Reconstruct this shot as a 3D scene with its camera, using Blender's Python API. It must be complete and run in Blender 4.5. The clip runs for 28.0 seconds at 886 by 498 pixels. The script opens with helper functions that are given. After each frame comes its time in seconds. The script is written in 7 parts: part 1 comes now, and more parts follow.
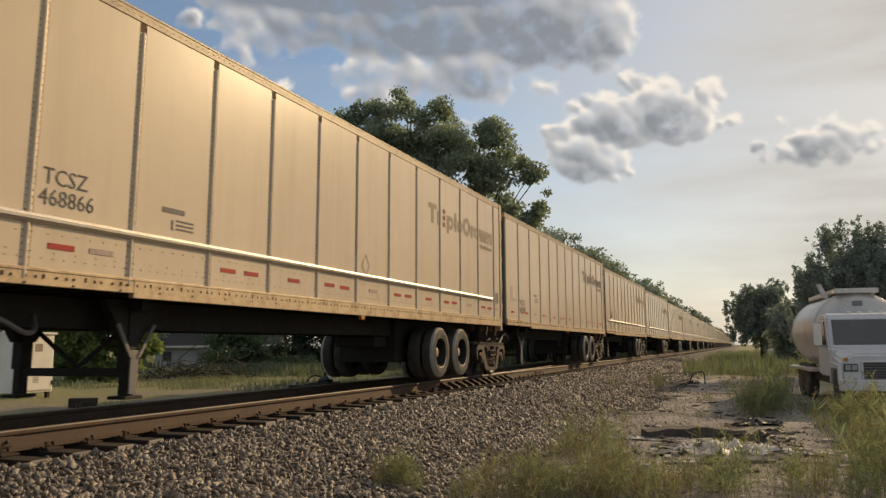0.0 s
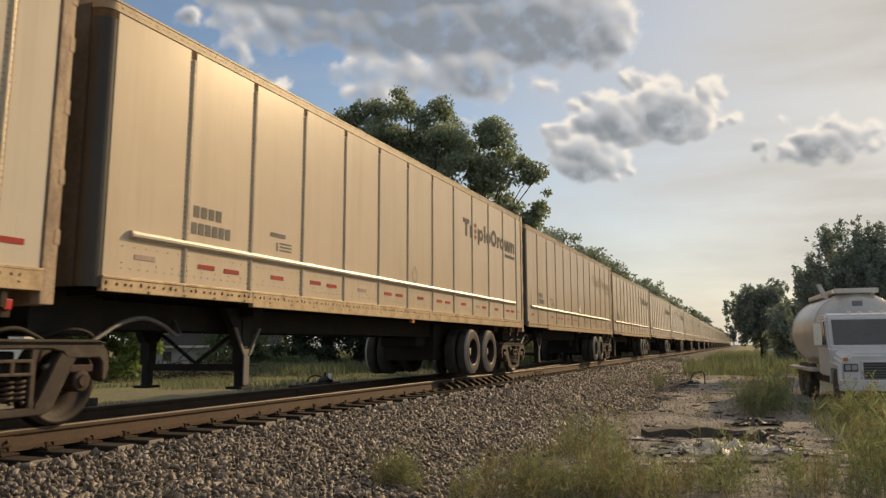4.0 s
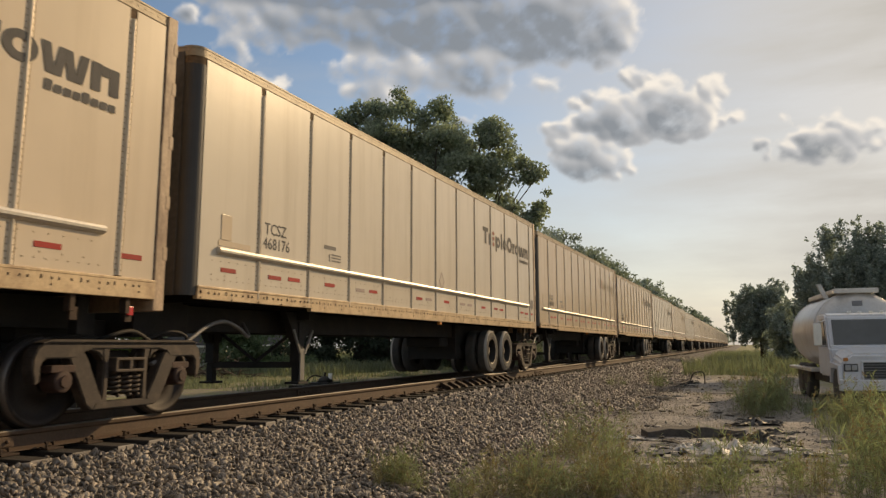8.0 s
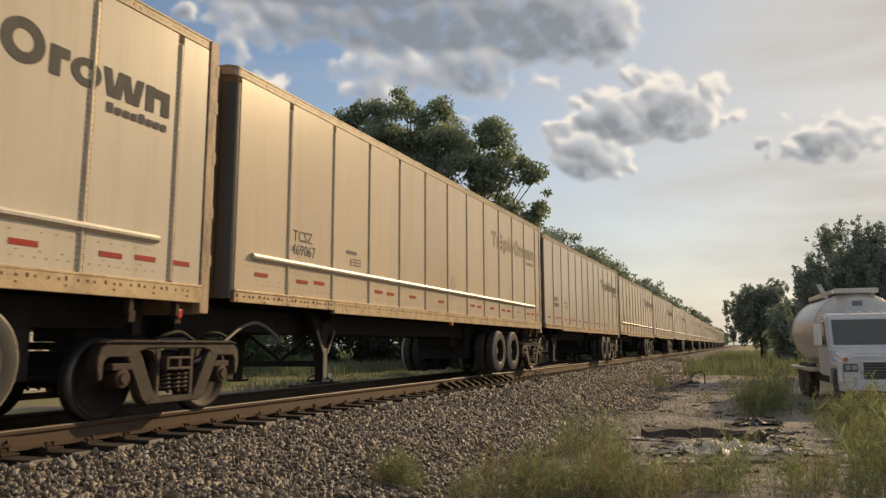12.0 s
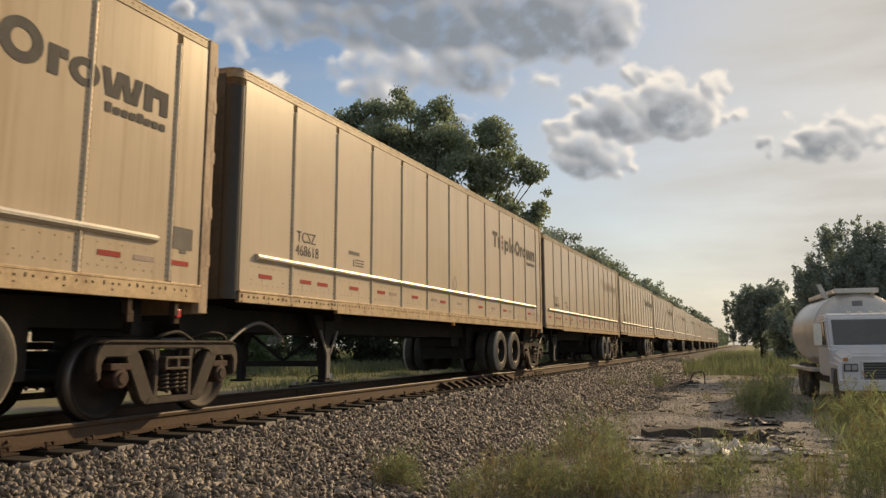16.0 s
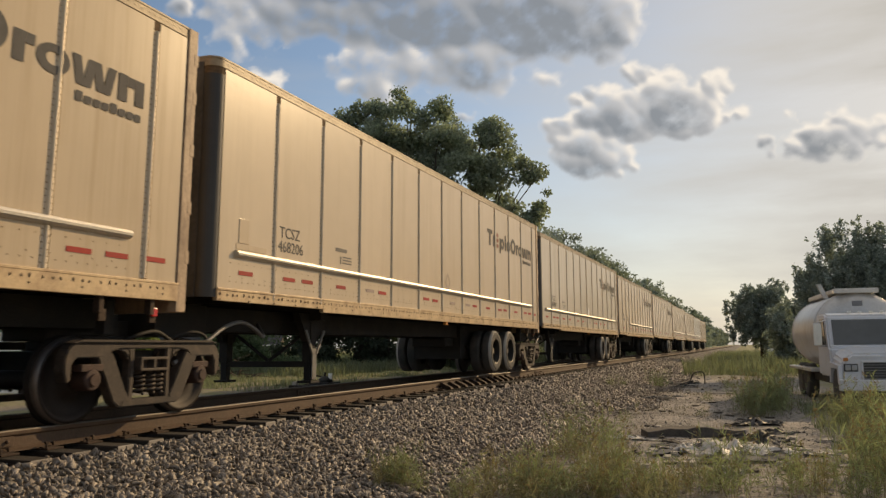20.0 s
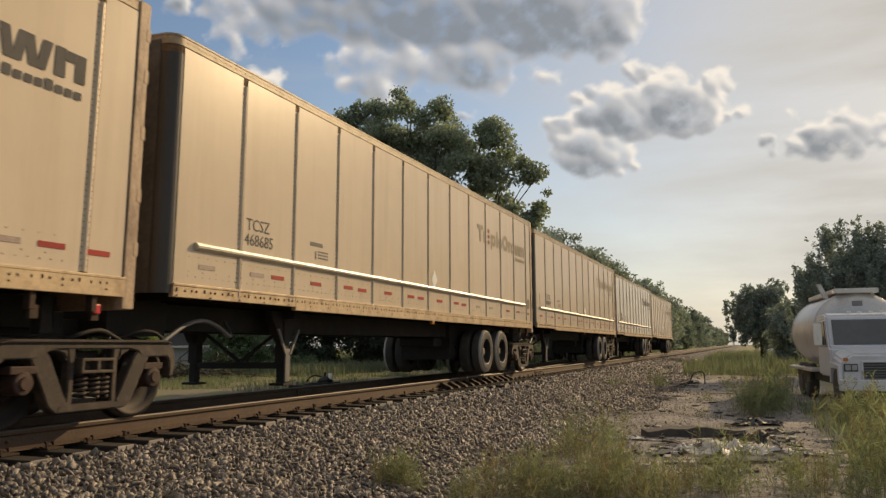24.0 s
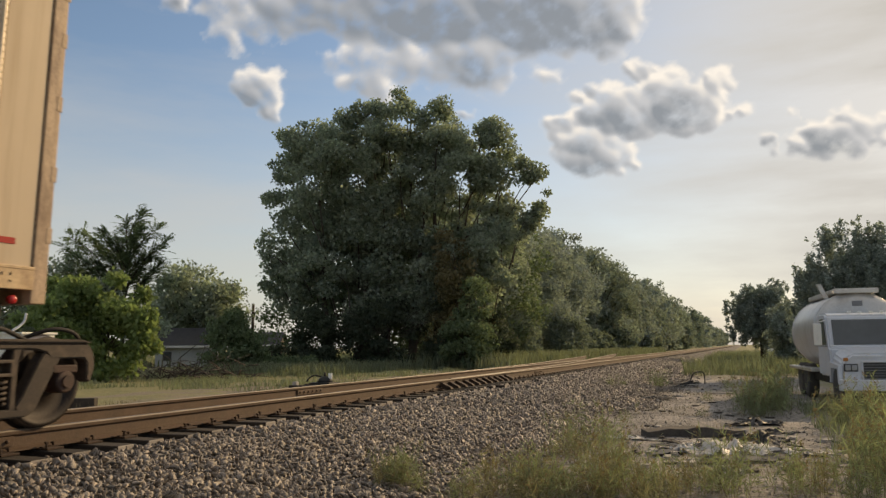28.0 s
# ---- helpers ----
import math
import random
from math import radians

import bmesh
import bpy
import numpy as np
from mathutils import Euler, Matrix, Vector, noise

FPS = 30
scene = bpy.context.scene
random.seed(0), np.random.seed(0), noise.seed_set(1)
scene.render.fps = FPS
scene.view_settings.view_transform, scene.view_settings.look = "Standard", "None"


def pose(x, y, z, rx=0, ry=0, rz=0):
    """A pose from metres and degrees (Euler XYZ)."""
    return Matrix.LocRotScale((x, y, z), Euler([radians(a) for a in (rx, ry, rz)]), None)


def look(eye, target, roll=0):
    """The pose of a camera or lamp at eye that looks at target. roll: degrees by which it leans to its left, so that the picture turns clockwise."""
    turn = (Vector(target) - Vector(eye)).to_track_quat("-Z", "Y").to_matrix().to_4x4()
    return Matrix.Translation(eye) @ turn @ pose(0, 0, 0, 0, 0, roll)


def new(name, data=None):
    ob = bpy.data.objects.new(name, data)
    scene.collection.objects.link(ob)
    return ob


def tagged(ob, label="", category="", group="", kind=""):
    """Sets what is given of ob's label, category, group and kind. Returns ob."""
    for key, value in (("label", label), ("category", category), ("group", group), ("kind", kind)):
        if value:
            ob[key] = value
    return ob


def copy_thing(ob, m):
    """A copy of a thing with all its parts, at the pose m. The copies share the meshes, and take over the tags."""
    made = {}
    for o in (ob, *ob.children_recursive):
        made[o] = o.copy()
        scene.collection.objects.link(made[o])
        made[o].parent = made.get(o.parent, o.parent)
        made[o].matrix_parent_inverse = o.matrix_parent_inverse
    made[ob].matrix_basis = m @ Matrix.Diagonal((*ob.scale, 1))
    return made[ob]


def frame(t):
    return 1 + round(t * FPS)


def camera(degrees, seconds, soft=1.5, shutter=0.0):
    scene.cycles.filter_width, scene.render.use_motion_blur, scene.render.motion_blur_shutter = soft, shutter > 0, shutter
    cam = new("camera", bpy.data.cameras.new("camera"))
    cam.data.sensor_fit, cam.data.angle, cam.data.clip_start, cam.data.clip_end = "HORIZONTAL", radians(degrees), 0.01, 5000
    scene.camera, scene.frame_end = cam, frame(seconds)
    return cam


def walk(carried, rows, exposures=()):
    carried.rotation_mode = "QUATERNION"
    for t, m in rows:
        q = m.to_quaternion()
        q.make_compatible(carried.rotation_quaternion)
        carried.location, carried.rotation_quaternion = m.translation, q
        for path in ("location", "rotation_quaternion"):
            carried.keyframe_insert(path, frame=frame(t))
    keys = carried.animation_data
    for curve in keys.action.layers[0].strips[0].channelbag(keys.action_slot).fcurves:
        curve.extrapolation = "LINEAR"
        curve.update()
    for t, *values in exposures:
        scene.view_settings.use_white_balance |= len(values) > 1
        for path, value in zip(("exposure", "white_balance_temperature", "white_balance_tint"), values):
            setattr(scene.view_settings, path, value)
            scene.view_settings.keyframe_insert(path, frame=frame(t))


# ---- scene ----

# ---------------------------------------------------------------- camera
EYE = Vector((6.96, 0.0, 0.706))
cam = camera(58.0, 28.0, soft=1.4, shutter=0.36)
# the telephone reads its picture out from top to bottom in about 10 ms, which makes the passing trailers lean
scene.cycles.rolling_shutter_type, scene.cycles.rolling_shutter_duration = "TOP", 0.15
STAND = look(EYE, EYE + Vector((-0.34673, 0.93002, 0.1218)), -0.48)
walk(cam, [(0.0, STAND), (28.0, STAND)], exposures=[(0.0, 0.03, 7050, 10), (27.2, 0.03, 7050, 10), (28.0, 0.12, 7050, 10)])

# ---------------------------------------------------------------- world and sun
SUN_AZ, SUN_EL = radians(26.0), radians(23.5)      # clockwise from +y; above the horizon
world = bpy.data.worlds.new("evening_sky")
scene.world = world
world.use_nodes = True
wn, wl = world.node_tree.nodes, world.node_tree.links
wn.clear()
w_out = wn.new("ShaderNodeOutputWorld")
w_bg = wn.new("ShaderNodeBackground")
w_sky = wn.new("ShaderNodeTexSky")
w_sky.sky_type, w_sky.sun_disc = "NISHITA", False
w_sky.sun_elevation, w_sky.sun_rotation = SUN_EL, SUN_AZ
w_sky.altitude, w_sky.air_density, w_sky.dust_density, w_sky.ozone_density = 100, 1.0, 1.0, 2.2
# thin high haze, whitest low down and towards the sun
w_tc = wn.new("ShaderNodeTexCoord")
w_sep = wn.new("ShaderNodeSeparateXYZ")
wl.new(w_tc.outputs["Generated"], w_sep.inputs[0])
w_low = wn.new("ShaderNodeMapRange")
w_low.inputs["From Min"].default_value, w_low.inputs["From Max"].default_value = 0.0, 0.36
w_low.inputs["To Min"].default_value, w_low.inputs["To Max"].default_value = 0.90, 0.0
wl.new(w_sep.outputs["Z"], w_low.inputs["Value"])
w_dot = wn.new("ShaderNodeVectorMath")
w_dot.operation = "DOT_PRODUCT"
w_dot.inputs[1].default_value = (math.sin(SUN_AZ), math.cos(SUN_AZ), 0.15)
wl.new(w_tc.outputs["Generated"], w_dot.inputs[0])
w_side = wn.new("ShaderNodeMapRange")
w_side.inputs["From Min"].default_value, w_side.inputs["From Max"].default_value = 0.66, 0.96
w_side.inputs["To Min"].default_value, w_side.inputs["To Max"].default_value = 0.0, 0.88
wl.new(w_dot.outputs["Value"], w_side.inputs["Value"])
w_max = wn.new("ShaderNodeMath")
w_max.operation = "MAXIMUM"
wl.new(w_low.outputs[0], w_max.inputs[0])
wl.new(w_side.outputs[0], w_max.inputs[1])
w_high = wn.new("ShaderNodeMapRange")               # assumed pale cloud above the view, added as fill light
w_high.inputs["From Min"].default_value, w_high.inputs["From Max"].default_value = 0.45, 0.75
w_high.inputs["To Min"].default_value, w_high.inputs["To Max"].default_value = 0.0, 0.75
wl.new(w_sep.outputs["Z"], w_high.inputs["Value"])
w_max2 = wn.new("ShaderNodeMath")
w_max2.operation = "MAXIMUM"
wl.new(w_max.outputs[0], w_max2.inputs[0])
wl.new(w_high.outputs[0], w_max2.inputs[1])
w_mix = wn.new("ShaderNodeMix")
w_mix.data_type = "RGBA"
# faint streaks of high cloud
w_map = wn.new("ShaderNodeMapping")
w_map.inputs["Scale"].default_value = (2.2, 2.2, 11.0)
w_map.inputs["Rotation"].default_value = (0.12, -0.10, 0.3)
wl.new(w_tc.outputs["Generated"], w_map.inputs["Vector"])
w_cir = wn.new("ShaderNodeTexNoise")
w_cir.inputs["Scale"].default_value, w_cir.inputs["Detail"].default_value, w_cir.inputs["Roughness"].default_value = 1.6, 6, 0.55
wl.new(w_map.outputs[0], w_cir.inputs["Vector"])
w_str = wn.new("ShaderNodeMapRange")
w_str.inputs["From Min"].default_value, w_str.inputs["From Max"].default_value = 0.35, 0.70
w_str.inputs["To Min"].default_value, w_str.inputs["To Max"].default_value = -0.10, 0.16
wl.new(w_cir.outputs["Fac"], w_str.inputs["Value"])
w_add = wn.new("ShaderNodeMath")
w_add.operation, w_add.use_clamp = "ADD", True
wl.new(w_max2.outputs[0], w_add.inputs[0])
wl.new(w_str.outputs[0], w_add.inputs[1])
wl.new(w_add.outputs[0], w_mix.inputs["Factor"])
wl.new(w_sky.outputs[0], w_mix.inputs["A"])
w_mix.inputs["B"].default_value = (4.6, 4.55, 4.45, 1)
wl.new(w_mix.outputs["Result"], w_bg.inputs["Color"])
w_bg.inputs["Strength"].default_value = 0.118
wl.new(w_bg.outputs[0], w_out.inputs[0])

sun = new("sun", bpy.data.lights.new("sun", "SUN"))
sun.data.energy, sun.data.angle, sun.data.color = 3.3, radians(0.6), (1.0, 0.745, 0.44)
sun.matrix_world = look((60 * math.sin(SUN_AZ), 60 * math.cos(SUN_AZ), 60 * math.tan(SUN_EL)), (0, 0, 0))


# ---------------------------------------------------------------- materials
def material(name, base, rough=0.8, metal=0.0, vary=0.25, scale=3.0, fine=40.0, bump=0.2, bump_scale=60.0,
             stain=None, stain_amt=0.0, stain_scale=1.0, stain_stretch=(1, 1, 1), island=0.0, obj_rand=0.0, spec=0.5):
    """A surface with variation at two scales, optional stains of their own colour, and fine relief."""
    m = bpy.data.materials.new(name)
    m.use_nodes = True
    n, l = m.node_tree.nodes, m.node_tree.links
    b = n["Principled BSDF"]
    b.inputs["Roughness"].default_value, b.inputs["Metallic"].default_value = rough, metal
    b.inputs["Specular IOR Level"].default_value = spec
    tc = n.new("ShaderNodeTexCoord")
    big, small = n.new("ShaderNodeTexNoise"), n.new("ShaderNodeTexNoise")
    big.inputs["Scale"].default_value, big.inputs["Detail"].default_value = scale, 4
    small.inputs["Scale"].default_value, small.inputs["Detail"].default_value = fine, 5
    l.new(tc.outputs["Object"], big.inputs["Vector"])
    l.new(tc.outputs["Object"], small.inputs["Vector"])
    add = n.new("ShaderNodeMath")
    add.operation = "ADD"
    l.new(big.outputs["Fac"], add.inputs[0])
    l.new(small.outputs["Fac"], add.inputs[1])
    last = add.outputs[0]
    span = (0.7, 1.3)
    if island or obj_rand:
        src = n.new("ShaderNodeNewGeometry").outputs["Random Per Island"] if island else n.new("ShaderNodeObjectInfo").outputs["Random"]
        ad2 = n.new("ShaderNodeMath")
        ad2.operation = "MULTIPLY_ADD"
        l.new(src, ad2.inputs[0])
        ad2.inputs[1].default_value = (island or obj_rand)
        l.new(last, ad2.inputs[2])
        last = ad2.outputs[0]
        half = (island or obj_rand) / 2
        span = (0.7 - half * 0.2, 1.3 + half * 1.8)
    mr = n.new("ShaderNodeMapRange")
    mr.inputs["From Min"].default_value, mr.inputs["From Max"].default_value = span
    mr.inputs["To Min"].default_value, mr.inputs["To Max"].default_value = 1 - vary, 1 + vary
    l.new(last, mr.inputs["Value"])
    mul = n.new("ShaderNodeMix")
    mul.data_type, mul.blend_type = "RGBA", "MULTIPLY"
    mul.inputs["Factor"].default_value = 1
    mul.inputs["A"].default_value = (*base, 1)
    l.new(mr.outputs[0], mul.inputs["B"])
    col = mul.outputs["Result"]
    if stain:
        mp = n.new("ShaderNodeMapping")
        mp.inputs["Scale"].default_value = stain_stretch
        l.new(tc.outputs["Object"], mp.inputs["Vector"])
        sn = n.new("ShaderNodeTexNoise")
        sn.inputs["Scale"].default_value, sn.inputs["Detail"].default_value, sn.inputs["Roughness"].default_value = stain_scale, 6, 0.65
        l.new(mp.outputs[0], sn.inputs["Vector"])
        sr = n.new("ShaderNodeMapRange")
        sr.inputs["From Min"].default_value, sr.inputs["From Max"].default_value = 0.48, 0.72
        sr.inputs["To Max"].default_value = stain_amt
        l.new(sn.outputs["Fac"], sr.inputs["Value"])
        sm = n.new("ShaderNodeMix")
        sm.data_type = "RGBA"
        l.new(sr.outputs[0], sm.inputs["Factor"])
        l.new(col, sm.inputs["A"])
        sm.inputs["B"].default_value = (*stain, 1)
        col = sm.outputs["Result"]
    l.new(col, b.inputs["Base Color"])
    if bump:
        bn = n.new("ShaderNodeTexNoise")
        bn.inputs["Scale"].default_value, bn.inputs["Detail"].default_value = bump_scale, 4
        l.new(tc.outputs["Object"], bn.inputs["Vector"])
        bp = n.new("ShaderNodeBump")
        bp.inputs["Strength"].default_value, bp.inputs["Distance"].default_value = bump, 0.02
        l.new(bn.outputs["Fac"], bp.inputs["Height"])
        l.new(bp.outputs[0], b.inputs["Normal"])
    return m


def leaf_material(name, base, vary=0.45, through_amt=0.36):
    """Leaves: matt above, letting some light through."""
    m = material(name, base, 0.7, 0, vary, 0.6, 8, 0, island=0.8, spec=0.15)
    n, l = m.node_tree.nodes, m.node_tree.links
    b = n["Principled BSDF"]
    col = b.inputs["Base Color"].links[0].from_socket
    tr = n.new("ShaderNodeBsdfTranslucent")
    hue = n.new("ShaderNodeMix")
    hue.data_type, hue.blend_type = "RGBA", "MULTIPLY"
    hue.inputs["Factor"].default_value = 1
    l.new(col, hue.inputs["A"])
    hue.inputs["B"].default_value = (1.12, 1.24, 0.92, 1)
    l.new(hue.outputs["Result"], tr.inputs["Color"])
    mx = n.new("ShaderNodeMixShader")
    mx.inputs[0].default_value = through_amt
    l.new(b.outputs[0], mx.inputs[1])
    l.new(tr.outputs[0], mx.inputs[2])
    l.new(mx.outputs[0], n["Material Output"].inputs["Surface"])
    return m


M_PANEL = material("trailer_white_paint", (0.635, 0.518, 0.378), 0.27, 0, 0.07, 0.5, 3.0, 0.05, 5,
                   stain=(0.40, 0.30, 0.19), stain_amt=0.26, stain_scale=1.5, stain_stretch=(1.6, 1.6, 0.12), obj_rand=0.9, spec=0.25)
M_POST = material("side_post_paint", (0.64, 0.53, 0.39), 0.45, 0.1, 0.12, 2, 30, 0.05, 40,
                  stain=(0.30, 0.20, 0.11), stain_amt=0.5, stain_scale=3, stain_stretch=(1, 1, 0.2), spec=0.4)
M_ALU = material("worn_aluminium", (0.60, 0.545, 0.47), 0.40, 0.65, 0.12, 2, 30, 0.1, 40,
                 stain=(0.30, 0.22, 0.14), stain_amt=0.45, stain_scale=2)
M_RAILPAINT = material("bottom_rail_paint", (0.52, 0.375, 0.215), 0.5, 0.1, 0.15, 3, 30, 0.1, 40,
                       stain=(0.22, 0.12, 0.06), stain_amt=0.75, stain_scale=4)
M_RUSTPAINT = material("rust_streaked_paint", (0.42, 0.295, 0.19), 0.6, 0, 0.2, 3, 30, 0.2, 40,
                       stain=(0.13, 0.07, 0.04), stain_amt=0.85, stain_scale=4.5, stain_stretch=(1, 1, 0.4))
M_STEELDK = material("grimy_dark_steel", (0.020, 0.017, 0.015), 0.75, 0.2, 0.35, 3, 40, 0.3, 50, stain=(0.055, 0.036, 0.022), stain_amt=0.45, stain_scale=3)
M_CAST = material("dusty_cast_steel", (0.048, 0.034, 0.025), 0.72, 0.1, 0.3, 4, 40, 0.10, 60, stain=(0.15, 0.108, 0.075), stain_amt=0.6, stain_scale=4)
M_WHEEL = material("rail_wheel_steel", (0.026, 0.018, 0.014), 0.65, 0.35, 0.3, 5, 50, 0.08, 70)
M_TREAD = material("polished_tread", (0.24, 0.21, 0.19), 0.45, 0.8, 0.1, 5, 50, 0.05)
M_TYRE = material("tyre_rubber", (0.060, 0.056, 0.050), 0.85, 0, 0.3, 4, 60, 0.3, 90, stain=(0.13, 0.10, 0.075), stain_amt=0.6, stain_scale=3)
# dust and the sun caught along the shoulder, both put into the colour
M_TYREDUSTLIT = material("sunlit_dusty_shoulder", (0.36, 0.33, 0.285), 0.9, 0, 0.25, 4, 60, 0.2, 90)
# rim coloured near black in place of shade inside the deep dish
M_RIM = material("shaded_rim_dish", (0.016, 0.014, 0.012), 0.75, 0.0, 0.25, 4, 40, 0.2)
M_HUB = material("hub_metal", (0.30, 0.25, 0.20), 0.6, 0.3, 0.2, 6, 40, 0.1)
M_HOSE = material("grey_air_hose", (0.17, 0.16, 0.15), 0.55, 0, 0.2, 8, 60, 0.1)
M_RED = material("red_reflector_tape", (0.34, 0.022, 0.016), 0.5, 0, 0.25, 6, 50, 0.05, obj_rand=0.6, spec=0.2)
M_FADED = material("faded_reflector_tape", (0.33, 0.24, 0.20), 0.5, 0, 0.3, 6, 50, 0.05)
M_GREYMARK = material("grey_vinyl_lettering", (0.135, 0.125, 0.115), 0.8, 0, 0.15, 5, 60, 0.03, spec=0.1)
M_FADEMARK = material("faded_grey_lettering", (0.36, 0.305, 0.235), 0.8, 0, 0.15, 5, 60, 0.03, spec=0.1)
M_LOGORED = material("red_vinyl_mark", (0.32, 0.155, 0.12), 0.8, 0, 0.15, 5, 60, 0.03, spec=0.1)
M_WHITEMARK = material("white_placard", (0.80, 0.78, 0.72), 0.45, 0, 0.08, 5, 60, 0.03)
M_AMBER = material("amber_lens", (0.50, 0.20, 0.05), 0.25, 0, 0.1, 5, 50, 0.02)
M_RAIL = material("rusty_rail_side", (0.090, 0.056, 0.034), 0.75, 0.2, 0.22, 3, 40, 0.2, 60, stain=(0.10, 0.05, 0.03), stain_amt=0.5, stain_scale=4)
M_RAILTOP = material("worn_rail_head", (0.165, 0.14, 0.115), 0.62, 0.35, 0.15, 3, 40, 0.08, 60)
M_TIE = material("creosoted_tie", (0.034, 0.026, 0.019), 0.9, 0, 0.35, 3, 30, 0.5, 40, stain=(0.12, 0.095, 0.075), stain_amt=0.4, stain_scale=5, obj_rand=0.8)
M_TIEEND = material("weathered_tie_end", (0.30, 0.26, 0.215), 0.92, 0, 0.3, 5, 40, 0.5, 50, obj_rand=0.8)
M_SPIKE = material("rusty_spike_steel", (0.055, 0.033, 0.021), 0.8, 0.3, 0.3, 8, 50, 0.2)
M_STONE = material("ballast_stone", (0.200, 0.168, 0.136), 0.55, 0, 0.75, 4, 45, 0.4, 80, island=1.0)
M_PANEL_WHITE = material("cleaner_white_paint", (0.65, 0.617, 0.556), 0.27, 0, 0.06, 0.5, 3.0, 0.06, 5,
                         stain=(0.36, 0.30, 0.22), stain_amt=0.25, stain_scale=1.3, stain_stretch=(3, 3, 0.35), obj_rand=0.9, spec=0.25)
M_PANEL_TAN = material("yellowed_white_paint", (0.575, 0.457, 0.318), 0.27, 0, 0.08, 0.5, 3.0, 0.06, 5,
                       stain=(0.36, 0.25, 0.14), stain_amt=0.5, stain_scale=1.8, stain_stretch=(2.6, 2.6, 0.12), obj_rand=0.9, spec=0.25)
M_PANEL_PALE = material("pale_cream_paint", (0.64, 0.56, 0.445), 0.27, 0, 0.06, 0.5, 3.0, 0.06, 5,
                        stain=(0.40, 0.32, 0.22), stain_amt=0.35, stain_scale=1.4, stain_stretch=(2.2, 2.2, 0.15), obj_rand=0.9, spec=0.25)
M_NOSE = material("dark_nose_paint", (0.075, 0.066, 0.058), 0.6, 0, 0.3, 1.5, 20, 0.1, 20, stain=(0.03, 0.025, 0.02), stain_amt=0.6, stain_scale=2)
M_TAILRED = material("red_lens", (0.55, 0.03, 0.03), 0.25, 0, 0.1, 5, 50, 0.02)
M_GREYPALE = material("pale_grey_print", (0.22, 0.20, 0.175), 0.8, 0, 0.15, 5, 60, 0.03, spec=0.1)
M_TOPRAIL = material("top_rail_paint", (0.34, 0.26, 0.165), 0.48, 0.05, 0.2, 3, 30, 0.15, 40, stain=(0.14, 0.09, 0.05), stain_amt=0.6, stain_scale=4, spec=0.3)
M_PEBBLE = material("yard_pebbles", (0.24, 0.215, 0.185), 0.85, 0, 0.6, 4, 40, 0.3, 80, island=1.0)
M_CASTRED = material("red_brown_cast_steel", (0.058, 0.029, 0.020), 0.75, 0.05, 0.3, 4, 40, 0.35, 60, stain=(0.03, 0.02, 0.015), stain_amt=0.6, stain_scale=6)
M_RIVET = material("weathered_rivets", (0.34, 0.25, 0.16), 0.7, 0.1, 0.3, 3, 30, 0, spec=0.2)
M_GROOVE = material("panel_groove", (0.13, 0.085, 0.05), 0.8, 0, 0.3, 3, 30, 0.1, spec=0.1)
M_CORNER = material("scuffed_corner_metal", (0.042, 0.036, 0.030), 0.5, 0.1, 0.12, 1, 6, 0, stain=(0.05, 0.045, 0.04), stain_amt=0.5, stain_scale=1, stain_stretch=(1, 1, 0.2))
M_LEG = material("grey_leg_paint", (0.17, 0.16, 0.145), 0.6, 0.1, 0.2, 4, 40, 0.1, stain=(0.07, 0.05, 0.035), stain_amt=0.5, stain_scale=4)


# ---------------------------------------------------------------- building helpers
def part(name, bm, mat, parent=None, label="", smooth=False):
    """Links a bmesh (or mesh) as one object under a thing or a part."""
    if isinstance(bm, bpy.types.Mesh):
        me = bm
    else:
        me = bpy.data.meshes.new(name)
        bm.to_mesh(me)
        bm.free()
    if mat and not me.materials:
        for mm in (mat if isinstance(mat, (list, tuple)) else [mat]):
            me.materials.append(mm)
    if smooth:
        me.shade_smooth()
    ob = new(name, me)
    ob.parent = parent
    if label:
        ob["label"] = label
    return ob


def shared(name, me, parent, m):
    """One more object on a mesh that alike pieces share."""
    ob = new(name, me)
    ob.parent = parent
    ob.matrix_basis = m
    return ob


def as_mesh(name, bm, *mats):
    me = bpy.data.meshes.new(name)
    bm.to_mesh(me)
    bm.free()
    for mm in mats:
        me.materials.append(mm)
    return me


def box(bm, x0, x1, y0, y1, z0, z1, bevel=0.0, mi=0):
    vs = [bm.verts.new(c) for c in ((x0, y0, z0), (x1, y0, z0), (x1, y1, z0), (x0, y1, z0), (x0, y0, z1), (x1, y0, z1), (x1, y1, z1), (x0, y1, z1))]
    fs = [bm.faces.new([vs[i] for i in q]) for q in ((3, 2, 1, 0), (4, 5, 6, 7), (0, 1, 5, 4), (1, 2, 6, 5), (2, 3, 7, 6), (3, 0, 4, 7))]
    for f in fs:
        f.material_index = mi
    if bevel:
        es = list({e for f in fs for e in f.edges})
        bmesh.ops.bevel(bm, geom=es, offset=bevel, segments=2, affect="EDGES", profile=0.6)
    return bm


def cbox(sx, sy, sz, bevel=0.0):
    return box(bmesh.new(), -sx / 2, sx / 2, -sy / 2, sy / 2, -sz / 2, sz / 2, bevel)


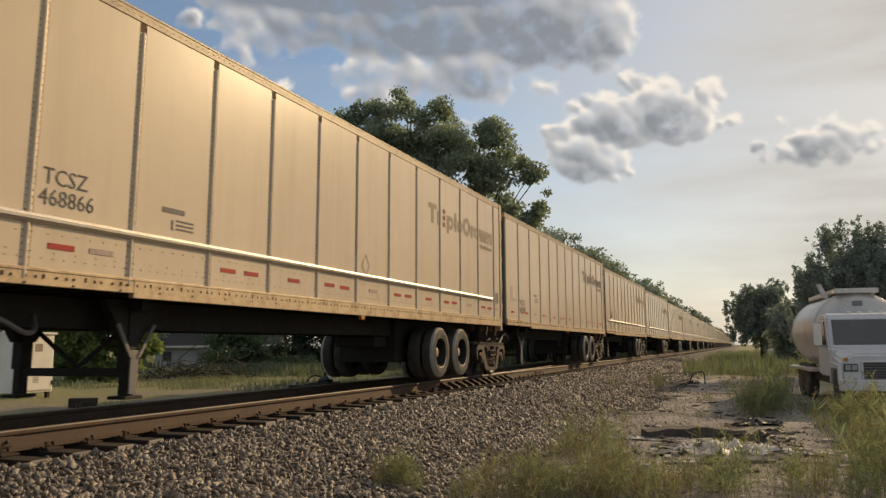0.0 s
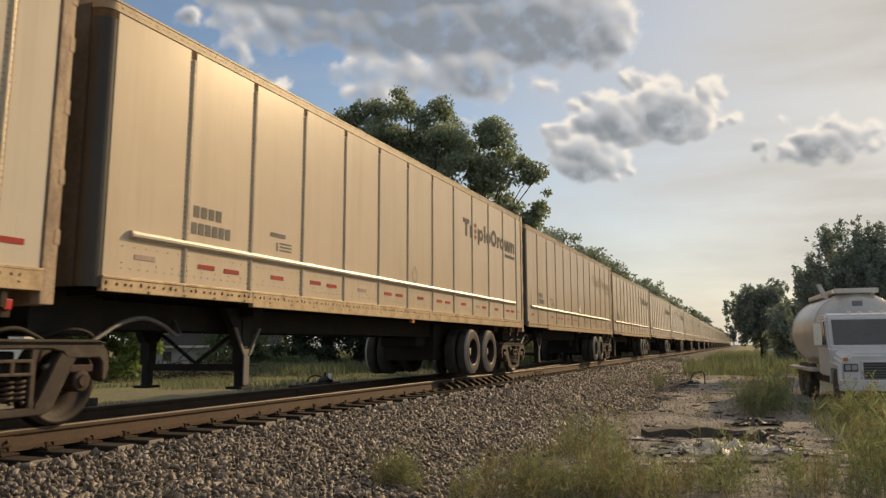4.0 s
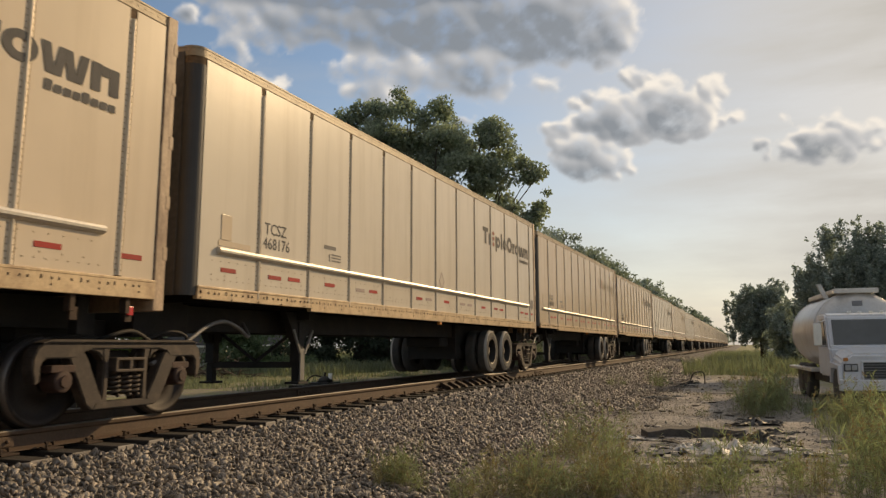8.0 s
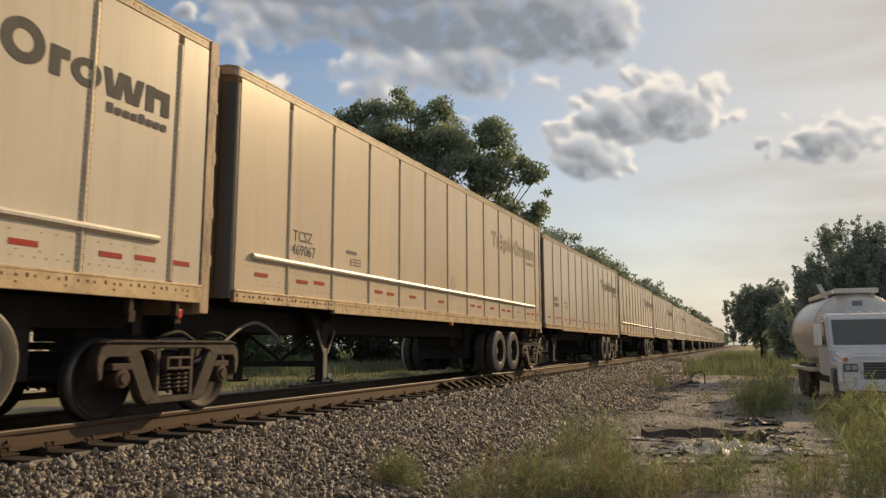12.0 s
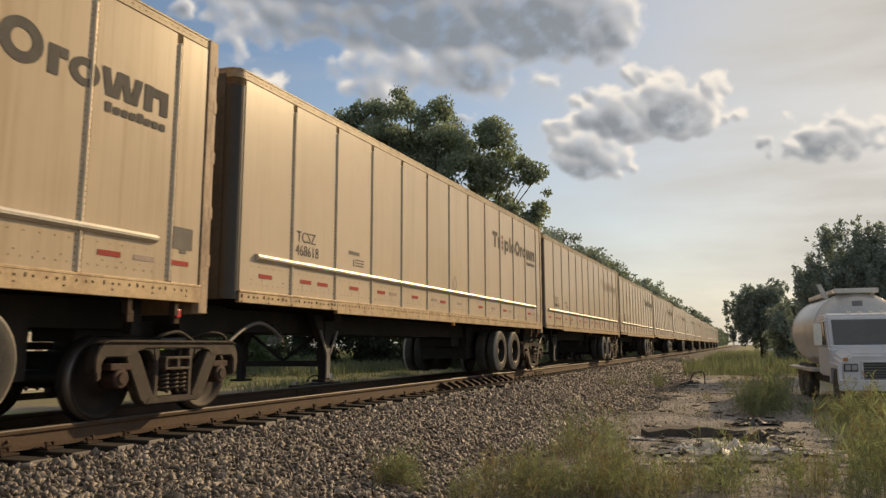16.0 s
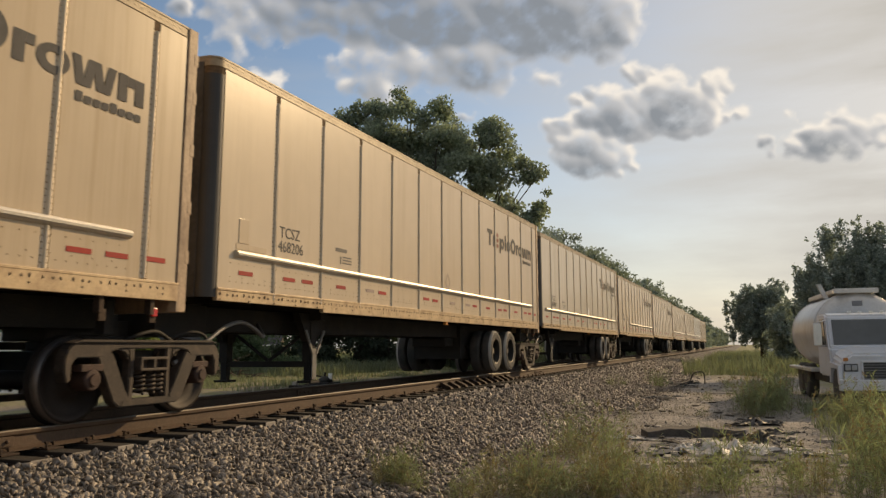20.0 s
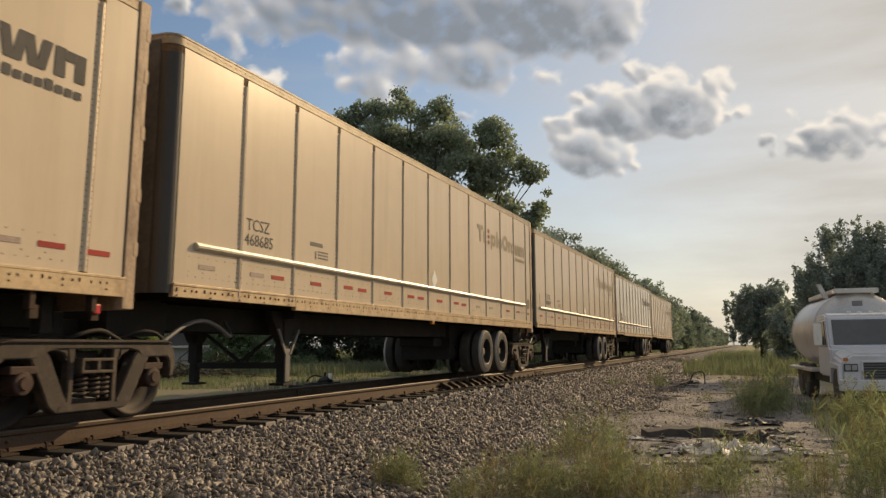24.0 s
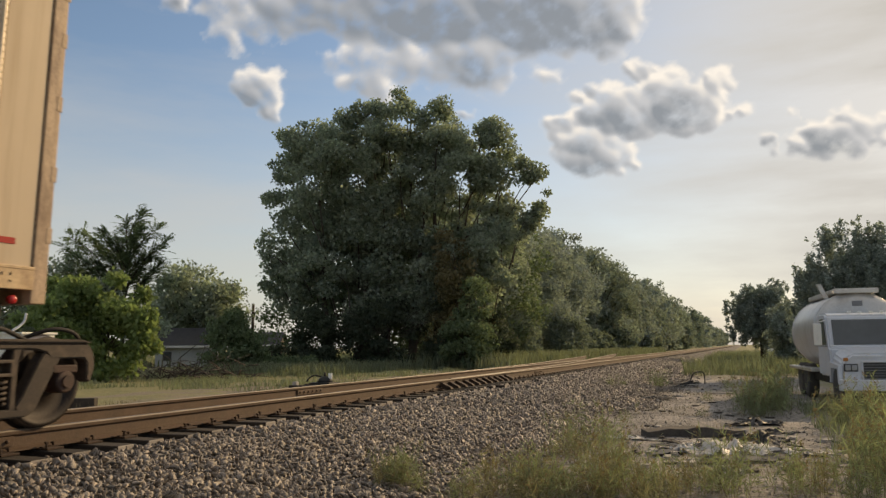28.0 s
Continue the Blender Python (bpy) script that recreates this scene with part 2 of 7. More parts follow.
def prism(bm, pts, a, b, axis="x", mi=0):
    """Extrudes a closed outline from a to b along an axis; pts are the two other coordinates."""
    def at(p, d):
        return {"x": (d, p[0], p[1]), "y": (p[0], d, p[1]), "z": (p[0], p[1], d)}[axis]
    lo, hi = [bm.verts.new(at(p, a)) for p in pts], [bm.verts.new(at(p, b)) for p in pts]
    n = len(pts)
    fs = [bm.faces.new((lo[i], lo[(i + 1) % n], hi[(i + 1) % n], hi[i])) for i in range(n)]
    fs += [bm.faces.new(lo[::-1]), bm.faces.new(hi)]
    for f in fs:
        f.material_index = mi
    bmesh.ops.recalc_face_normals(bm, faces=fs)
    return bm


def lathe(bm, prof, n=32, axis="x", centre=(0, 0, 0), mi=0, smooth=True, caps=True):
    """Turns a profile of (along, radius) about an axis through centre."""
    rings = []
    for d, r in prof:
        ring = []
        for i in range(n):
            a = 2 * math.pi * i / n
            c, s = r * math.cos(a), r * math.sin(a)
            v = {"x": (d, c, s), "y": (c, d, s), "z": (c, s, d)}[axis]
            ring.append(bm.verts.new(Vector(v) + Vector(centre)))
        rings.append(ring)
    fs = []
    for p, q in zip(rings, rings[1:]):
        fs += [bm.faces.new((p[i], p[(i + 1) % n], q[(i + 1) % n], q[i])) for i in range(n)]
    for ring in (rings[0], rings[-1]) if caps else ():
        fs.append(bm.faces.new(ring))
    for f in fs:
        f.material_index, f.smooth = mi, smooth
    bmesh.ops.recalc_face_normals(bm, faces=fs)
    return bm


def tube(bm, pts, r, n=8, r_end=None):
    """A round tube along a list of points."""
    pts = [Vector(p) for p in pts]
    rings = []
    for i, p in enumerate(pts):
        d = (pts[min(i + 1, len(pts) - 1)] - pts[max(i - 1, 0)]).normalized()
        u = d.orthogonal().normalized() if i == 0 else (u - d * u.dot(d)).normalized()
        w = d.cross(u)
        rr = r if r_end is None else r + (r_end - r) * i / (len(pts) - 1)
        rings.append([bm.verts.new(p + rr * (math.cos(2 * math.pi * k / n) * u + math.sin(2 * math.pi * k / n) * w)) for k in range(n)])
    for p, q in zip(rings, rings[1:]):
        for k in range(n):
            bm.faces.new((p[k], p[(k + 1) % n], q[(k + 1) % n], q[k])).smooth = True
    bm.faces.new(rings[0][::-1])
    bm.faces.new(rings[-1])
    return bm


def arc(pts, n=6):
    """A smooth line through the points given."""
    pts = [Vector(p) for p in pts]
    ext = [2 * pts[0] - pts[1]] + pts + [2 * pts[-1] - pts[-2]]
    out = []
    for i in range(1, len(ext) - 2):
        a, b, c, d = ext[i - 1:i + 3]
        for k in range(n):
            t = k / n
            out.append(0.5 * ((2 * b) + (c - a) * t + (2 * a - 5 * b + 4 * c - d) * t * t + (3 * b - a - 3 * c + d) * t ** 3))
    return out + [pts[-1]]


def raw_mesh(name, verts, faces, *mats):
    """A mesh from numpy arrays; all faces have the same number of corners."""
    me = bpy.data.meshes.new(name)
    verts, faces = np.asarray(verts, np.float32), np.asarray(faces, np.int32)
    k = faces.shape[1]
    me.vertices.add(len(verts))
    me.vertices.foreach_set("co", verts.ravel())
    me.loops.add(faces.size)
    me.loops.foreach_set("vertex_index", faces.ravel())
    me.polygons.add(len(faces))
    me.polygons.foreach_set("loop_start", np.arange(0, faces.size, k, dtype=np.int32))
    me.update(calc_edges=True)
    for mm in mats:
        me.materials.append(mm)
    return me


# ---------------------------------------------------------------- ground
def smooth01(a, b, v):
    t = np.clip((v - a) / (b - a), 0, 1)
    return t * t * (3 - 2 * t)


def ground_z(x, y):
    """Height of the ground: track bed at -0.28, a lower yard on the right, a verge on the left."""
    x, y = np.asarray(x, float), np.asarray(y, float)
    z = -0.275 - 0.575 * np.clip((x - 1.35) / 2.8, 0, 1) ** 1.1
    z = z - 0.12 * smooth01(-1.6, -2.6, x)
    flat = smooth01(3.6, 5.0, x) + smooth01(-2.4, -4.0, x)
    z = z + flat * (0.035 * np.sin(x * 1.7 + y * 0.6) * np.sin(y * 0.9 - x * 0.4) + 0.02 * np.sin(x * 4.1 + 1) * np.sin(y * 3.3))
    z = z + 0.15 * smooth01(-12, -40, x)
    return z


def spaced(*stretches):
    out = []
    for a, b, n in stretches:
        out += list(np.linspace(a, b, n, endpoint=False))
    return np.array(out + [stretches[-1][1]])


def ground_material():
    m = material("ground", (0.25, 0.222, 0.192), 0.95, 0, 0.55, 0.7, 9, 0)
    n, l = m.node_tree.nodes, m.node_tree.links
    b = n["Principled BSDF"]
    dirt = b.inputs["Base Color"].links[0].from_socket
    tc = n.new("ShaderNodeTexCoord")
    sep = n.new("ShaderNodeSeparateXYZ")
    l.new(tc.outputs["Object"], sep.inputs[0])
    wob = n.new("ShaderNodeTexNoise")
    wob.inputs["Scale"].default_value, wob.inputs["Detail"].default_value = 0.7, 6
    l.new(tc.outputs["Object"], wob.inputs["Vector"])
    xw = n.new("ShaderNodeMath")
    xw.operation = "MULTIPLY_ADD"
    l.new(wob.outputs["Fac"], xw.inputs[0])
    xw.inputs[1].default_value = 3.0
    l.new(sep.outputs["X"], xw.inputs[2])

    def step(sock, lo, hi, t0=0.0, t1=1.0):
        r = n.new("ShaderNodeMapRange")
        r.interpolation_type = "SMOOTHSTEP"
        r.inputs["From Min"].default_value, r.inputs["From Max"].default_value = lo, hi
        r.inputs["To Min"].default_value, r.inputs["To Max"].default_value = t0, t1
        l.new(sock, r.inputs["Value"])
        return r.outputs[0]

    def mixed(fac, a, c):
        x = n.new("ShaderNodeMix")
        x.data_type = "RGBA"
        l.new(fac, x.inputs["Factor"])
        l.new(a, x.inputs["A"])
        if isinstance(c, tuple):
            x.inputs["B"].default_value = (*c, 1)
        else:
            l.new(c, x.inputs["B"])
        return x.outputs["Result"]

    def times(a, c):
        x = n.new("ShaderNodeMath")
        x.operation = "MULTIPLY"
        l.new(a, x.inputs[0])
        l.new(c, x.inputs[1])
        return x.outputs[0]
    # gravel of the track bed; its dark tone stands in for shade between stones
    vor = n.new("ShaderNodeTexVoronoi")
    vor.inputs["Scale"].default_value = 14
    l.new(tc.outputs["Object"], vor.inputs["Vector"])
    sepc = n.new("ShaderNodeSeparateColor")
    l.new(vor.outputs["Color"], sepc.inputs[0])
    ramp = n.new("ShaderNodeMix")
    ramp.data_type = "RGBA"
    l.new(sepc.outputs[0], ramp.inputs["Factor"])
    ramp.inputs["A"].default_value = (0.055, 0.047, 0.039, 1)
    ramp.inputs["B"].default_value = (0.23, 0.20, 0.17, 1)
    grav = times(step(xw.outputs[0], -1.6, -0.9), step(xw.outputs[0], 5.6, 6.4, 1, 0))
    col = mixed(grav, dirt, ramp.outputs["Result"])
    # grass beyond
    gn = n.new("ShaderNodeTexNoise")
    gn.inputs["Scale"].default_value, gn.inputs["Detail"].default_value = 3, 6
    l.new(tc.outputs["Object"], gn.inputs["Vector"])
    gcol = n.new("ShaderNodeMix")
    gcol.data_type = "RGBA"
    l.new(gn.outputs["Fac"], gcol.inputs["Factor"])
    gcol.inputs["A"].default_value = (0.12, 0.14, 0.05, 1)
    gcol.inputs["B"].default_value = (0.27, 0.225, 0.11, 1)
    left = step(xw.outputs[0], -2.0, -3.4)
    right = step(xw.outputs[0], 10.8, 12.0)
    far = times(step(sep.outputs["Y"], 38, 50), step(xw.outputs[0], 5.6, 6.6))
    for f in (left, right, far):
        col = mixed(f, col, gcol.outputs["Result"])
    # worn earth path beside the track on the left
    path_l = times(step(xw.outputs[0], -6.6, -5.6), step(xw.outputs[0], -3.0, -2.2, 1, 0))
    patchy = times(path_l, step(wob.outputs["Fac"], 0.40, 0.62))
    col = mixed(patchy, col, (0.20, 0.165, 0.12))
    l.new(col, b.inputs["Base Color"])
    bn = n.new("ShaderNodeTexNoise")
    bn.inputs["Scale"].default_value, bn.inputs["Detail"].default_value = 9, 8
    l.new(tc.outputs["Object"], bn.inputs["Vector"])
    hs = n.new("ShaderNodeMath")
    hs.operation = "MULTIPLY_ADD"
    l.new(vor.outputs["Distance"], hs.inputs[0])
    l.new(times(grav, grav), hs.inputs[1])
    l.new(bn.outputs["Fac"], hs.inputs[2])
    bp = n.new("ShaderNodeBump")
    bp.inputs["Strength"].default_value, bp.inputs["Distance"].default_value = 0.9, 0.08
    l.new(hs.outputs[0], bp.inputs["Height"])
    l.new(bp.outputs[0], b.inputs["Normal"])
    return m


def build_ground():
    xs = spaced((-3500, -300, 12), (-300, -40, 16), (-40, -6, 34), (-6, 12, 110), (12, 40, 24), (40, 300, 14), (300, 3500, 12))
    ys = spaced((-3500, -100, 10), (-100, -4, 16), (-4, 26, 130), (26, 80, 60), (80, 400, 40), (400, 4500, 24))
    gx, gy = np.meshgrid(xs, ys)
    v = np.stack([gx, gy, ground_z(gx, gy)], -1).reshape(-1, 3)
    nx, ny = len(xs), len(ys)
    i = (np.arange(ny - 1)[:, None] * nx + np.arange(nx - 1)[None, :]).ravel()
    me = raw_mesh("ground", v, np.stack([i, i + 1, i + nx + 1, i + nx], -1), ground_material())
    me.shade_smooth()
    tagged(new("ground", me), "flat ground of dirt, grass and grey track bed", "ground", kind="structure")


build_ground()

# unit stones, roughly broken
STONE_SHAPES = []
rs = np.random.RandomState(3)
_b = bmesh.new()
bmesh.ops.create_icosphere(_b, subdivisions=1, radius=1.0)
STONE_F = np.array([[v.index for v in f.verts] for f in _b.faces])
for _k in range(8):
    vv = np.array([v.co[:] for v in _b.verts])
    for _c in range(8):
        d = rs.normal(size=3)
        d /= np.linalg.norm(d)
        over = np.clip(vv @ d - rs.uniform(0.12, 0.45), 0, None)
        vv = vv - over[:, None] * d
    STONE_SHAPES.append(vv * rs.uniform(0.75, 1.45, 3))
_b.free()


def scatter_stones(name, n, x0, x1, y0, y1, r0, r1, seed, mat, label, lift=0.35, keep=None):
    r = np.random.RandomState(seed)
    x, y = r.uniform(x0, x1, n), r.uniform(y0, y1, n)
    if keep is not None:
        k = keep(x, y, r)
        x, y = x[k], y[k]
        n = len(x)
    size = r.uniform(r0, r1, n) * r.uniform(0.75, 1.25, n)
    q = r.normal(size=(n, 4))
    q /= np.linalg.norm(q, axis=1)[:, None]
    w, a, b, c = q.T
    rot = np.stack([1 - 2 * (b * b + c * c), 2 * (a * b - w * c), 2 * (a * c + w * b), 2 * (a * b + w * c), 1 - 2 * (a * a + c * c), 2 * (b * c - w * a),
                    2 * (a * c - w * b), 2 * (b * c + w * a), 1 - 2 * (a * a + b * b)], -1).reshape(n, 3, 3)
    base = np.array(STONE_SHAPES)[r.randint(0, len(STONE_SHAPES), n)]
    v = np.einsum("nij,nkj->nki", rot, base) * size[:, None, None]
    v += np.stack([x, y, ground_z(x, y) + size * lift], -1)[:, None, :]
    f = STONE_F[None] + (np.arange(n) * len(base[0]))[:, None, None]
    ob = new(name, raw_mesh(name, v.reshape(-1, 3), f.reshape(-1, 3), mat))
    return tagged(ob, label, "stones", kind="stuff")


def edge_keep(x, y, r):
    """Thins the ballast out towards its foot."""
    return r.uniform(size=len(x)) < 1 - smooth01(3.3, 4.9, x + 0.5 * np.sin(y * 0.8))


# ---------------------------------------------------------------- track
GAUGE = 0.7525
PROFILE = [(-0.076, -0.186), (0.076, -0.186), (0.076, -0.174), (0.012, -0.155), (0.009, -0.06), (0.034, -0.042), (0.0375, -0.012), (0.030, -0.001),
           (-0.030, -0.001), (-0.0375, -0.012), (-0.034, -0.042), (-0.009, -0.06), (-0.012, -0.155), (-0.076, -0.174)]


def rail_mesh(path, z=0.0):
    """A rail along (x, y) points: rusty flanks and a worn head."""
    n = len(PROFILE)
    v = [(px + dx, py, dz + z) for px, py in path for dx, dz in PROFILE]
    bm = bmesh.new()
    bv = [bm.verts.new(c) for c in v]
    for i in range(len(path) - 1):
        for k in range(n):
            f = bm.faces.new((bv[i * n + k], bv[i * n + (k + 1) % n], bv[(i + 1) * n + (k + 1) % n], bv[(i + 1) * n + k]))
            f.material_index = 1 if k in (6, 7, 8) else 0
    bm.faces.new(bv[:n])
    bm.faces.new(bv[-n:][::-1])
    bmesh.ops.recalc_face_normals(bm, faces=bm.faces)
    return as_mesh("rail", bm, M_RAIL, M_RAILTOP)


POINTS_Y = 15.3


def diverge(y):
    """How far the siding has left the main track to the left."""
    d = max(0.0, y - POINTS_Y)
    if d < 26:
        return d * d / 520
    return 1.3 + (d - 26) * 0.1 if d < 55 else 4.2 + 1.6 * (1 - math.exp(-(d - 55) / 16))


def build_track():
    track = tagged(new("railway_track"), "single railway track with rusty rails on timber ties", "railway track", kind="structure")
    straight = [(GAUGE, y) for y in (-60, 0, 20, 60, 200, 900, 1800)]
    part("rail", rail_mesh(straight), None, track, "rust-brown steel rail with bright worn head")
    part("rail", rail_mesh([(-GAUGE, y) for y in (-60, 0, 20, 60, 200, 900, 1800)]), None, track, "rust-brown steel rail with bright worn head")
    ys = [POINTS_Y + 2 + i * 2.0 for i in range(45)]
    part("siding_rail", rail_mesh([(-GAUGE - diverge(y) - 0.012, y) for y in ys], 0.003), None, track, "rusty rail of a diverging siding")
    part("siding_rail", rail_mesh([(GAUGE - diverge(y) - 0.085, y) for y in ys], 0.002), None, track, "rusty rail of a diverging siding")
    # timber ties: the near ones singly, the distant ones joined
    r = random.Random(5)
    bm = cbox(2.60, 0.225, 0.18, 0.012)
    for f in bm.faces:
        f.material_index = 1 if abs(f.normal.x) > 0.9 else 0
    tie = as_mesh("tie", bm, M_TIE, M_TIEEND)
    plate = as_mesh("tie_plate", box(cbox(0.36, 0.19, 0.02, 0.004), -0.11, -0.078, -0.09, 0.09, 0, 0.02), M_SPIKE)
    sp = bmesh.new()
    box(sp, -0.009, 0.009, -0.009, 0.009, -0.03, 0.035)
    box(sp, -0.02, 0.012, -0.016, 0.016, 0.03, 0.048, 0.004)
    spike = as_mesh("spike", sp, M_SPIKE)
    far = bmesh.new()
    for i in range(-20, 900):
        y = 5.35 + 0.492 * i
        turn = POINTS_Y - 1 < y < POINTS_Y + 32
        extra = diverge(y) if turn else 0.0
        jog = r.uniform(-0.09, 0.07) + (0.10 * math.sin(i * 1.7) + 0.16 if POINTS_Y - 0.5 < y < POINTS_Y + 7 else 0)
        if y < 62:
            o = shared("tie", tie, track, pose(jog - extra / 2, y + r.uniform(-0.03, 0.03), -0.296, 0, r.uniform(-0.3, 0.3), r.uniform(-1.2, 1.2)))
            o.scale.x = (2.6 + extra) / 2.6
            if y < 40:
                for side in (1, -1):
                    shared("tie_plate", plate, track, pose(side * GAUGE, y, -0.196, 0, 0, 180 if side > 0 else 0))
            if y < 26:
                for dx, dy in ((0.10, 0.05), (0.135, -0.06), (-0.10, 0.04)):
                    shared("spike", spike, track, pose(GAUGE + dx, y + dy, -0.20 + r.uniform(-0.005, 0.03), 0, r.uniform(-14, 14), r.uniform(-20, 20)))
        else:
            box(far, -1.3 - extra, 1.3 + jog, y - 0.11, y + 0.11, -0.38, -0.206)
    tagged(part("distant_ties", far, M_TIE, track), kind="stuff")
    # joint bars with bolts
    jb = bmesh.new()
    box(jb, 0.012, 0.034, -0.46, 0.46, -0.145, -0.055, 0.006)
    for k in range(6):
        lathe(jb, [(0.034, 0.018), (0.055, 0.016)], 6, "x", (0, -0.38 + k * 0.152, -0.10))
    jm = as_mesh("joint_bar", jb, M_RAIL)
    for x, y in ((GAUGE, 5.05), (-GAUGE, 13.4), (GAUGE, 17.0), (GAUGE, 25.2)):
        shared("joint_bar", jm, track, pose(x, y, 0))
    # braces and slide plates along the switch points
    br = bmesh.new()
    prism(br, [(0.0, -0.19), (0.26, -0.19), (0.24, -0.15), (0.11, -0.09), (0.05, -0.055), (0.0, -0.06)], -0.07, 0.07, "y")
    bme = as_mesh("rail_brace", br, M_SPIKE)
    for k in range(11):
        shared("rail_brace", bme, track, pose(GAUGE + 0.04, POINTS_Y + 1.05 + k * 0.492, 0))
    rod = bmesh.new()
    tube(rod, [(0.7, POINTS_Y + 0.45, -0.17), (-2.9, POINTS_Y + 2.6, -0.2)], 0.02)
    tube(rod, [(0.7, POINTS_Y + 0.95, -0.17), (-0.7, POINTS_Y + 0.95, -0.17)], 0.022)
    part("switch_rod", rod, M_SPIKE, track, "rusty throw rod of the switch")
    return track


track = build_track()
scatter_stones("ballast", 26000, 1.28, 4.9, 3.2, 14.0, 0.028, 0.062, 11, M_STONE, "loose grey crushed-stone ballast along the track", keep=edge_keep)
scatter_stones("ballast", 24000, 1.28, 4.9, 14.0, 34.0, 0.032, 0.068, 12, M_STONE, "loose grey crushed-stone ballast along the track", keep=edge_keep)
scatter_stones("ballast", 15000, 1.28, 4.6, 34.0, 80.0, 0.05, 0.10, 16, M_STONE, "loose grey crushed-stone ballast along the track", keep=edge_keep)
scatter_stones("ballast", 5000, 0.86, 1.30, 3.2, 30.0, 0.02, 0.036, 13, M_STONE, "loose grey ballast between the timber ties")
scatter_stones("pebbles", 16000, 3.9, 9.0, 7.5, 26.0, 0.006, 0.020, 14, M_PEBBLE, "scattered small pebbles on the bare dirt", lift=0.1,
               keep=lambda x, y, r: r.uniform(size=len(x)) < 0.35 + 0.65 * np.clip(np.sin(x * 1.9 + y) * np.sin(y * 0.7 - x), 0, 1))
scatter_stones("pebbles", 3000, 3.9, 8.4, 8.5, 30.0, 0.018, 0.045, 15, M_PEBBLE, "scattered broken stones on the bare dirt", lift=0.1)


# ---------------------------------------------------------------- train
PITCH = 16.1
LENGTH = 15.72
SIDE = 1.295


# play in the couplings, metres
SLACK = {-1: 0.15, 0: 0.20, 1: 0.10, 2: 0.04, 6: -0.04, 10: 0.05, 11: 0.06, 15: -0.04, 16: 0.02, 24: 0.03, 25: 0.03, 27: -0.03}


def rear_y(k, t):
    """Place of the rear end of trailer k along the track; the train speeds up slowly."""
    return 3.118 + 0.68488 * t - 0.0303009 * t * t + 0.000309429 * t ** 3 + PITCH * (k + 1 - t) + SLACK.get(k, 0.0)


RIBS = [-14.36 + 1.245 * i for i in range(12)]


def text_mesh(body, size, mat, name):
    """Flat lettering with a slight thickness, reading along +y on a face that looks along +x."""
    cu = bpy.data.curves.new(name, "FONT")
    cu.body, cu.size, cu.extrude, cu.resolution_u = body, size, 0.0015, 2
    o = bpy.data.objects.new(name, cu)
    scene.collection.objects.link(o)
    bpy.context.view_layer.update()
    me = bpy.data.meshes.new_from_object(o.evaluated_get(bpy.context.evaluated_depsgraph_get()))
    bpy.data.objects.remove(o)
    me.transform(Matrix(((0, 0, 1, 0), (1, 0, 0, 0), (0, 1, 0, 0), (0, 0, 0, 1))))
    me.materials.clear()
    me.materials.append(mat)
    return me


def frame_shape(bm, y0, z0, w, h, hole=0.5, n=10):
    """A plain ring-like block: an ellipse with an opening."""
    outer, inner = [], []
    for i in range(2 * n):
        a = math.pi * i / n
        outer.append(bm.verts.new((0, y0 + w / 2 + w / 2 * math.cos(a), z0 + h / 2 + h / 2 * math.sin(a))))
        inner.append(bm.verts.new((0, y0 + w / 2 + hole * w / 2 * math.cos(a), z0 + h / 2 + hole * h / 2 * math.sin(a))))
    for i in range(2 * n):
        j = (i + 1) % (2 * n)
        bm.faces.new((outer[i], outer[j], inner[j], inner[i]))


def logo_meshes():
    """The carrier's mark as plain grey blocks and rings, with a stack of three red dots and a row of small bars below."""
    made = []
    z0 = 3.16

    def slab(y, z, w, h, sk=0.0):
        bm = bmesh.new()
        bm.faces.new([bm.verts.new(c) for c in ((0, y, z), (0, y + w, z), (0, y + w + sk, z + h), (0, y + sk, z + h))])
        made.append(as_mesh("mark_block", bm, M_GREYMARK))

    def ring(y, z, w, h, hole, mat=M_GREYMARK):
        bm = bmesh.new()
        frame_shape(bm, y, z, w, h, hole)
        made.append(as_mesh("mark_block", bm, mat))
    y = -4.60
    slab(y + 0.13, z0, 0.12, 0.29)
    slab(y, z0 + 0.292, 0.38, 0.10)
    slab(y + 0.42, z0, 0.11, 0.28)
    for k in range(3):
        ring(y + 0.70, z0 + k * 0.135, 0.15, 0.105, 0.02, M_LOGORED)
    slab(y + 0.94, z0 - 0.10, 0.10, 0.38)
    ring(y + 1.0, z0, 0.29, 0.28, 0.42)
    slab(y + 1.36, z0, 0.11, 0.40)
    ring(y + 1.52, z0, 0.31, 0.28, 0.42)
    ring(y + 1.87, z0 - 0.01, 0.42, 0.41, 0.5)
    slab(y + 2.34, z0, 0.11, 0.28)
    slab(y + 2.452, z0 + 0.18, 0.09, 0.10)
    ring(y + 2.56, z0, 0.34, 0.28, 0.45)
    for q in range(4):
        slab(y + 2.93 + q * 0.115 + (0.05 if q % 2 == 0 else 0.0), z0, 0.095, 0.28, -0.06 if q % 2 == 0 else 0.06)
    slab(y + 3.46, z0, 0.11, 0.28)
    slab(y + 3.572, z0 + 0.17, 0.10, 0.10)
    slab(y + 3.674, z0, 0.11, 0.27)
    for q in range(8):
        slab(y + 2.98 + q * 0.10, z0 - 0.16, 0.075, 0.10 if q in (0, 4) else 0.075)
    return made


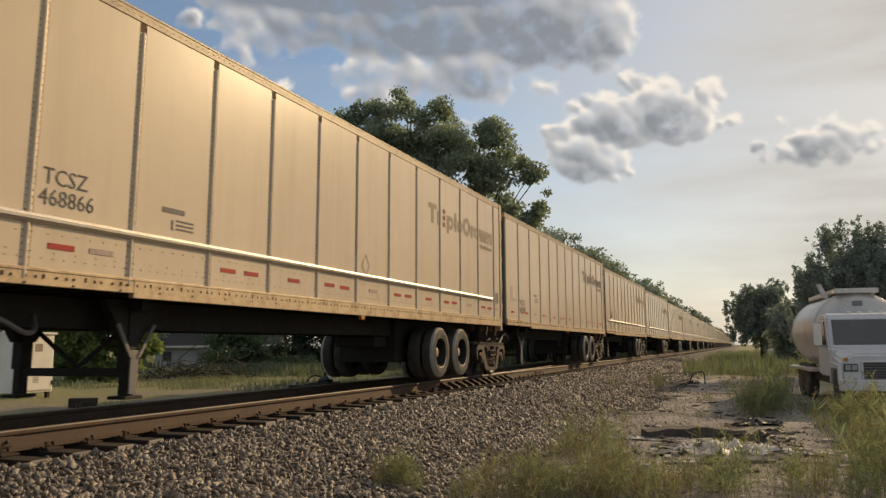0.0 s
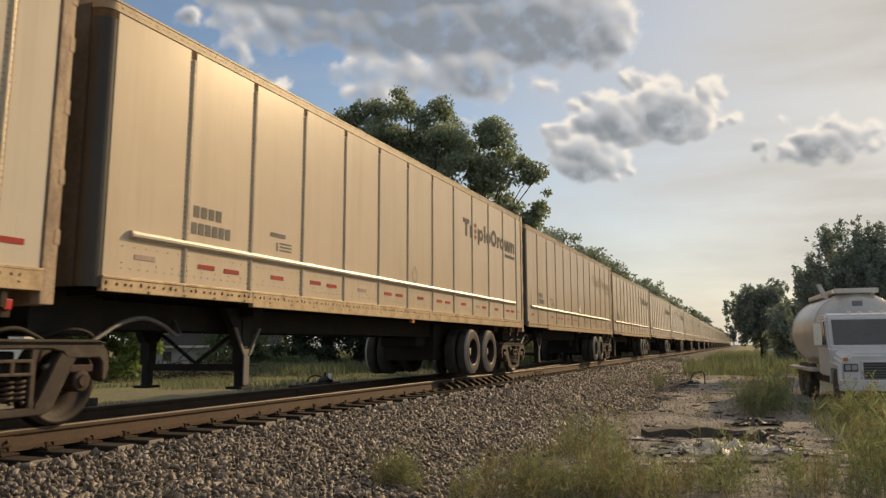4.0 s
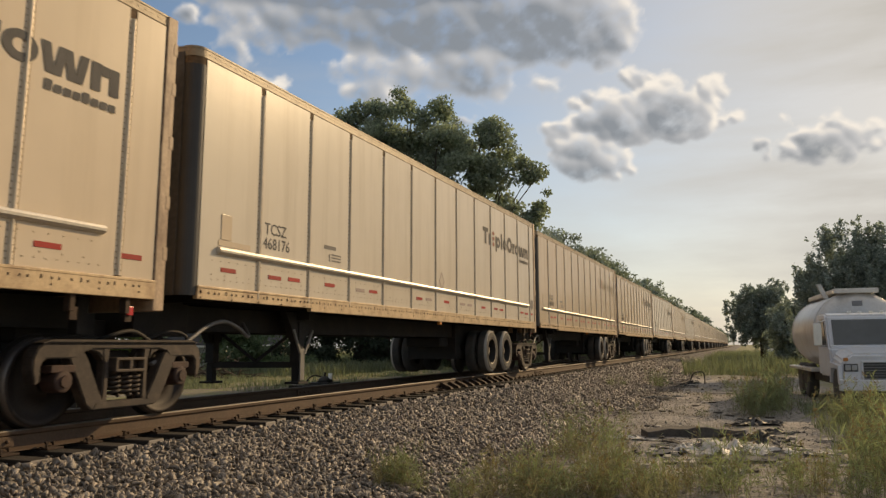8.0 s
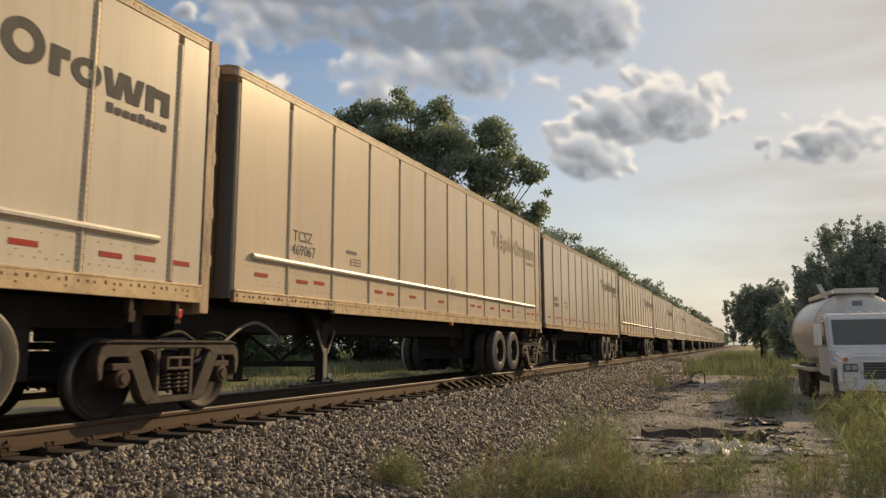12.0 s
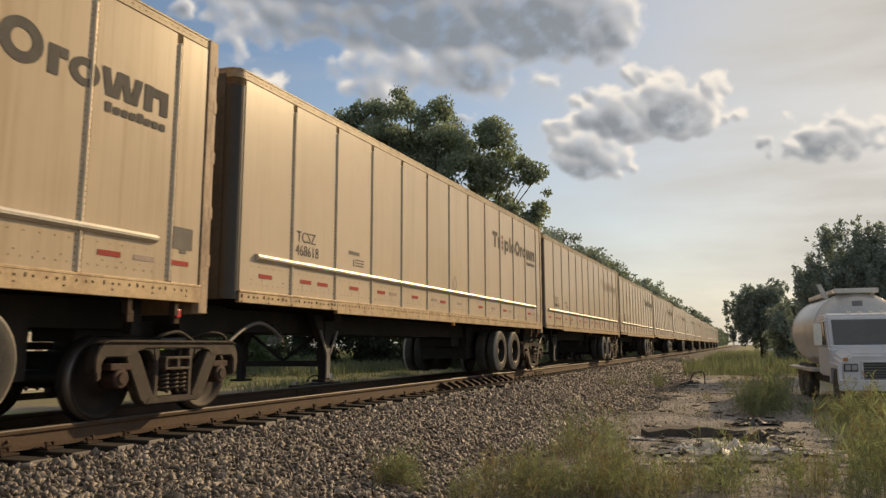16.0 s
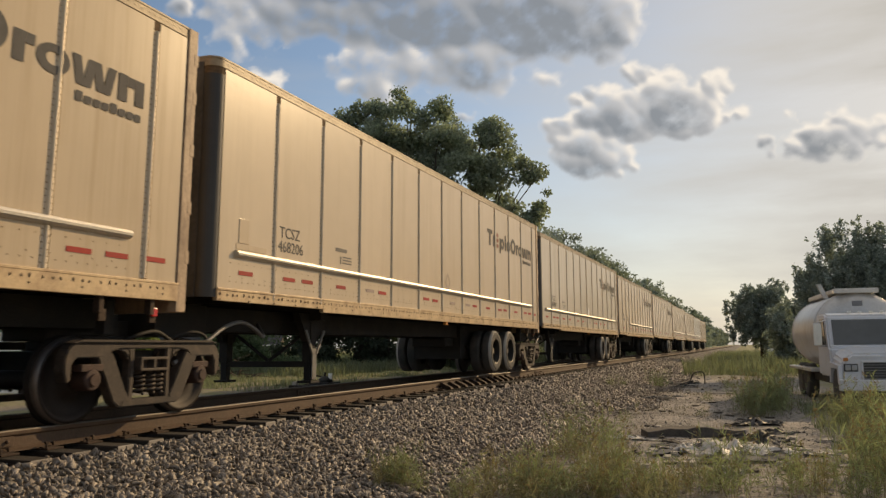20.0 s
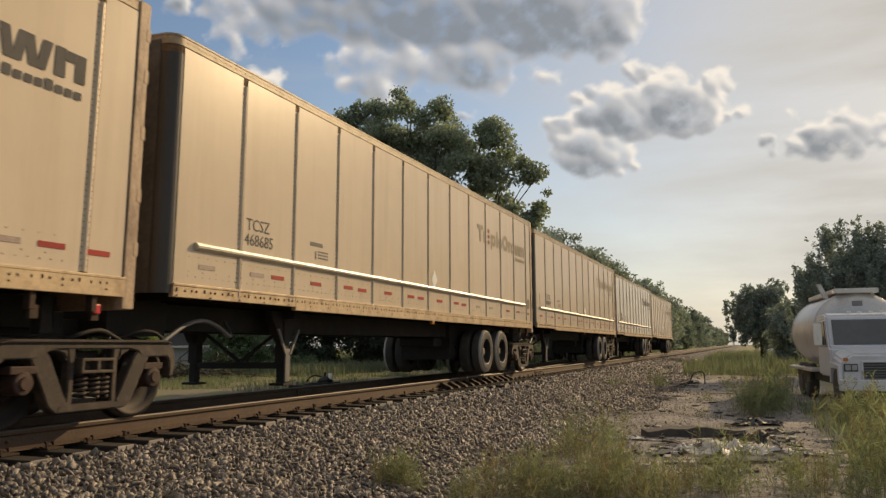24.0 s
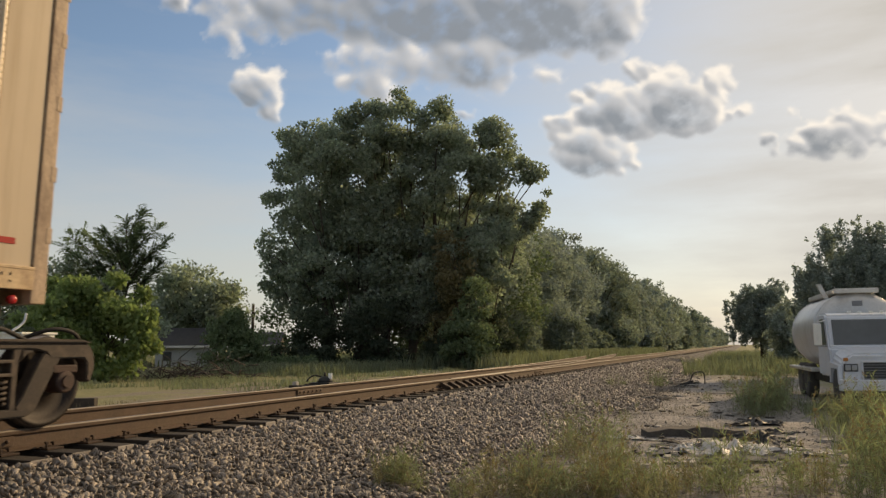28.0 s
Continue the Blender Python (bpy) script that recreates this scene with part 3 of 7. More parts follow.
def road_wheel_meshes():
    t = bmesh.new()
    lathe(t, [(0.02, 0.30), (0.0, 0.33), (-0.005, 0.40), (0.01, 0.465), (0.035, 0.495), (0.06, 0.50), (0.20, 0.50), (0.235, 0.49), (0.262, 0.46), (0.27, 0.38), (0.25, 0.30)], 40, caps=False)
    for f in t.faces:
        c = f.calc_center_median()
        if math.hypot(c.y, c.z) > 0.445 and c.x > 0.215:
            f.material_index = 1
    tm = as_mesh("tyre", t, M_TYRE, M_TYREDUSTLIT)
    # inner tyres get no sun, so the painted pale edge is left off
    ti = tm.copy()
    ti.materials[1] = M_TYRE
    r = bmesh.new()
    lathe(r, [(0.262, 0.305), (0.256, 0.29), (0.20, 0.275), (0.08, 0.262), (0.06, 0.20), (0.06, 0.16), (0.12, 0.13), (0.12, 0.02)], 32, smooth=False, caps=False)
    for f in r.faces:
        c = f.calc_center_median()
        f.material_index = 1 if math.hypot(c.y, c.z) > 0.29 else 0
    rm = as_mesh("rim", r, M_RIM, M_HUB)
    h = bmesh.new()
    lathe(h, [(0.10, 0.10), (0.165, 0.09), (0.175, 0.065), (0.178, 0.01)], 20, smooth=False)
    for i in range(10):
        a = 2 * math.pi * i / 10
        lathe(h, [(0.06, 0.016), (0.095, 0.014)], 6, "x", (0, 0.168 * math.cos(a), 0.168 * math.sin(a)))
    hm = as_mesh("hub", h, M_HUB)
    return tm, rm, hm, ti


def plan_outline(inset=0.0):
    """Outline of the body from above, with a rounded nose."""
    s, f, rr = SIDE - 0.012 - inset, -LENGTH + inset, 0.16
    pts = [(s, -0.13), (s, f + rr)]
    pts += [(s - rr + rr * math.cos(a), f + rr - rr * math.sin(a)) for a in [math.pi / 2 * i / 7 for i in range(1, 8)]]
    pts += [(-s + rr - rr * math.sin(a), f + rr - rr * math.cos(a)) for a in [math.pi / 2 * i / 7 for i in range(0, 8)]]
    return pts + [(-s, -0.13)]


def raked(me):
    """The roof line falls towards the nose."""
    for v in me.vertices:
        if v.co.z > 3.9:
            v.co.z += 0.03 + 0.0078 * v.co.y
    return me


def trailer_meshes():
    """All meshes that the trailers share."""
    g = {}
    b = bmesh.new()
    prism(b, plan_outline(), 1.38, 4.17, "z")
    g["body"] = raked(as_mesh("body", b, M_GROOVE))
    b = bmesh.new()
    prism(b, plan_outline(-0.006), 4.15, 4.27, "z")
    prism(b, plan_outline(-0.012), 4.245, 4.262, "z")
    for k in range(150):
        lathe(b, [(SIDE - 0.007, 0.010), (SIDE - 0.001, 0.006)], 5, "x", (0, -15.5 + k * 0.102, 4.20))
    g["top_rail"] = raked(as_mesh("top_rail", b, M_TOPRAIL))
    b = bmesh.new()
    prism(b, [(-1.25, 4.27), (1.25, 4.27), (0.8, 4.295), (-0.8, 4.295)], -LENGTH + 0.12, -0.1, "y")
    g["roof"] = raked(as_mesh("roof", b, M_ALU))
    edges = [-LENGTH + 0.18 - 0.052] + RIBS + [-0.17]
    for i, (a, c) in enumerate(zip(edges, edges[1:])):
        b = bmesh.new()
        box(b, SIDE - 0.016, SIDE - 0.004, a + 0.052, c - 0.052 if c < -0.5 else c, 1.40, 4.135)
        g["side_panel", i] = raked(as_mesh("side_panel", b, M_PANEL))
    b = bmesh.new()
    prism(b, [(SIDE - 0.014, -0.046), (SIDE - 0.006, -0.046), (SIDE - 0.005, -0.021), (SIDE + 0.012, -0.017), (SIDE + 0.020, -0.008), (SIDE + 0.022, 0.0), (SIDE + 0.020, 0.008), (SIDE + 0.012, 0.017), (SIDE - 0.005, 0.021), (SIDE - 0.006, 0.046), (SIDE - 0.014, 0.046)], 1.41, 4.04, "z")
    g["side_post"] = as_mesh("side_post", b, M_POST)
    b = bmesh.new()
    for k in range(44):
        for dy in (-0.036, 0.036):
            lathe(b, [(SIDE - 0.007, 0.010), (SIDE - 0.001, 0.007)], 5, "x", (0, dy, 1.46 + k * 0.059))
    g["rivet_row"] = as_mesh("rivet_row", b, M_RIVET)
    b = bmesh.new()
    box(b, SIDE - 0.05, SIDE + 0.012, -LENGTH + 0.17, -13.05, 1.262, 1.40, 0.006)
    box(b, SIDE - 0.05, SIDE + 0.016, -13.05, -0.14, 1.215, 1.40, 0.006)
    box(b, SIDE - 0.03, SIDE + 0.020, -LENGTH + 0.17, -0.14, 1.385, 1.412, 0.004)
    box(b, -SIDE, -SIDE + 0.05, -LENGTH + 0.30, -0.14, 1.215, 1.40)
    g["bottom_rail"] = as_mesh("bottom_rail", b, M_RAILPAINT)
    b = bmesh.new()
    for k in range(136):
        y = -15.50 + k * 0.112 + (0.03 if k % 3 else 0)
        box(b, SIDE + 0.010, SIDE + 0.021, y - 0.007, y + 0.007, 1.325, 1.349 if k % 4 else 1.362)
        if k % 5 == 0:
            box(b, SIDE + 0.010, SIDE + 0.021, y - 0.008, y + 0.008, 1.272, 1.288)
    g["bolt_row"] = as_mesh("bolt_row", b, M_SPIKE)
    b = bmesh.new()
    for zz, gap in ((1.50, 0.124), (1.555, 0.249), (1.72, 0.166)):
        for k in range(int(14.6 / gap)):
            y = -15.3 + k * gap
            box(b, SIDE - 0.006, SIDE, y - 0.006, y + 0.006, zz - 0.006, zz + 0.006)
    g["panel_rivet"] = as_mesh("panel_rivet", b, M_RIVET)
    for key, a in (("long", -15.22), ("short", -11.85)):
        b = bmesh.new()
        prism(b, [(SIDE - 0.002, 1.795), (SIDE + 0.03, 1.802), (SIDE + 0.052, 1.825), (SIDE + 0.055, 1.85), (SIDE + 0.042, 1.875), (SIDE + 0.015, 1.885), (SIDE - 0.002, 1.885)], a, -0.90, "y")
        g["rub_rail", key] = as_mesh("rub_rail", b, M_ALU)
    b = bmesh.new()
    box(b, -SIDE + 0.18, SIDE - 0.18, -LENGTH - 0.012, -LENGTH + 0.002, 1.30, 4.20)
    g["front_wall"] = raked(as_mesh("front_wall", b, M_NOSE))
    b = bmesh.new()
    s, f, rr = SIDE - 0.008, -LENGTH - 0.003, 0.17
    outer = [(s - rr + rr * math.cos(a), f + rr - rr * math.sin(a)) for a in [math.pi / 2 * i / 8 for i in range(0, 9)]]
    inner = [(s - rr + (rr - 0.012) * math.cos(a), f + rr - (rr - 0.012) * math.sin(a)) for a in [math.pi / 2 * i / 8 for i in range(8, -1, -1)]]
    prism(b, outer + inner, 1.30, 4.06, "z")
    g["nose_corner"] = raked(as_mesh("nose_corner", b, M_CORNER))
    b = bmesh.new()
    box(b, SIDE - 0.10, SIDE + 0.012, -0.155, 0.0, 1.10, 4.265, 0.012)
    box(b, -SIDE, -SIDE + 0.10, -0.155, 0.0, 1.10, 4.265, 0.012)
    box(b, -SIDE + 0.1, SIDE - 0.1, -0.12, 0.0, 4.08, 4.265)
    box(b, -SIDE + 0.1, SIDE - 0.1, -0.12, 0.0, 1.10, 1.32)
    g["rear_frame"] = raked(as_mesh("rear_frame", b, M_RUSTPAINT))
    b = bmesh.new()
    box(b, SIDE + 0.006, SIDE + 0.016, -0.05, 0.012, -0.07, 0.07, 0.005)
    box(b, SIDE - 0.03, SIDE + 0.012, -0.004, 0.012, -0.05, 0.05, 0.005)
    g["hinge"] = as_mesh("door_hinge", b, M_RUSTPAINT)
    b = bmesh.new()
    box(b, SIDE - 0.10, SIDE - 0.02, -0.09, -0.03, 1.06, 1.215, 0.006)
    box(b, SIDE - 0.10, SIDE - 0.06, -0.045, 0.045, 0.98, 1.10, 0.006)
    g["lamp_bracket"] = as_mesh("lamp_bracket", b, M_SPIKE)
    g["tail_lens"] = as_mesh("tail_lamp", box(bmesh.new(), SIDE - 0.055, SIDE - 0.035, -0.04, 0.04, 0.995, 1.085, 0.008), M_TAILRED)
    b = bmesh.new()
    box(b, 0.006, SIDE - 0.104, -0.10, -0.03, 1.33, 4.07, 0.01)
    g["door"] = raked(as_mesh("rear_door", b, M_PANEL))
    b = bmesh.new()
    for sx in (-0.45, 0.45):
        box(b, sx - 0.06, sx + 0.06, -LENGTH + 0.5, -0.2, 0.93, 1.24)
    for k in range(38):
        y = -15.2 + k * 0.395
        box(b, -1.24, 1.24, y - 0.025, y + 0.025, 1.25, 1.37)
    box(b, -1.24, 1.24, -LENGTH + 0.35, -0.2, 1.36, 1.381)
    g["underframe"] = as_mesh("underframe", b, M_STEELDK)
    b = bmesh.new()
    box(b, -0.60, 0.60, -5.05, -1.75, 0.42, 1.22)
    g["suspension"] = as_mesh("suspension", b, M_STEELDK)
    g["axle"] = as_mesh("axle", lathe(bmesh.new(), [(-0.95, 0.075), (0.95, 0.075)], 12), M_STEELDK)
    g["spring_hanger"] = as_mesh("spring_hanger", prism(bmesh.new(), [(-0.55, 0.74), (-0.42, 0.62), (0.1, 0.50), (0.2, 0.56), (0.2, 0.74)], 0.53, 0.67, "x"), M_STEELDK)
    g["air_tank"] = as_mesh("air_tank", box(bmesh.new(), -0.42, 0.42, -5.6, -5.06, 0.72, 0.925, 0.03), M_STEELDK)
    b = bmesh.new()
    yl = -12.46
    box(b, -1.0, 1.0, yl - 0.10, yl + 0.10, 1.12, 1.25)
    for sx in (0.75, -0.75):
        prism(b, [(yl - 0.42, 1.23), (yl - 0.13, 0.80), (yl + 0.13, 0.80), (yl + 0.42, 1.23)], sx - 0.055, sx + 0.055, "x")
    g["landing_gear"] = as_mesh("landing_gear", b, M_STEELDK)
    b = bmesh.new()
    box(b, -0.075, 0.075, yl - 0.075, yl + 0.075, 0.50, 1.10, 0.008)
    box(b, -0.055, 0.055, yl - 0.055, yl + 0.055, 0.22, 0.52, 0.006)
    g["leg"] = as_mesh("leg", b, M_STEELDK)
    g["foot"] = as_mesh("foot", box(bmesh.new(), -0.12, 0.12, yl - 0.13, yl + 0.13, 0.185, 0.22, 0.006), M_STEELDK)
    g["leg_beam"] = as_mesh("leg_beam", box(bmesh.new(), -0.70, 0.70, yl - 0.04, yl + 0.04, 0.42, 0.51), M_STEELDK)
    g["leg_strut"] = as_mesh("leg_strut", prism(bmesh.new(), [(0.68, 0.95), (0.68, 1.0), (0.01, 0.545), (0.01, 0.49)], yl + 0.045, yl + 0.075, "y"), M_STEELDK)
    b = bmesh.new()
    for e in (-1, 1):
        prism(b, [(yl + e * 0.03, 0.62), (yl + e * 0.075, 0.62), (yl + e * 0.30, 0.97), (yl + e * 0.25, 0.98)], 0.835, 0.86, "x")
    box(b, 0.828, 0.85, yl - 0.06, yl + 0.06, 0.24, 0.70, 0.006)
    g["leg_brace"] = as_mesh("leg_brace", b, M_LEG)
    b = bmesh.new()
    box(b, -0.55, 0.55, -LENGTH + 0.05, -LENGTH + 1.0, 0.86, 1.36, 0.02)
    box(b, -0.16, 0.16, -LENGTH - 0.35, -LENGTH + 0.2, 0.80, 1.04, 0.02)
    g["front_coupler"] = as_mesh("front_coupler", b, M_STEELDK)
    b = bmesh.new()
    box(b, -0.30, 0.30, -0.9, 0.12, 0.80, 1.18, 0.02)
    box(b, 0.80, 0.92, -0.75, -0.62, 0.86, 1.22, 0.01)
    g["rear_socket"] = as_mesh("rear_socket", b, M_STEELDK)
    b = bmesh.new()
    tube(b, arc([(0.98, -15.85, 0.55), (1.0, -15.55, 0.66), (1.0, -15.25, 0.82), (0.98, -14.9, 0.98), (0.96, -14.55, 1.04), (0.92, -14.2, 0.97), (0.85, -13.9, 0.87), (0.7, -13.65, 0.90), (0.5, -13.5, 1.05)]), 0.025)
    g["air_hose"] = as_mesh("air_hose", b, M_HOSE)
    g["reflector"] = as_mesh("reflector_strip", box(bmesh.new(), SIDE - 0.003, SIDE + 0.002, -0.15, 0.15, -0.026, 0.026), M_RED)
    g["faded"] = as_mesh("reflector_strip", box(bmesh.new(), SIDE - 0.003, SIDE + 0.002, -0.15, 0.15, -0.026, 0.026), M_FADED)
    b = bmesh.new()
    box(b, SIDE - 0.04, SIDE + 0.02, -7.96, -7.84, 1.15, 1.213, 0.008)
    g["marker"] = as_mesh("marker_light", b, M_AMBER)
    b = bmesh.new()
    out = [(0, 0.19), (0.15, 0), (0, -0.19), (-0.15, 0)]
    vo, vi = [b.verts.new((SIDE + 0.002, -7.8 + p, 2.03 + q)) for p, q in out], [b.verts.new((SIDE + 0.002, -7.8 + p * 0.78, 2.03 + q * 0.78)) for p, q in out]
    for i in range(4):
        b.faces.new((vo[i], vo[(i + 1) % 4], vi[(i + 1) % 4], vi[i]))
    g["placard_frame"] = as_mesh("placard_holder", b, M_FADED)
    b = bmesh.new()
    b.faces.new([b.verts.new((SIDE + 0.002, -7.8 + p, 2.03 + q)) for p, q in out])
    g["placard_white"] = as_mesh("placard_holder", b, M_WHITEMARK)
    b = bmesh.new()
    x = SIDE - 0.002
    box(b, x, x + 0.003, -12.68, -12.32, 2.15, 2.205)
    for k in range(3):
        box(b, x, x + 0.003, -12.45, -12.16, 2.07 - k * 0.045, 2.09 - k * 0.045)
    box(b, x, x + 0.003, -12.53, -12.50, 1.97, 2.08)
    g["data_bars"] = as_mesh("small_print", b, M_GREYPALE)
    b = bmesh.new()
    box(b, x, x + 0.006, -15.15, -14.95, 1.98, 2.28, 0.002)
    box(b, x, x + 0.004, -15.2, -14.55, 1.905, 1.97)
    g["patch"] = as_mesh("repair_patch", b, M_PANEL_TAN)
    b = bmesh.new()
    box(b, x, x + 0.004, -0.62, -0.30, 1.78, 2.02)
    box(b, x, x + 0.005, -0.50, -0.40, 1.74, 1.80)
    g["decal"] = as_mesh("decal", b, M_GREYPALE)
    g["mark"] = logo_meshes()
    g["tyre"], g["rim"], g["hub"], g["inner_tyre"] = road_wheel_meshes()
    return g


def painted(ob, mat):
    """Gives one piece a paint of its own."""
    if mat:
        ob.material_slots[0].link = "OBJECT"
        ob.material_slots[0].material = mat
    return ob


def build_trailer(g, number, rub, placard, label, r, decal=False, patch=True, paint=None, last=False, faded=False):
    t = tagged(new("trailer"), label, "trailer", "trailers of the train")
    bright = number == "468993"
    one = Matrix.Identity(4)
    for key in ("body", "top_rail", "roof", "bottom_rail", "nose_corner", "rear_frame", "underframe", "suspension", "air_tank", "front_coupler", "rear_socket", "air_hose"):
        shared(key, g[key], t, one)
    for zz in (1.7, 2.25, 2.9, 3.5, 3.95):
        shared("door_hinge", g["hinge"], t, Matrix.Translation((0, 0, zz)))
    shared("rear_door", g["door"], t, one)
    shared("rear_door", g["door"], t, Matrix.Translation((-SIDE + 0.10, 0, 0)))
    painted([o for o in t.children if o.name.startswith("nose_corner")][0], M_ALU if bright else None)
    shared("front_wall", g["front_wall"], t, one)["label"] = "dark front wall"
    for yy in (-0.42, -1.12):
        shared("lamp_bracket", g["lamp_bracket"], t, Matrix.Translation((0, yy, 0)))
    if not last:
        shared("tail_lamp", g["tail_lens"], t, Matrix.Translation((0, -0.42, 0.05)))["label"] = "small red side lamp"
    if last:
        b = bmesh.new()
        lathe(b, [(SIDE - 0.06, 0.038), (SIDE - 0.02, 0.038), (SIDE - 0.005, 0.02)], 16, "x", (0, -0.30, 1.13))
        part("tail_lamp", b, M_TAILRED, t, "round red tail lamp")
    for i in range(13):
        painted(shared("side_panel", g["side_panel", i], t, one), paint)
    for y in RIBS:
        post = shared("side_post", g["side_post"], t, Matrix.Translation((0, y, 0.0075 * y + 0.02)))
        tagged(shared("rivet_row", g["rivet_row"], post, one), kind="stuff")
    if rub:
        shared("rub_rail", g["rub_rail", rub], t, one)["label"] = "dull aluminium rub rail along the side"
    tagged(shared("bolt_row", g["bolt_row"], t, one), kind="stuff")
    tagged(shared("panel_rivet", g["panel_rivet"], t, one), kind="stuff")
    lg = shared("landing_gear", g["landing_gear"], t, one)
    lg["label"] = "dark steel landing legs with a cross beam"
    for sx in (0.75, -0.75):
        shared("leg", g["leg"], lg, Matrix.Translation((sx, 0, 0)))
        shared("foot", g["foot"], lg, Matrix.Translation((sx, 0, 0)))
    shared("cross_beam", g["leg_beam"], lg, one)
    shared("strut", g["leg_strut"], lg, one)
    shared("strut", g["leg_strut"], lg, Matrix.Translation((0, 2 * -12.46 + 0.12, 0)) @ Matrix.Rotation(math.pi, 4, "Z"))
    shared("brace", g["leg_brace"], lg, one)["label"] = "pale grey vee brace"
    for i in range(13):
        mid = RIBS[i] - 0.62 if i < 12 else -0.5
        for dy in ((-0.24, 0.24) if i % 2 == 1 else (0.0,)):
            if r.random() < 0.9:
                shared("reflector_strip", g["faded"] if r.random() < 0.2 else g["reflector"], t, Matrix.Translation((0, mid + dy, 1.62 + r.uniform(-0.008, 0.008))))
    shared("marker_light", g["marker"], t, one)["label"] = "amber side marker light"
    shared("placard_holder", g["placard_white" if placard else "placard_frame"], t, one)
    shared("small_print", g["data_bars"], t, one)
    if patch:
        shared("repair_patch", g["patch"], t, one)
    if decal:
        shared("decal", g["decal"], t, one)
    for i, me in enumerate(g["mark"]):
        block = shared("mark_block", me, t, Matrix.Translation((SIDE + 0.0012 + 0.00012 * i, 0.09, 0)) @ Matrix.Diagonal((1, 1.11, 1, 1)))
        if faded and me.materials[0] == M_GREYMARK:
            painted(block, M_FADEMARK)
    if number:
        low = 0.0 if rub == "long" or rub == "short" else 0.34
        part("lettering", text_mesh("TCSZ", 0.215, M_GREYMARK, "lettering"), None, t).location = (SIDE - 0.001, -14.24, 2.165 - low)
        part("lettering", text_mesh(number, 0.215, M_GREYMARK, "lettering"), None, t).location = (SIDE - 0.001, -14.27, 1.975 - low)
    else:
        bm = bmesh.new()
        for q in range(4):
            box(bm, SIDE - 0.003, SIDE + 0.001, -14.24 + q * 0.135, -14.14 + q * 0.135, 2.17, 2.30)
        for q in range(6):
            box(bm, SIDE - 0.003, SIDE + 0.001, -14.27 + q * 0.125, -14.175 + q * 0.125, 1.98, 2.11)
        part("lettering", bm, M_GREYPALE, t)
    for y in (-4.2, -2.9):
        shared("axle", g["axle"], t, Matrix.Translation((0, y, 0.6)))
        for sx in (0, -1.2):
            shared("spring_hanger", g["spring_hanger"], t, Matrix.Translation((sx, y, 0)))
        for sx, flip in ((0.985, 0), (-0.985, 180)):
            wm = pose(sx, y, 0.60, 0, 0, flip)
            w = shared("road_wheel", g["rim"], t, wm)
            shared("tyre", g["tyre"], w, one)
            shared("hub", g["hub"], w, one)
        for sx in (0.685, -0.955):
            shared("inner_tyre", g["inner_tyre"], t, pose(sx, y, 0.60))
    return t


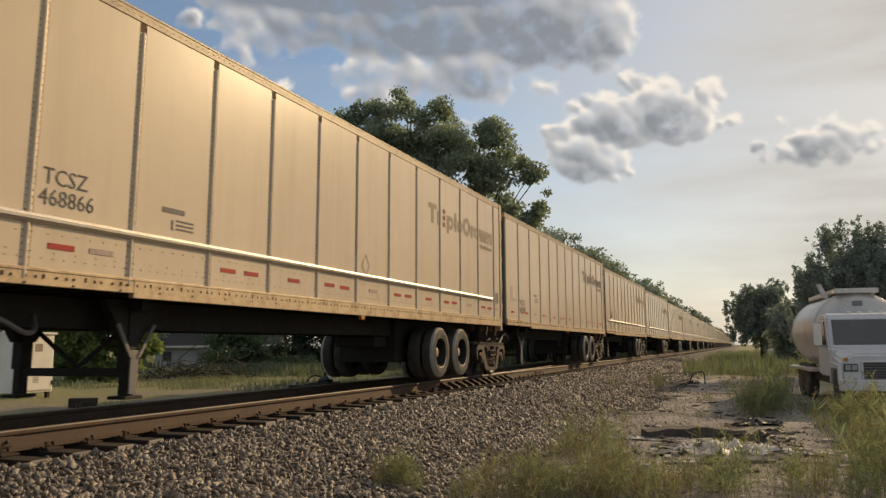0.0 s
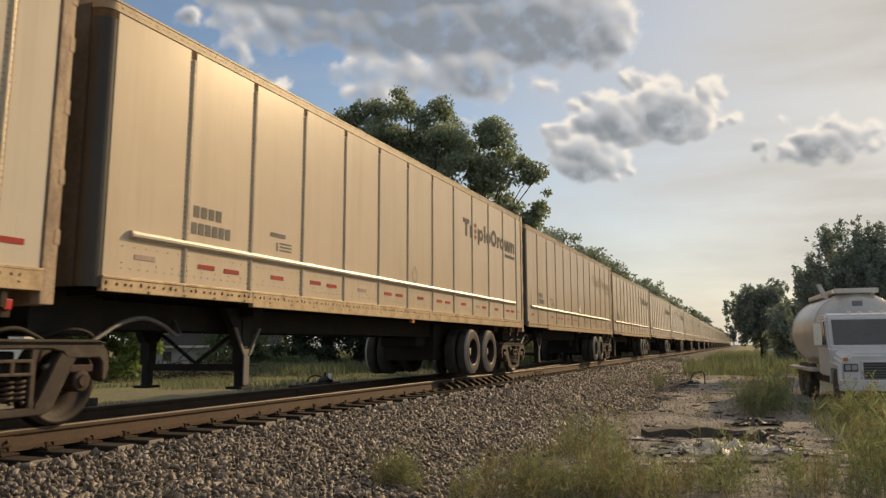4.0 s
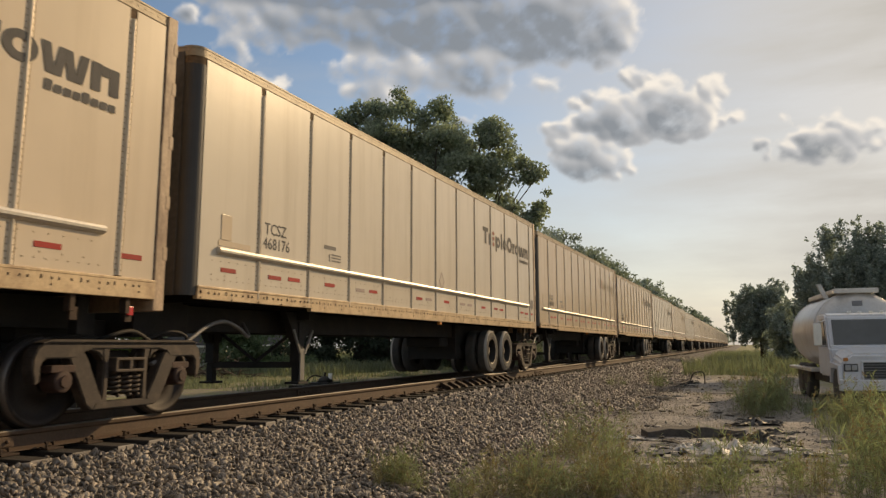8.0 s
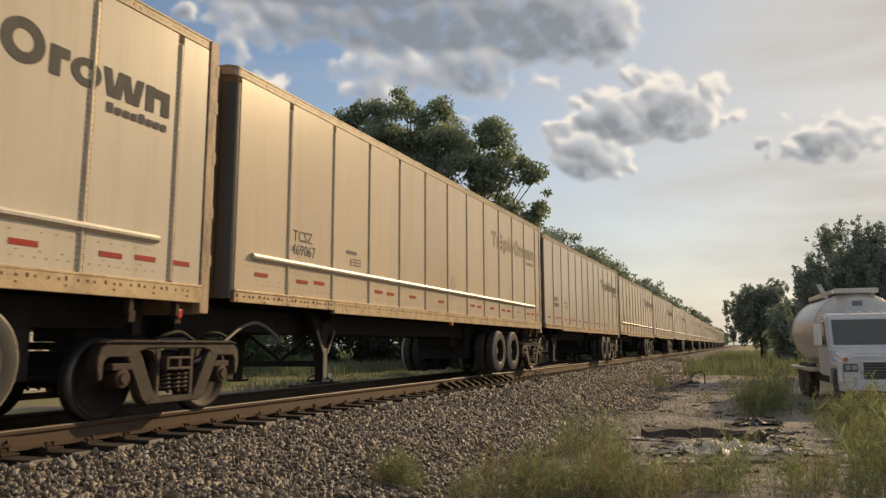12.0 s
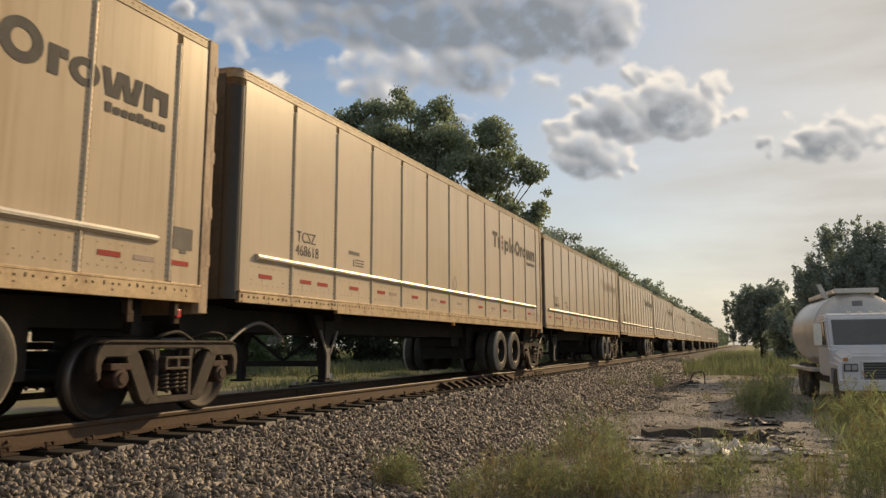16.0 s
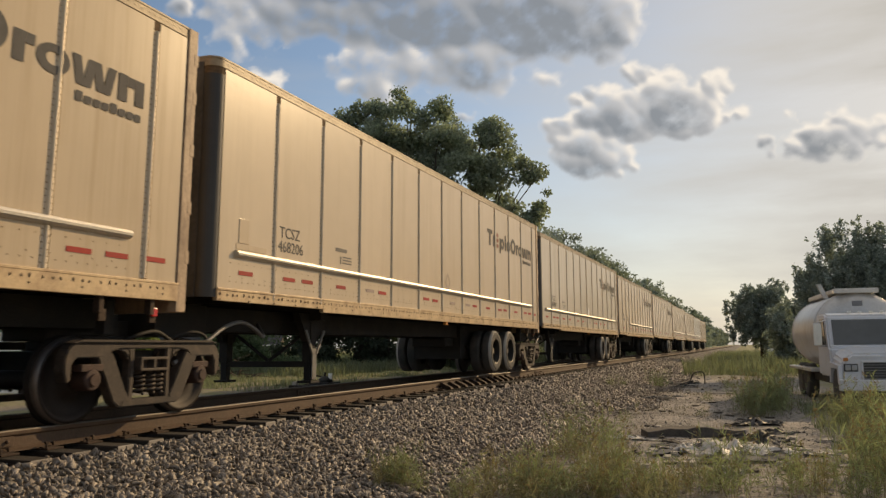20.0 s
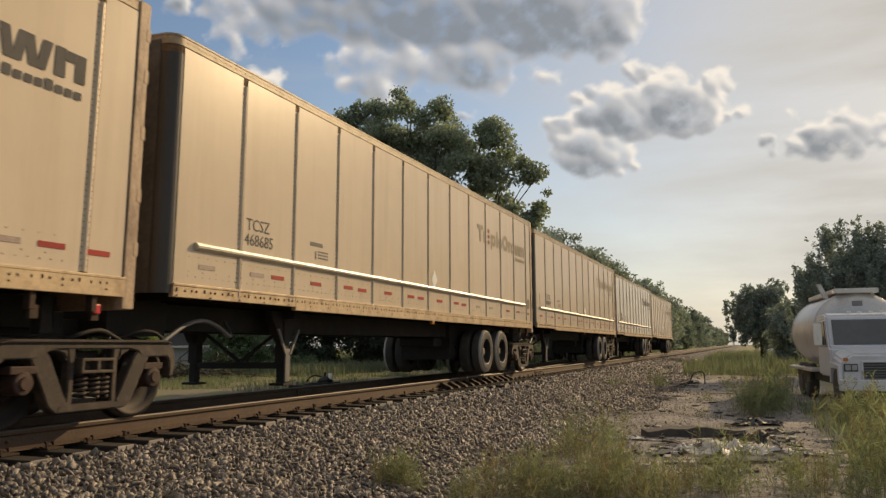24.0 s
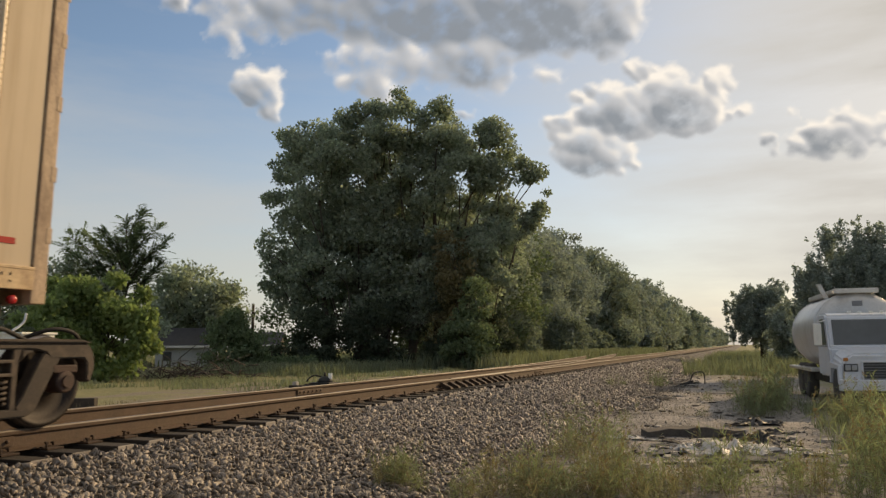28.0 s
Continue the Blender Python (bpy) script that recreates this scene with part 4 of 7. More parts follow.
def build_bogie():
    """A four-wheeled freight bogie; its two wheelsets turn."""
    b = tagged(new("rail_bogie"), "rusty cast-steel four-wheel bogie on the rails", "bogie", "bogies of the train")
    half = 0.82
    sets = []
    for y in (-half, half):
        axle = bmesh.new()
        lathe(axle, [(-1.06, 0.075), (-0.9, 0.08), (-0.8, 0.09), (0.8, 0.09), (0.9, 0.08), (1.06, 0.075)], 16)
        ws = part("wheelset", axle, M_WHEEL, b)
        ws.location = (0, y, 0.419)
        for s in (1, -1):
            w = bmesh.new()
            lathe(w, [(s * 0.70, 0.09), (s * 0.69, 0.36), (s * 0.682, 0.445), (s * 0.705, 0.445), (s * 0.72, 0.425), (s * 0.735, 0.421), (s * 0.825, 0.415), (s * 0.828, 0.375), (s * 0.79, 0.345), (s * 0.765, 0.25), (s * 0.80, 0.15), (s * 0.86, 0.13), (s * 0.86, 0.09)], 40)
            for f in w.faces:
                c = f.calc_center_median()
                if math.hypot(c.y, c.z) > 0.41 and abs(c.x) > 0.735:
                    f.material_index = 1
            part("wheel", as_mesh("wheel", w, M_WHEEL, M_TREAD), None, ws, "rusty rail wheel with bright tread")
        sets.append(ws)
    for s in (1, -1):
        f = bmesh.new()
        xa, xb = s * 0.93, s * 1.07
        prism(f, [(-1.13, 0.40), (-1.17, 0.52), (-1.165, 0.64), (-1.13, 0.72), (-1.06, 0.775), (-0.95, 0.80), (0.95, 0.80), (1.06, 0.775), (1.13, 0.72), (1.165, 0.64), (1.17, 0.52), (1.13, 0.40),
                  (1.08, 0.42), (1.075, 0.58), (1.03, 0.63), (0.64, 0.63), (0.58, 0.69), (0.46, 0.715), (-0.46, 0.715), (-0.58, 0.69), (-0.64, 0.63), (-1.03, 0.63), (-1.075, 0.58), (-1.08, 0.42)], xa, xb, "x")
        for e in (-1, 1):
            prism(f, [(e * 0.76, 0.64), (e * 0.57, 0.69), (e * 0.52, 0.62), (e * 0.36, 0.31), (e * 0.30, 0.22), (e * 0.34, 0.13), (e * 0.44, 0.13), (e * 0.52, 0.19)], xa + s * 0.01, xb - s * 0.004, "x")
            prism(f, [(e * 0.34, 0.73), (e * 0.24, 0.73), (e * 0.24, 0.14), (e * 0.33, 0.14), (e * 0.31, 0.30), (e * 0.31, 0.58)], xa + s * 0.02, xb - s * 0.012, "x")
            prism(f, [(e * 0.52, 0.72), (e * 0.33, 0.72), (e * 0.33, 0.60), (e * 0.38, 0.67)], xa + s * 0.012, xb - s * 0.008, "x")
        prism(f, [(-0.44, 0.13), (0.44, 0.13), (0.40, 0.205), (-0.40, 0.205)], xa, xb, "x")
        prism(f, [(-1.10, 0.772), (1.10, 0.772), (0.98, 0.806), (-0.98, 0.806)], xa + s * 0.02, xb + s * 0.03, "x")
        bmesh.ops.bevel(f, geom=[e for e in f.edges if e.calc_length() > 0.05], offset=0.012, segments=2, affect="EDGES")
        part("side_frame", f, M_CAST, b, "dusty cast-steel side frame")
        bol = bmesh.new()
        for y0, y1, z0, z1 in ((-0.21, 0.21, 0.60, 0.63), (-0.21, 0.21, 0.485, 0.515), (-0.215, -0.18, 0.49, 0.625), (-0.02, 0.02, 0.49, 0.625), (0.18, 0.215, 0.49, 0.625)):
            box(bol, min(s * 0.9, s * 1.12), max(s * 0.9, s * 1.12), y0, y1, z0, z1, 0.008)
        box(bol, min(s * 0.9, s * 1.03), max(s * 0.9, s * 1.03), -0.19, 0.19, 0.49, 0.62)
        part("bolster_end", bol, M_CAST, b)
        for dy in (-0.12, 0.04, 0.16):
            sp = bmesh.new()
            tube(sp, [(s * 1.01 + 0.055 * math.cos(a), dy + 0.055 * math.sin(a), 0.25 + 0.23 * a / 31.4) for a in [i * 0.45 for i in range(70)]], 0.016, 6)
            part("coil_spring", sp, M_CAST, b)
        for e in (-1, 1):
            bx = bmesh.new()
            lathe(bx, [(s * 0.90, 0.105), (s * 1.07, 0.105), (s * 1.085, 0.095), (s * 1.09, 0.06), (s * 1.11, 0.055)], 20, "x", (0, e * half, 0.419), smooth=False)
            box(bx, s * 1.0 - 0.07, s * 1.0 + 0.07, e * half - 0.14, e * half + 0.14, 0.50, 0.57, 0.01)
            part("axle_box", bx, M_CASTRED, b)
    c = bmesh.new()
    box(c, -0.92, 0.92, -0.19, 0.19, 0.46, 0.70, 0.02)
    box(c, -0.35, 0.35, -0.35, 0.35, 0.70, 0.86, 0.03)
    part("bolster", c, M_STEELDK, b)
    br = bmesh.new()
    for e in (-1, 1):
        box(br, -0.85, 0.85, e * 0.34 - 0.04, e * 0.34 + 0.04, 0.30, 0.40, 0.01)
    tube(br, arc([(0.9, -0.3, 0.78), (1.0, -0.15, 0.86), (1.0, 0.1, 0.9), (0.95, 0.35, 0.84), (0.9, 0.7, 0.70)]), 0.022)
    tube(br, arc([(0.8, 0.5, 0.8), (0.95, 0.75, 0.9), (0.98, 1.0, 0.85), (0.9, 1.15, 0.66)]), 0.02)
    part("brake_rigging", br, M_STEELDK, b)
    return b, sets


# number, rub rail, white placard, tone; one entry for each trailer, front to rear
CARS = {0: ("468866", "long", 0), 1: ("467347", "", 0), 2: ("468747", "long", 0), 3: ("468993", "long", 0), 6: ("468200", "long", 1), 7: ("468591", "long", 1), 8: ("468176", "long", 0), 9: ("468187", "long", 0),
        10: ("468279", "long", 1), 11: ("468555", "short", 0), 12: ("469067", "long", 0), 15: ("468035", "long", 0), 16: ("468618", "long", 0), 17: ("468643", "long", 0), 18: ("468521", "long", 0),
        19: ("468325", "long", 0), 20: ("468206", "long", 0), 21: ("468369", "long", 1), 22: ("", "short", 1), 24: ("468685", "long", 1), 25: ("468459", "long", 1), 26: ("467237", "long", 1), 27: ("467654", "", 1)}


def build_train():
    g = trailer_meshes()
    r = random.Random(21)
    trailers, bogies = [], []
    words = {"long": "with a long aluminium rub rail", "short": "with a shortened rub rail", "": "with plain sides and no rub rail"}
    for k in range(-1, 28):
        num, rub, plc = CARS.get(k, ("", r.choice(["long", "long", "long", "long", ""]), r.random() < 0.35))
        t = build_trailer(g, num, rub, plc, "cream-white ribbed box trailer " + words[rub], r, decal=k in (0, 8, 14, 15, 17, 24), patch=r.random() < 0.6,
                          paint=M_PANEL_WHITE if k == 26 else M_PANEL_PALE if k in (3, 8, 11, 13, 21) else M_PANEL_TAN if k in (5, 9, 10, 15, 19, 27) else None, last=k == 27, faded=k in (0, 2, 3, 5, 9, 12, 17, 24, 25, 27))
        trailers.append((k, t))
    first, sets = build_bogie()
    bogies.append((-2, first, sets))
    for k in range(-1, 28):
        c = copy_thing(first, Matrix.Identity(4))
        bogies.append((k, c, [o for o in c.children if o.name.startswith("wheelset")]))
    return trailers, bogies


trailers, bogies = build_train()


# ---------------------------------------------------------------- clouds
def cloud_material():
    m = bpy.data.materials.new("cloud_vapour")
    m.use_nodes = True
    n, l = m.node_tree.nodes, m.node_tree.links
    n.remove(n["Principled BSDF"])
    at = n.new("ShaderNodeAttribute")
    at.attribute_name = "vapour_shade"
    sep = n.new("ShaderNodeSeparateColor")
    l.new(at.outputs["Color"], sep.inputs[0])
    tc = n.new("ShaderNodeTexCoord")
    fine = n.new("ShaderNodeTexNoise")
    fine.inputs["Scale"].default_value, fine.inputs["Detail"].default_value, fine.inputs["Roughness"].default_value = 0.03, 8, 0.62
    l.new(tc.outputs["Object"], fine.inputs["Vector"])
    ad = n.new("ShaderNodeMath")
    ad.operation = "MULTIPLY_ADD"
    l.new(fine.outputs["Fac"], ad.inputs[0])
    ad.inputs[1].default_value = 0.36
    l.new(sep.outputs[0], ad.inputs[2])
    al = n.new("ShaderNodeMapRange")
    al.interpolation_type = "SMOOTHSTEP"
    al.inputs["From Min"].default_value, al.inputs["From Max"].default_value = -0.20, 1.10
    al.inputs["To Max"].default_value = 0.92
    l.new(ad.outputs[0], al.inputs["Value"])
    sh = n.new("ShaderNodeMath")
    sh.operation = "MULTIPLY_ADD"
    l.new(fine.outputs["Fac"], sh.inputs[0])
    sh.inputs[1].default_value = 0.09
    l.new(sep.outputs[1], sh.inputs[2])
    # glow colours: painted sunlit rim, grey-blue body, shaded core
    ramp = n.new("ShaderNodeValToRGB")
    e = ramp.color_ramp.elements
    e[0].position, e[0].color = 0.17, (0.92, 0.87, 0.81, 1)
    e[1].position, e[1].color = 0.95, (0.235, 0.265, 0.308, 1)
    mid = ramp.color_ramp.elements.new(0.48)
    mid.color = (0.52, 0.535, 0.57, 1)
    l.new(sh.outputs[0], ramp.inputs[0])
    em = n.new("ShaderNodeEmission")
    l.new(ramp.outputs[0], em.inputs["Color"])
    tr = n.new("ShaderNodeBsdfTransparent")
    mx = n.new("ShaderNodeMixShader")
    l.new(al.outputs[0], mx.inputs[0])
    l.new(tr.outputs[0], mx.inputs[1])
    l.new(em.outputs[0], mx.inputs[2])
    l.new(mx.outputs[0], n["Material Output"].inputs["Surface"])
    return m


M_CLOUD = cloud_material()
CLOUDS = []


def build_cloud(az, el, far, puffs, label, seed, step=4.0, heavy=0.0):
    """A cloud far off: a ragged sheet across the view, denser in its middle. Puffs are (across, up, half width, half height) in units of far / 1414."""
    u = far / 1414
    p = np.array(puffs, float)
    r = np.random.RandomState(int(seed * 10))
    x0, x1 = (p[:, 0] - 1.7 * p[:, 2]).min() - 20, (p[:, 0] + 1.7 * p[:, 2]).max() + 20
    y0, y1 = (p[:, 1] - 1.7 * p[:, 3]).min() - 20, (p[:, 1] + 1.7 * p[:, 3]).max() + 20
    xs, ys = np.arange(x0, x1, step), np.arange(y0, y1, step)
    gx, gy = np.meshgrid(xs, ys)
    # heaps of round billows of several sizes: their joint bulge towards the viewer
    bulge = np.zeros_like(gx)
    for cx, cy, a, b in p:
        for _ in range(int(10 + 0.012 * a * b)):
            q = r.normal(size=2)
            q *= r.uniform(0, 1) ** 0.6 / np.linalg.norm(q)
            rad = min(a, b) * r.uniform(0.22, 0.62)
            px, py = cx + q[0] * a * 0.95, cy + q[1] * b * 0.95
            d2 = ((gx - px) / 1.15) ** 2 + (gy - py) ** 2
            low = 0.8 * min(a, b) * (1 - q @ q) - 0.1 * rad
            bulge = np.maximum(bulge, np.where(d2 < rad * rad, low + np.sqrt(np.maximum(rad * rad - d2, 0)), 0))
    wisp = np.array([[noise.fractal(Vector((x / 34 + seed, y / 26, seed)), 0.9, 2.0, 6) for x in xs] for y in ys])

    def soft(f, n):
        for _ in range(n):
            f = (f + np.roll(f, 1, 0) + np.roll(f, -1, 0) + np.roll(f, 1, 1) + np.roll(f, -1, 1)) / 5
        return f
    top = np.percentile(bulge[bulge > 0], 97)
    h = soft(bulge, 2)
    d = soft(np.clip(bulge / 9.0, 0, 1), 5) - 0.42 + 0.55 * wisp * (soft(np.clip(bulge, 0, 1), 6) > 0.02) + 0.12 * soft(np.clip(bulge / top, 0, 1), 12)
    # light from the right and above, dimming towards the middle, baked into the colour
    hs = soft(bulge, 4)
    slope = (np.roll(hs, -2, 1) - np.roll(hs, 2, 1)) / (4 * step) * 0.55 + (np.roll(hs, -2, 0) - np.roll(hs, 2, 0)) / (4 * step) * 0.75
    baked_shade = np.clip(0.16 + heavy * soft(np.clip(bulge / top, 0, 1), 30) + 0.62 * np.clip(soft(bulge, 8) / top, 0, 1.1) + 0.36 * np.tanh(1.4 * slope) + 0.03 * wisp, 0, 1)
    nx = len(xs)
    keep = d > -0.41
    quad = keep[:-1, :-1] | keep[1:, :-1] | keep[:-1, 1:] | keep[1:, 1:]
    iy, ix = np.nonzero(quad)
    i = iy * nx + ix
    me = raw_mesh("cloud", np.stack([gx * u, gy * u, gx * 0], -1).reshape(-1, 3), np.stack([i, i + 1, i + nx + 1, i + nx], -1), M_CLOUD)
    col = me.color_attributes.new("vapour_shade", "FLOAT_COLOR", "POINT")
    col.data.foreach_set("color", np.stack([d, baked_shade, d * 0, d * 0 + 1], -1).astype(np.float32).ravel())
    bm = bmesh.new()
    bm.from_mesh(me)
    bmesh.ops.delete(bm, geom=[v for v in bm.verts if not v.link_faces], context="VERTS")
    bm.to_mesh(me)
    bm.free()
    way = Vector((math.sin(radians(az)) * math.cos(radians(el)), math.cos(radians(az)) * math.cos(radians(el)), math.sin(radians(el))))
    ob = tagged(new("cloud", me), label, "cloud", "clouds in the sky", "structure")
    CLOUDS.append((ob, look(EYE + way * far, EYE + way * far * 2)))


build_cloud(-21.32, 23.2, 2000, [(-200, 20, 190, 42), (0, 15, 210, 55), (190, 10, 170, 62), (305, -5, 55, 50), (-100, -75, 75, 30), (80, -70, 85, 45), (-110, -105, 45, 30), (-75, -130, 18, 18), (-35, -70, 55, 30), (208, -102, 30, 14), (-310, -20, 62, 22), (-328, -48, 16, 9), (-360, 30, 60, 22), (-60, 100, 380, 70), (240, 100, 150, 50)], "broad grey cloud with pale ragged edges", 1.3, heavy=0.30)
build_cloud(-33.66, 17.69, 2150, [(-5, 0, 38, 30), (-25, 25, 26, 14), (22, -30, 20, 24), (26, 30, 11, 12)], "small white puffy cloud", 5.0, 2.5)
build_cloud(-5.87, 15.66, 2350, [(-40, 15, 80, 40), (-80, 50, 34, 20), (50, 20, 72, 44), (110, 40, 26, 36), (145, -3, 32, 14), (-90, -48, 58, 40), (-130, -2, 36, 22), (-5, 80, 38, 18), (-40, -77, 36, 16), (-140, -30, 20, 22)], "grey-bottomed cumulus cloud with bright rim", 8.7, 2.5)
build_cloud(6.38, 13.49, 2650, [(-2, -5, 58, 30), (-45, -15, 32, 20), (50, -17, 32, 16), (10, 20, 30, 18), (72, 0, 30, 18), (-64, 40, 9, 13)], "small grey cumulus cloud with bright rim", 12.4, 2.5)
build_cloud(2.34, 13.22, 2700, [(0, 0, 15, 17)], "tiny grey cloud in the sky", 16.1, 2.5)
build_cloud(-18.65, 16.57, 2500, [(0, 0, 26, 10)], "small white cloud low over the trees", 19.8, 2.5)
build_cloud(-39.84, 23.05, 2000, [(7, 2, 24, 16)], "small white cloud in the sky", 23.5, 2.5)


# ---------------------------------------------------------------- trees
M_BARK = material("tree_bark", (0.075, 0.058, 0.043), 0.95, 0, 0.35, 3, 30, 0.6, 25)
# base lifted above real leaf colour, standing in for veiling lens glare
M_LEAF_DARK = leaf_material("dark_green_leaves", (0.27, 0.30, 0.245), through_amt=0.52)
M_LEAF_MID = leaf_material("mid_green_leaves", (0.150, 0.188, 0.108), through_amt=0.40)
M_LEAF_LIGHT = leaf_material("yellow_green_leaves", (0.21, 0.26, 0.11), through_amt=0.5)
M_LEAF_BROWN = leaf_material("browning_leaves", (0.185, 0.155, 0.085))
# darker leaf copy: the shade under the great tree is in its colour
M_LEAF_SHADE = leaf_material("shaded_undergrowth_leaves", (0.075, 0.09, 0.062))
# distance haze is put into these two leaf colours, paler than real foliage
M_LEAF_HAZE = leaf_material("hazed_green_leaves", (0.205, 0.232, 0.19), through_amt=0.38)
M_LEAF_FAR = leaf_material("hazed_grey_green_leaves", (0.265, 0.295, 0.27))


def leaf_quads(centres, size, r, droop=0.35, narrow=0.55):
    """Folded leaf blades, one at each centre, turned at random: six corners, two faces of four."""
    n = len(centres)
    d = r.normal(size=(n, 3))
    d[:, 2] -= droop
    d /= np.linalg.norm(d, axis=1)[:, None]
    e = np.cross(d, r.normal(size=(n, 3)))
    e /= np.linalg.norm(e, axis=1)[:, None] + 1e-9
    up = np.cross(d, e)
    s = (size * r.uniform(0.6, 1.35, n))[:, None]
    w = s * narrow / 2
    c = centres
    v = np.stack([c, c + d * s * 0.35 + e * w + up * w * 0.3, c + d * s * 0.75 + e * w * 0.8 + up * w * 0.3, c + d * s,
                  c + d * s * 0.75 - e * w * 0.8 + up * w * 0.3, c + d * s * 0.35 - e * w + up * w * 0.3], 1)
    f = np.array([[0, 1, 2, 3], [0, 3, 4, 5]])[None] + (np.arange(n) * 6)[:, None, None]
    return v.reshape(-1, 3), f.reshape(-1, 4)


def build_tree(name, label, base, lobes, across, leaves, size, mat, seed, trunk_r=0.25, tufts=26, tuft=0.16, limbs=True, category="tree", stems=1, hollow=0.55, narrow=0.6, shoot=1.0):
    """A tree from crown lobes (across, depth, height, three half sizes): trunk, limbs to leafy tufts, and leaves round each tuft."""
    r = np.random.RandomState(seed)
    ax = Vector((across[0], across[1], 0)).normalized()
    dp = Vector((-ax.y, ax.x, 0))
    vol = np.array([a * b * c for _, _, _, a, b, c in lobes]) ** 0.7
    vol /= vol.sum()
    centres, radii = [], []
    for (u, d, z, a, b, c), share in zip(lobes, vol):
        for _ in range(max(4 if stems == 1 else 10, int(tufts * share))):
            q = r.normal(size=3)
            q *= (r.uniform(hollow, 1.0)) / np.linalg.norm(q)
            centres.append(np.array((ax * (u + q[0] * a) + dp * (d + q[1] * b))[:]) + np.array((0, 0, z + q[2] * c)))
            radii.append(max(tuft * (a + b + c) / 3, 0.38 if stems > 1 else 0) * r.uniform(0.7, 1.4))
    centres, radii = np.array(centres), np.array(radii)
    centres[:, 2] = np.maximum(centres[:, 2], 0.25)
    thing = tagged(new(name), label, category)
    thing.location = base
    top = centres[:, 2].max()
    wood = bmesh.new()
    for s in range(stems):
        off = Vector((0, 0, 0)) if stems == 1 else (ax * ((s - (stems - 1) / 2) * trunk_r * 5) + dp * (r.uniform(-1, 1) * trunk_r * 2))
        lean = Vector((r.uniform(-0.5, 0.5), r.uniform(-0.5, 0.5), 0)) * (1 if stems == 1 else 2)
        tops = [off + lean * t + Vector((0, 0, -0.15 + t * top * (0.75 if stems == 1 else 0.62))) for t in (0, 0.15, 0.35, 0.6, 0.85, 1.0)]
        tube(wood, arc(tops, 3), trunk_r, 10, trunk_r * 0.2)
    if limbs:
        for j, c in enumerate(centres):
            if (j % 2 and len(centres) > 60) if stems == 1 else j % 5:
                continue
            h = max(0.12 * top, min(0.62 * top, c[2] * r.uniform(0.5, 0.8)))
            if stems > 1:
                h = max(0.3 * c[2], c[2] - r.uniform(2.2, 4.0))
            a = Vector((c[0] * (0.12 if stems == 1 else 0.78), c[1] * (0.12 if stems == 1 else 0.7), h))
            e = Vector(c)
            mid = a.lerp(e, 0.5) + Vector((r.uniform(-0.3, 0.3), r.uniform(-0.3, 0.3), 0.12 * (e - a).length)) * (1 if stems == 1 else 2)
            tube(wood, arc([a, mid, e], 3), trunk_r * (0.28 if stems == 1 else 0.13), 5, trunk_r * 0.05)
    part("trunk", wood, M_BARK, thing)
    per = r.multinomial(leaves, radii ** 2 / (radii ** 2).sum())
    idx = np.repeat(np.arange(len(centres)), per)
    q = r.normal(size=(leaves, 3))
    q *= (r.uniform(0.05, 1, leaves) ** 0.5 / np.linalg.norm(q, axis=1))[:, None]
    pos = centres[idx] + q * radii[idx][:, None] * np.array((1.25 / shoot, 1.25 / shoot, 0.85 * shoot))
    pos[:, 2] = np.maximum(pos[:, 2], 0.05)
    v, f = leaf_quads(pos, size, r, narrow=narrow)
    part("crown", raw_mesh("crown", v, f, mat), None, thing)
    return thing


VIEW = (0.937, 0.350)


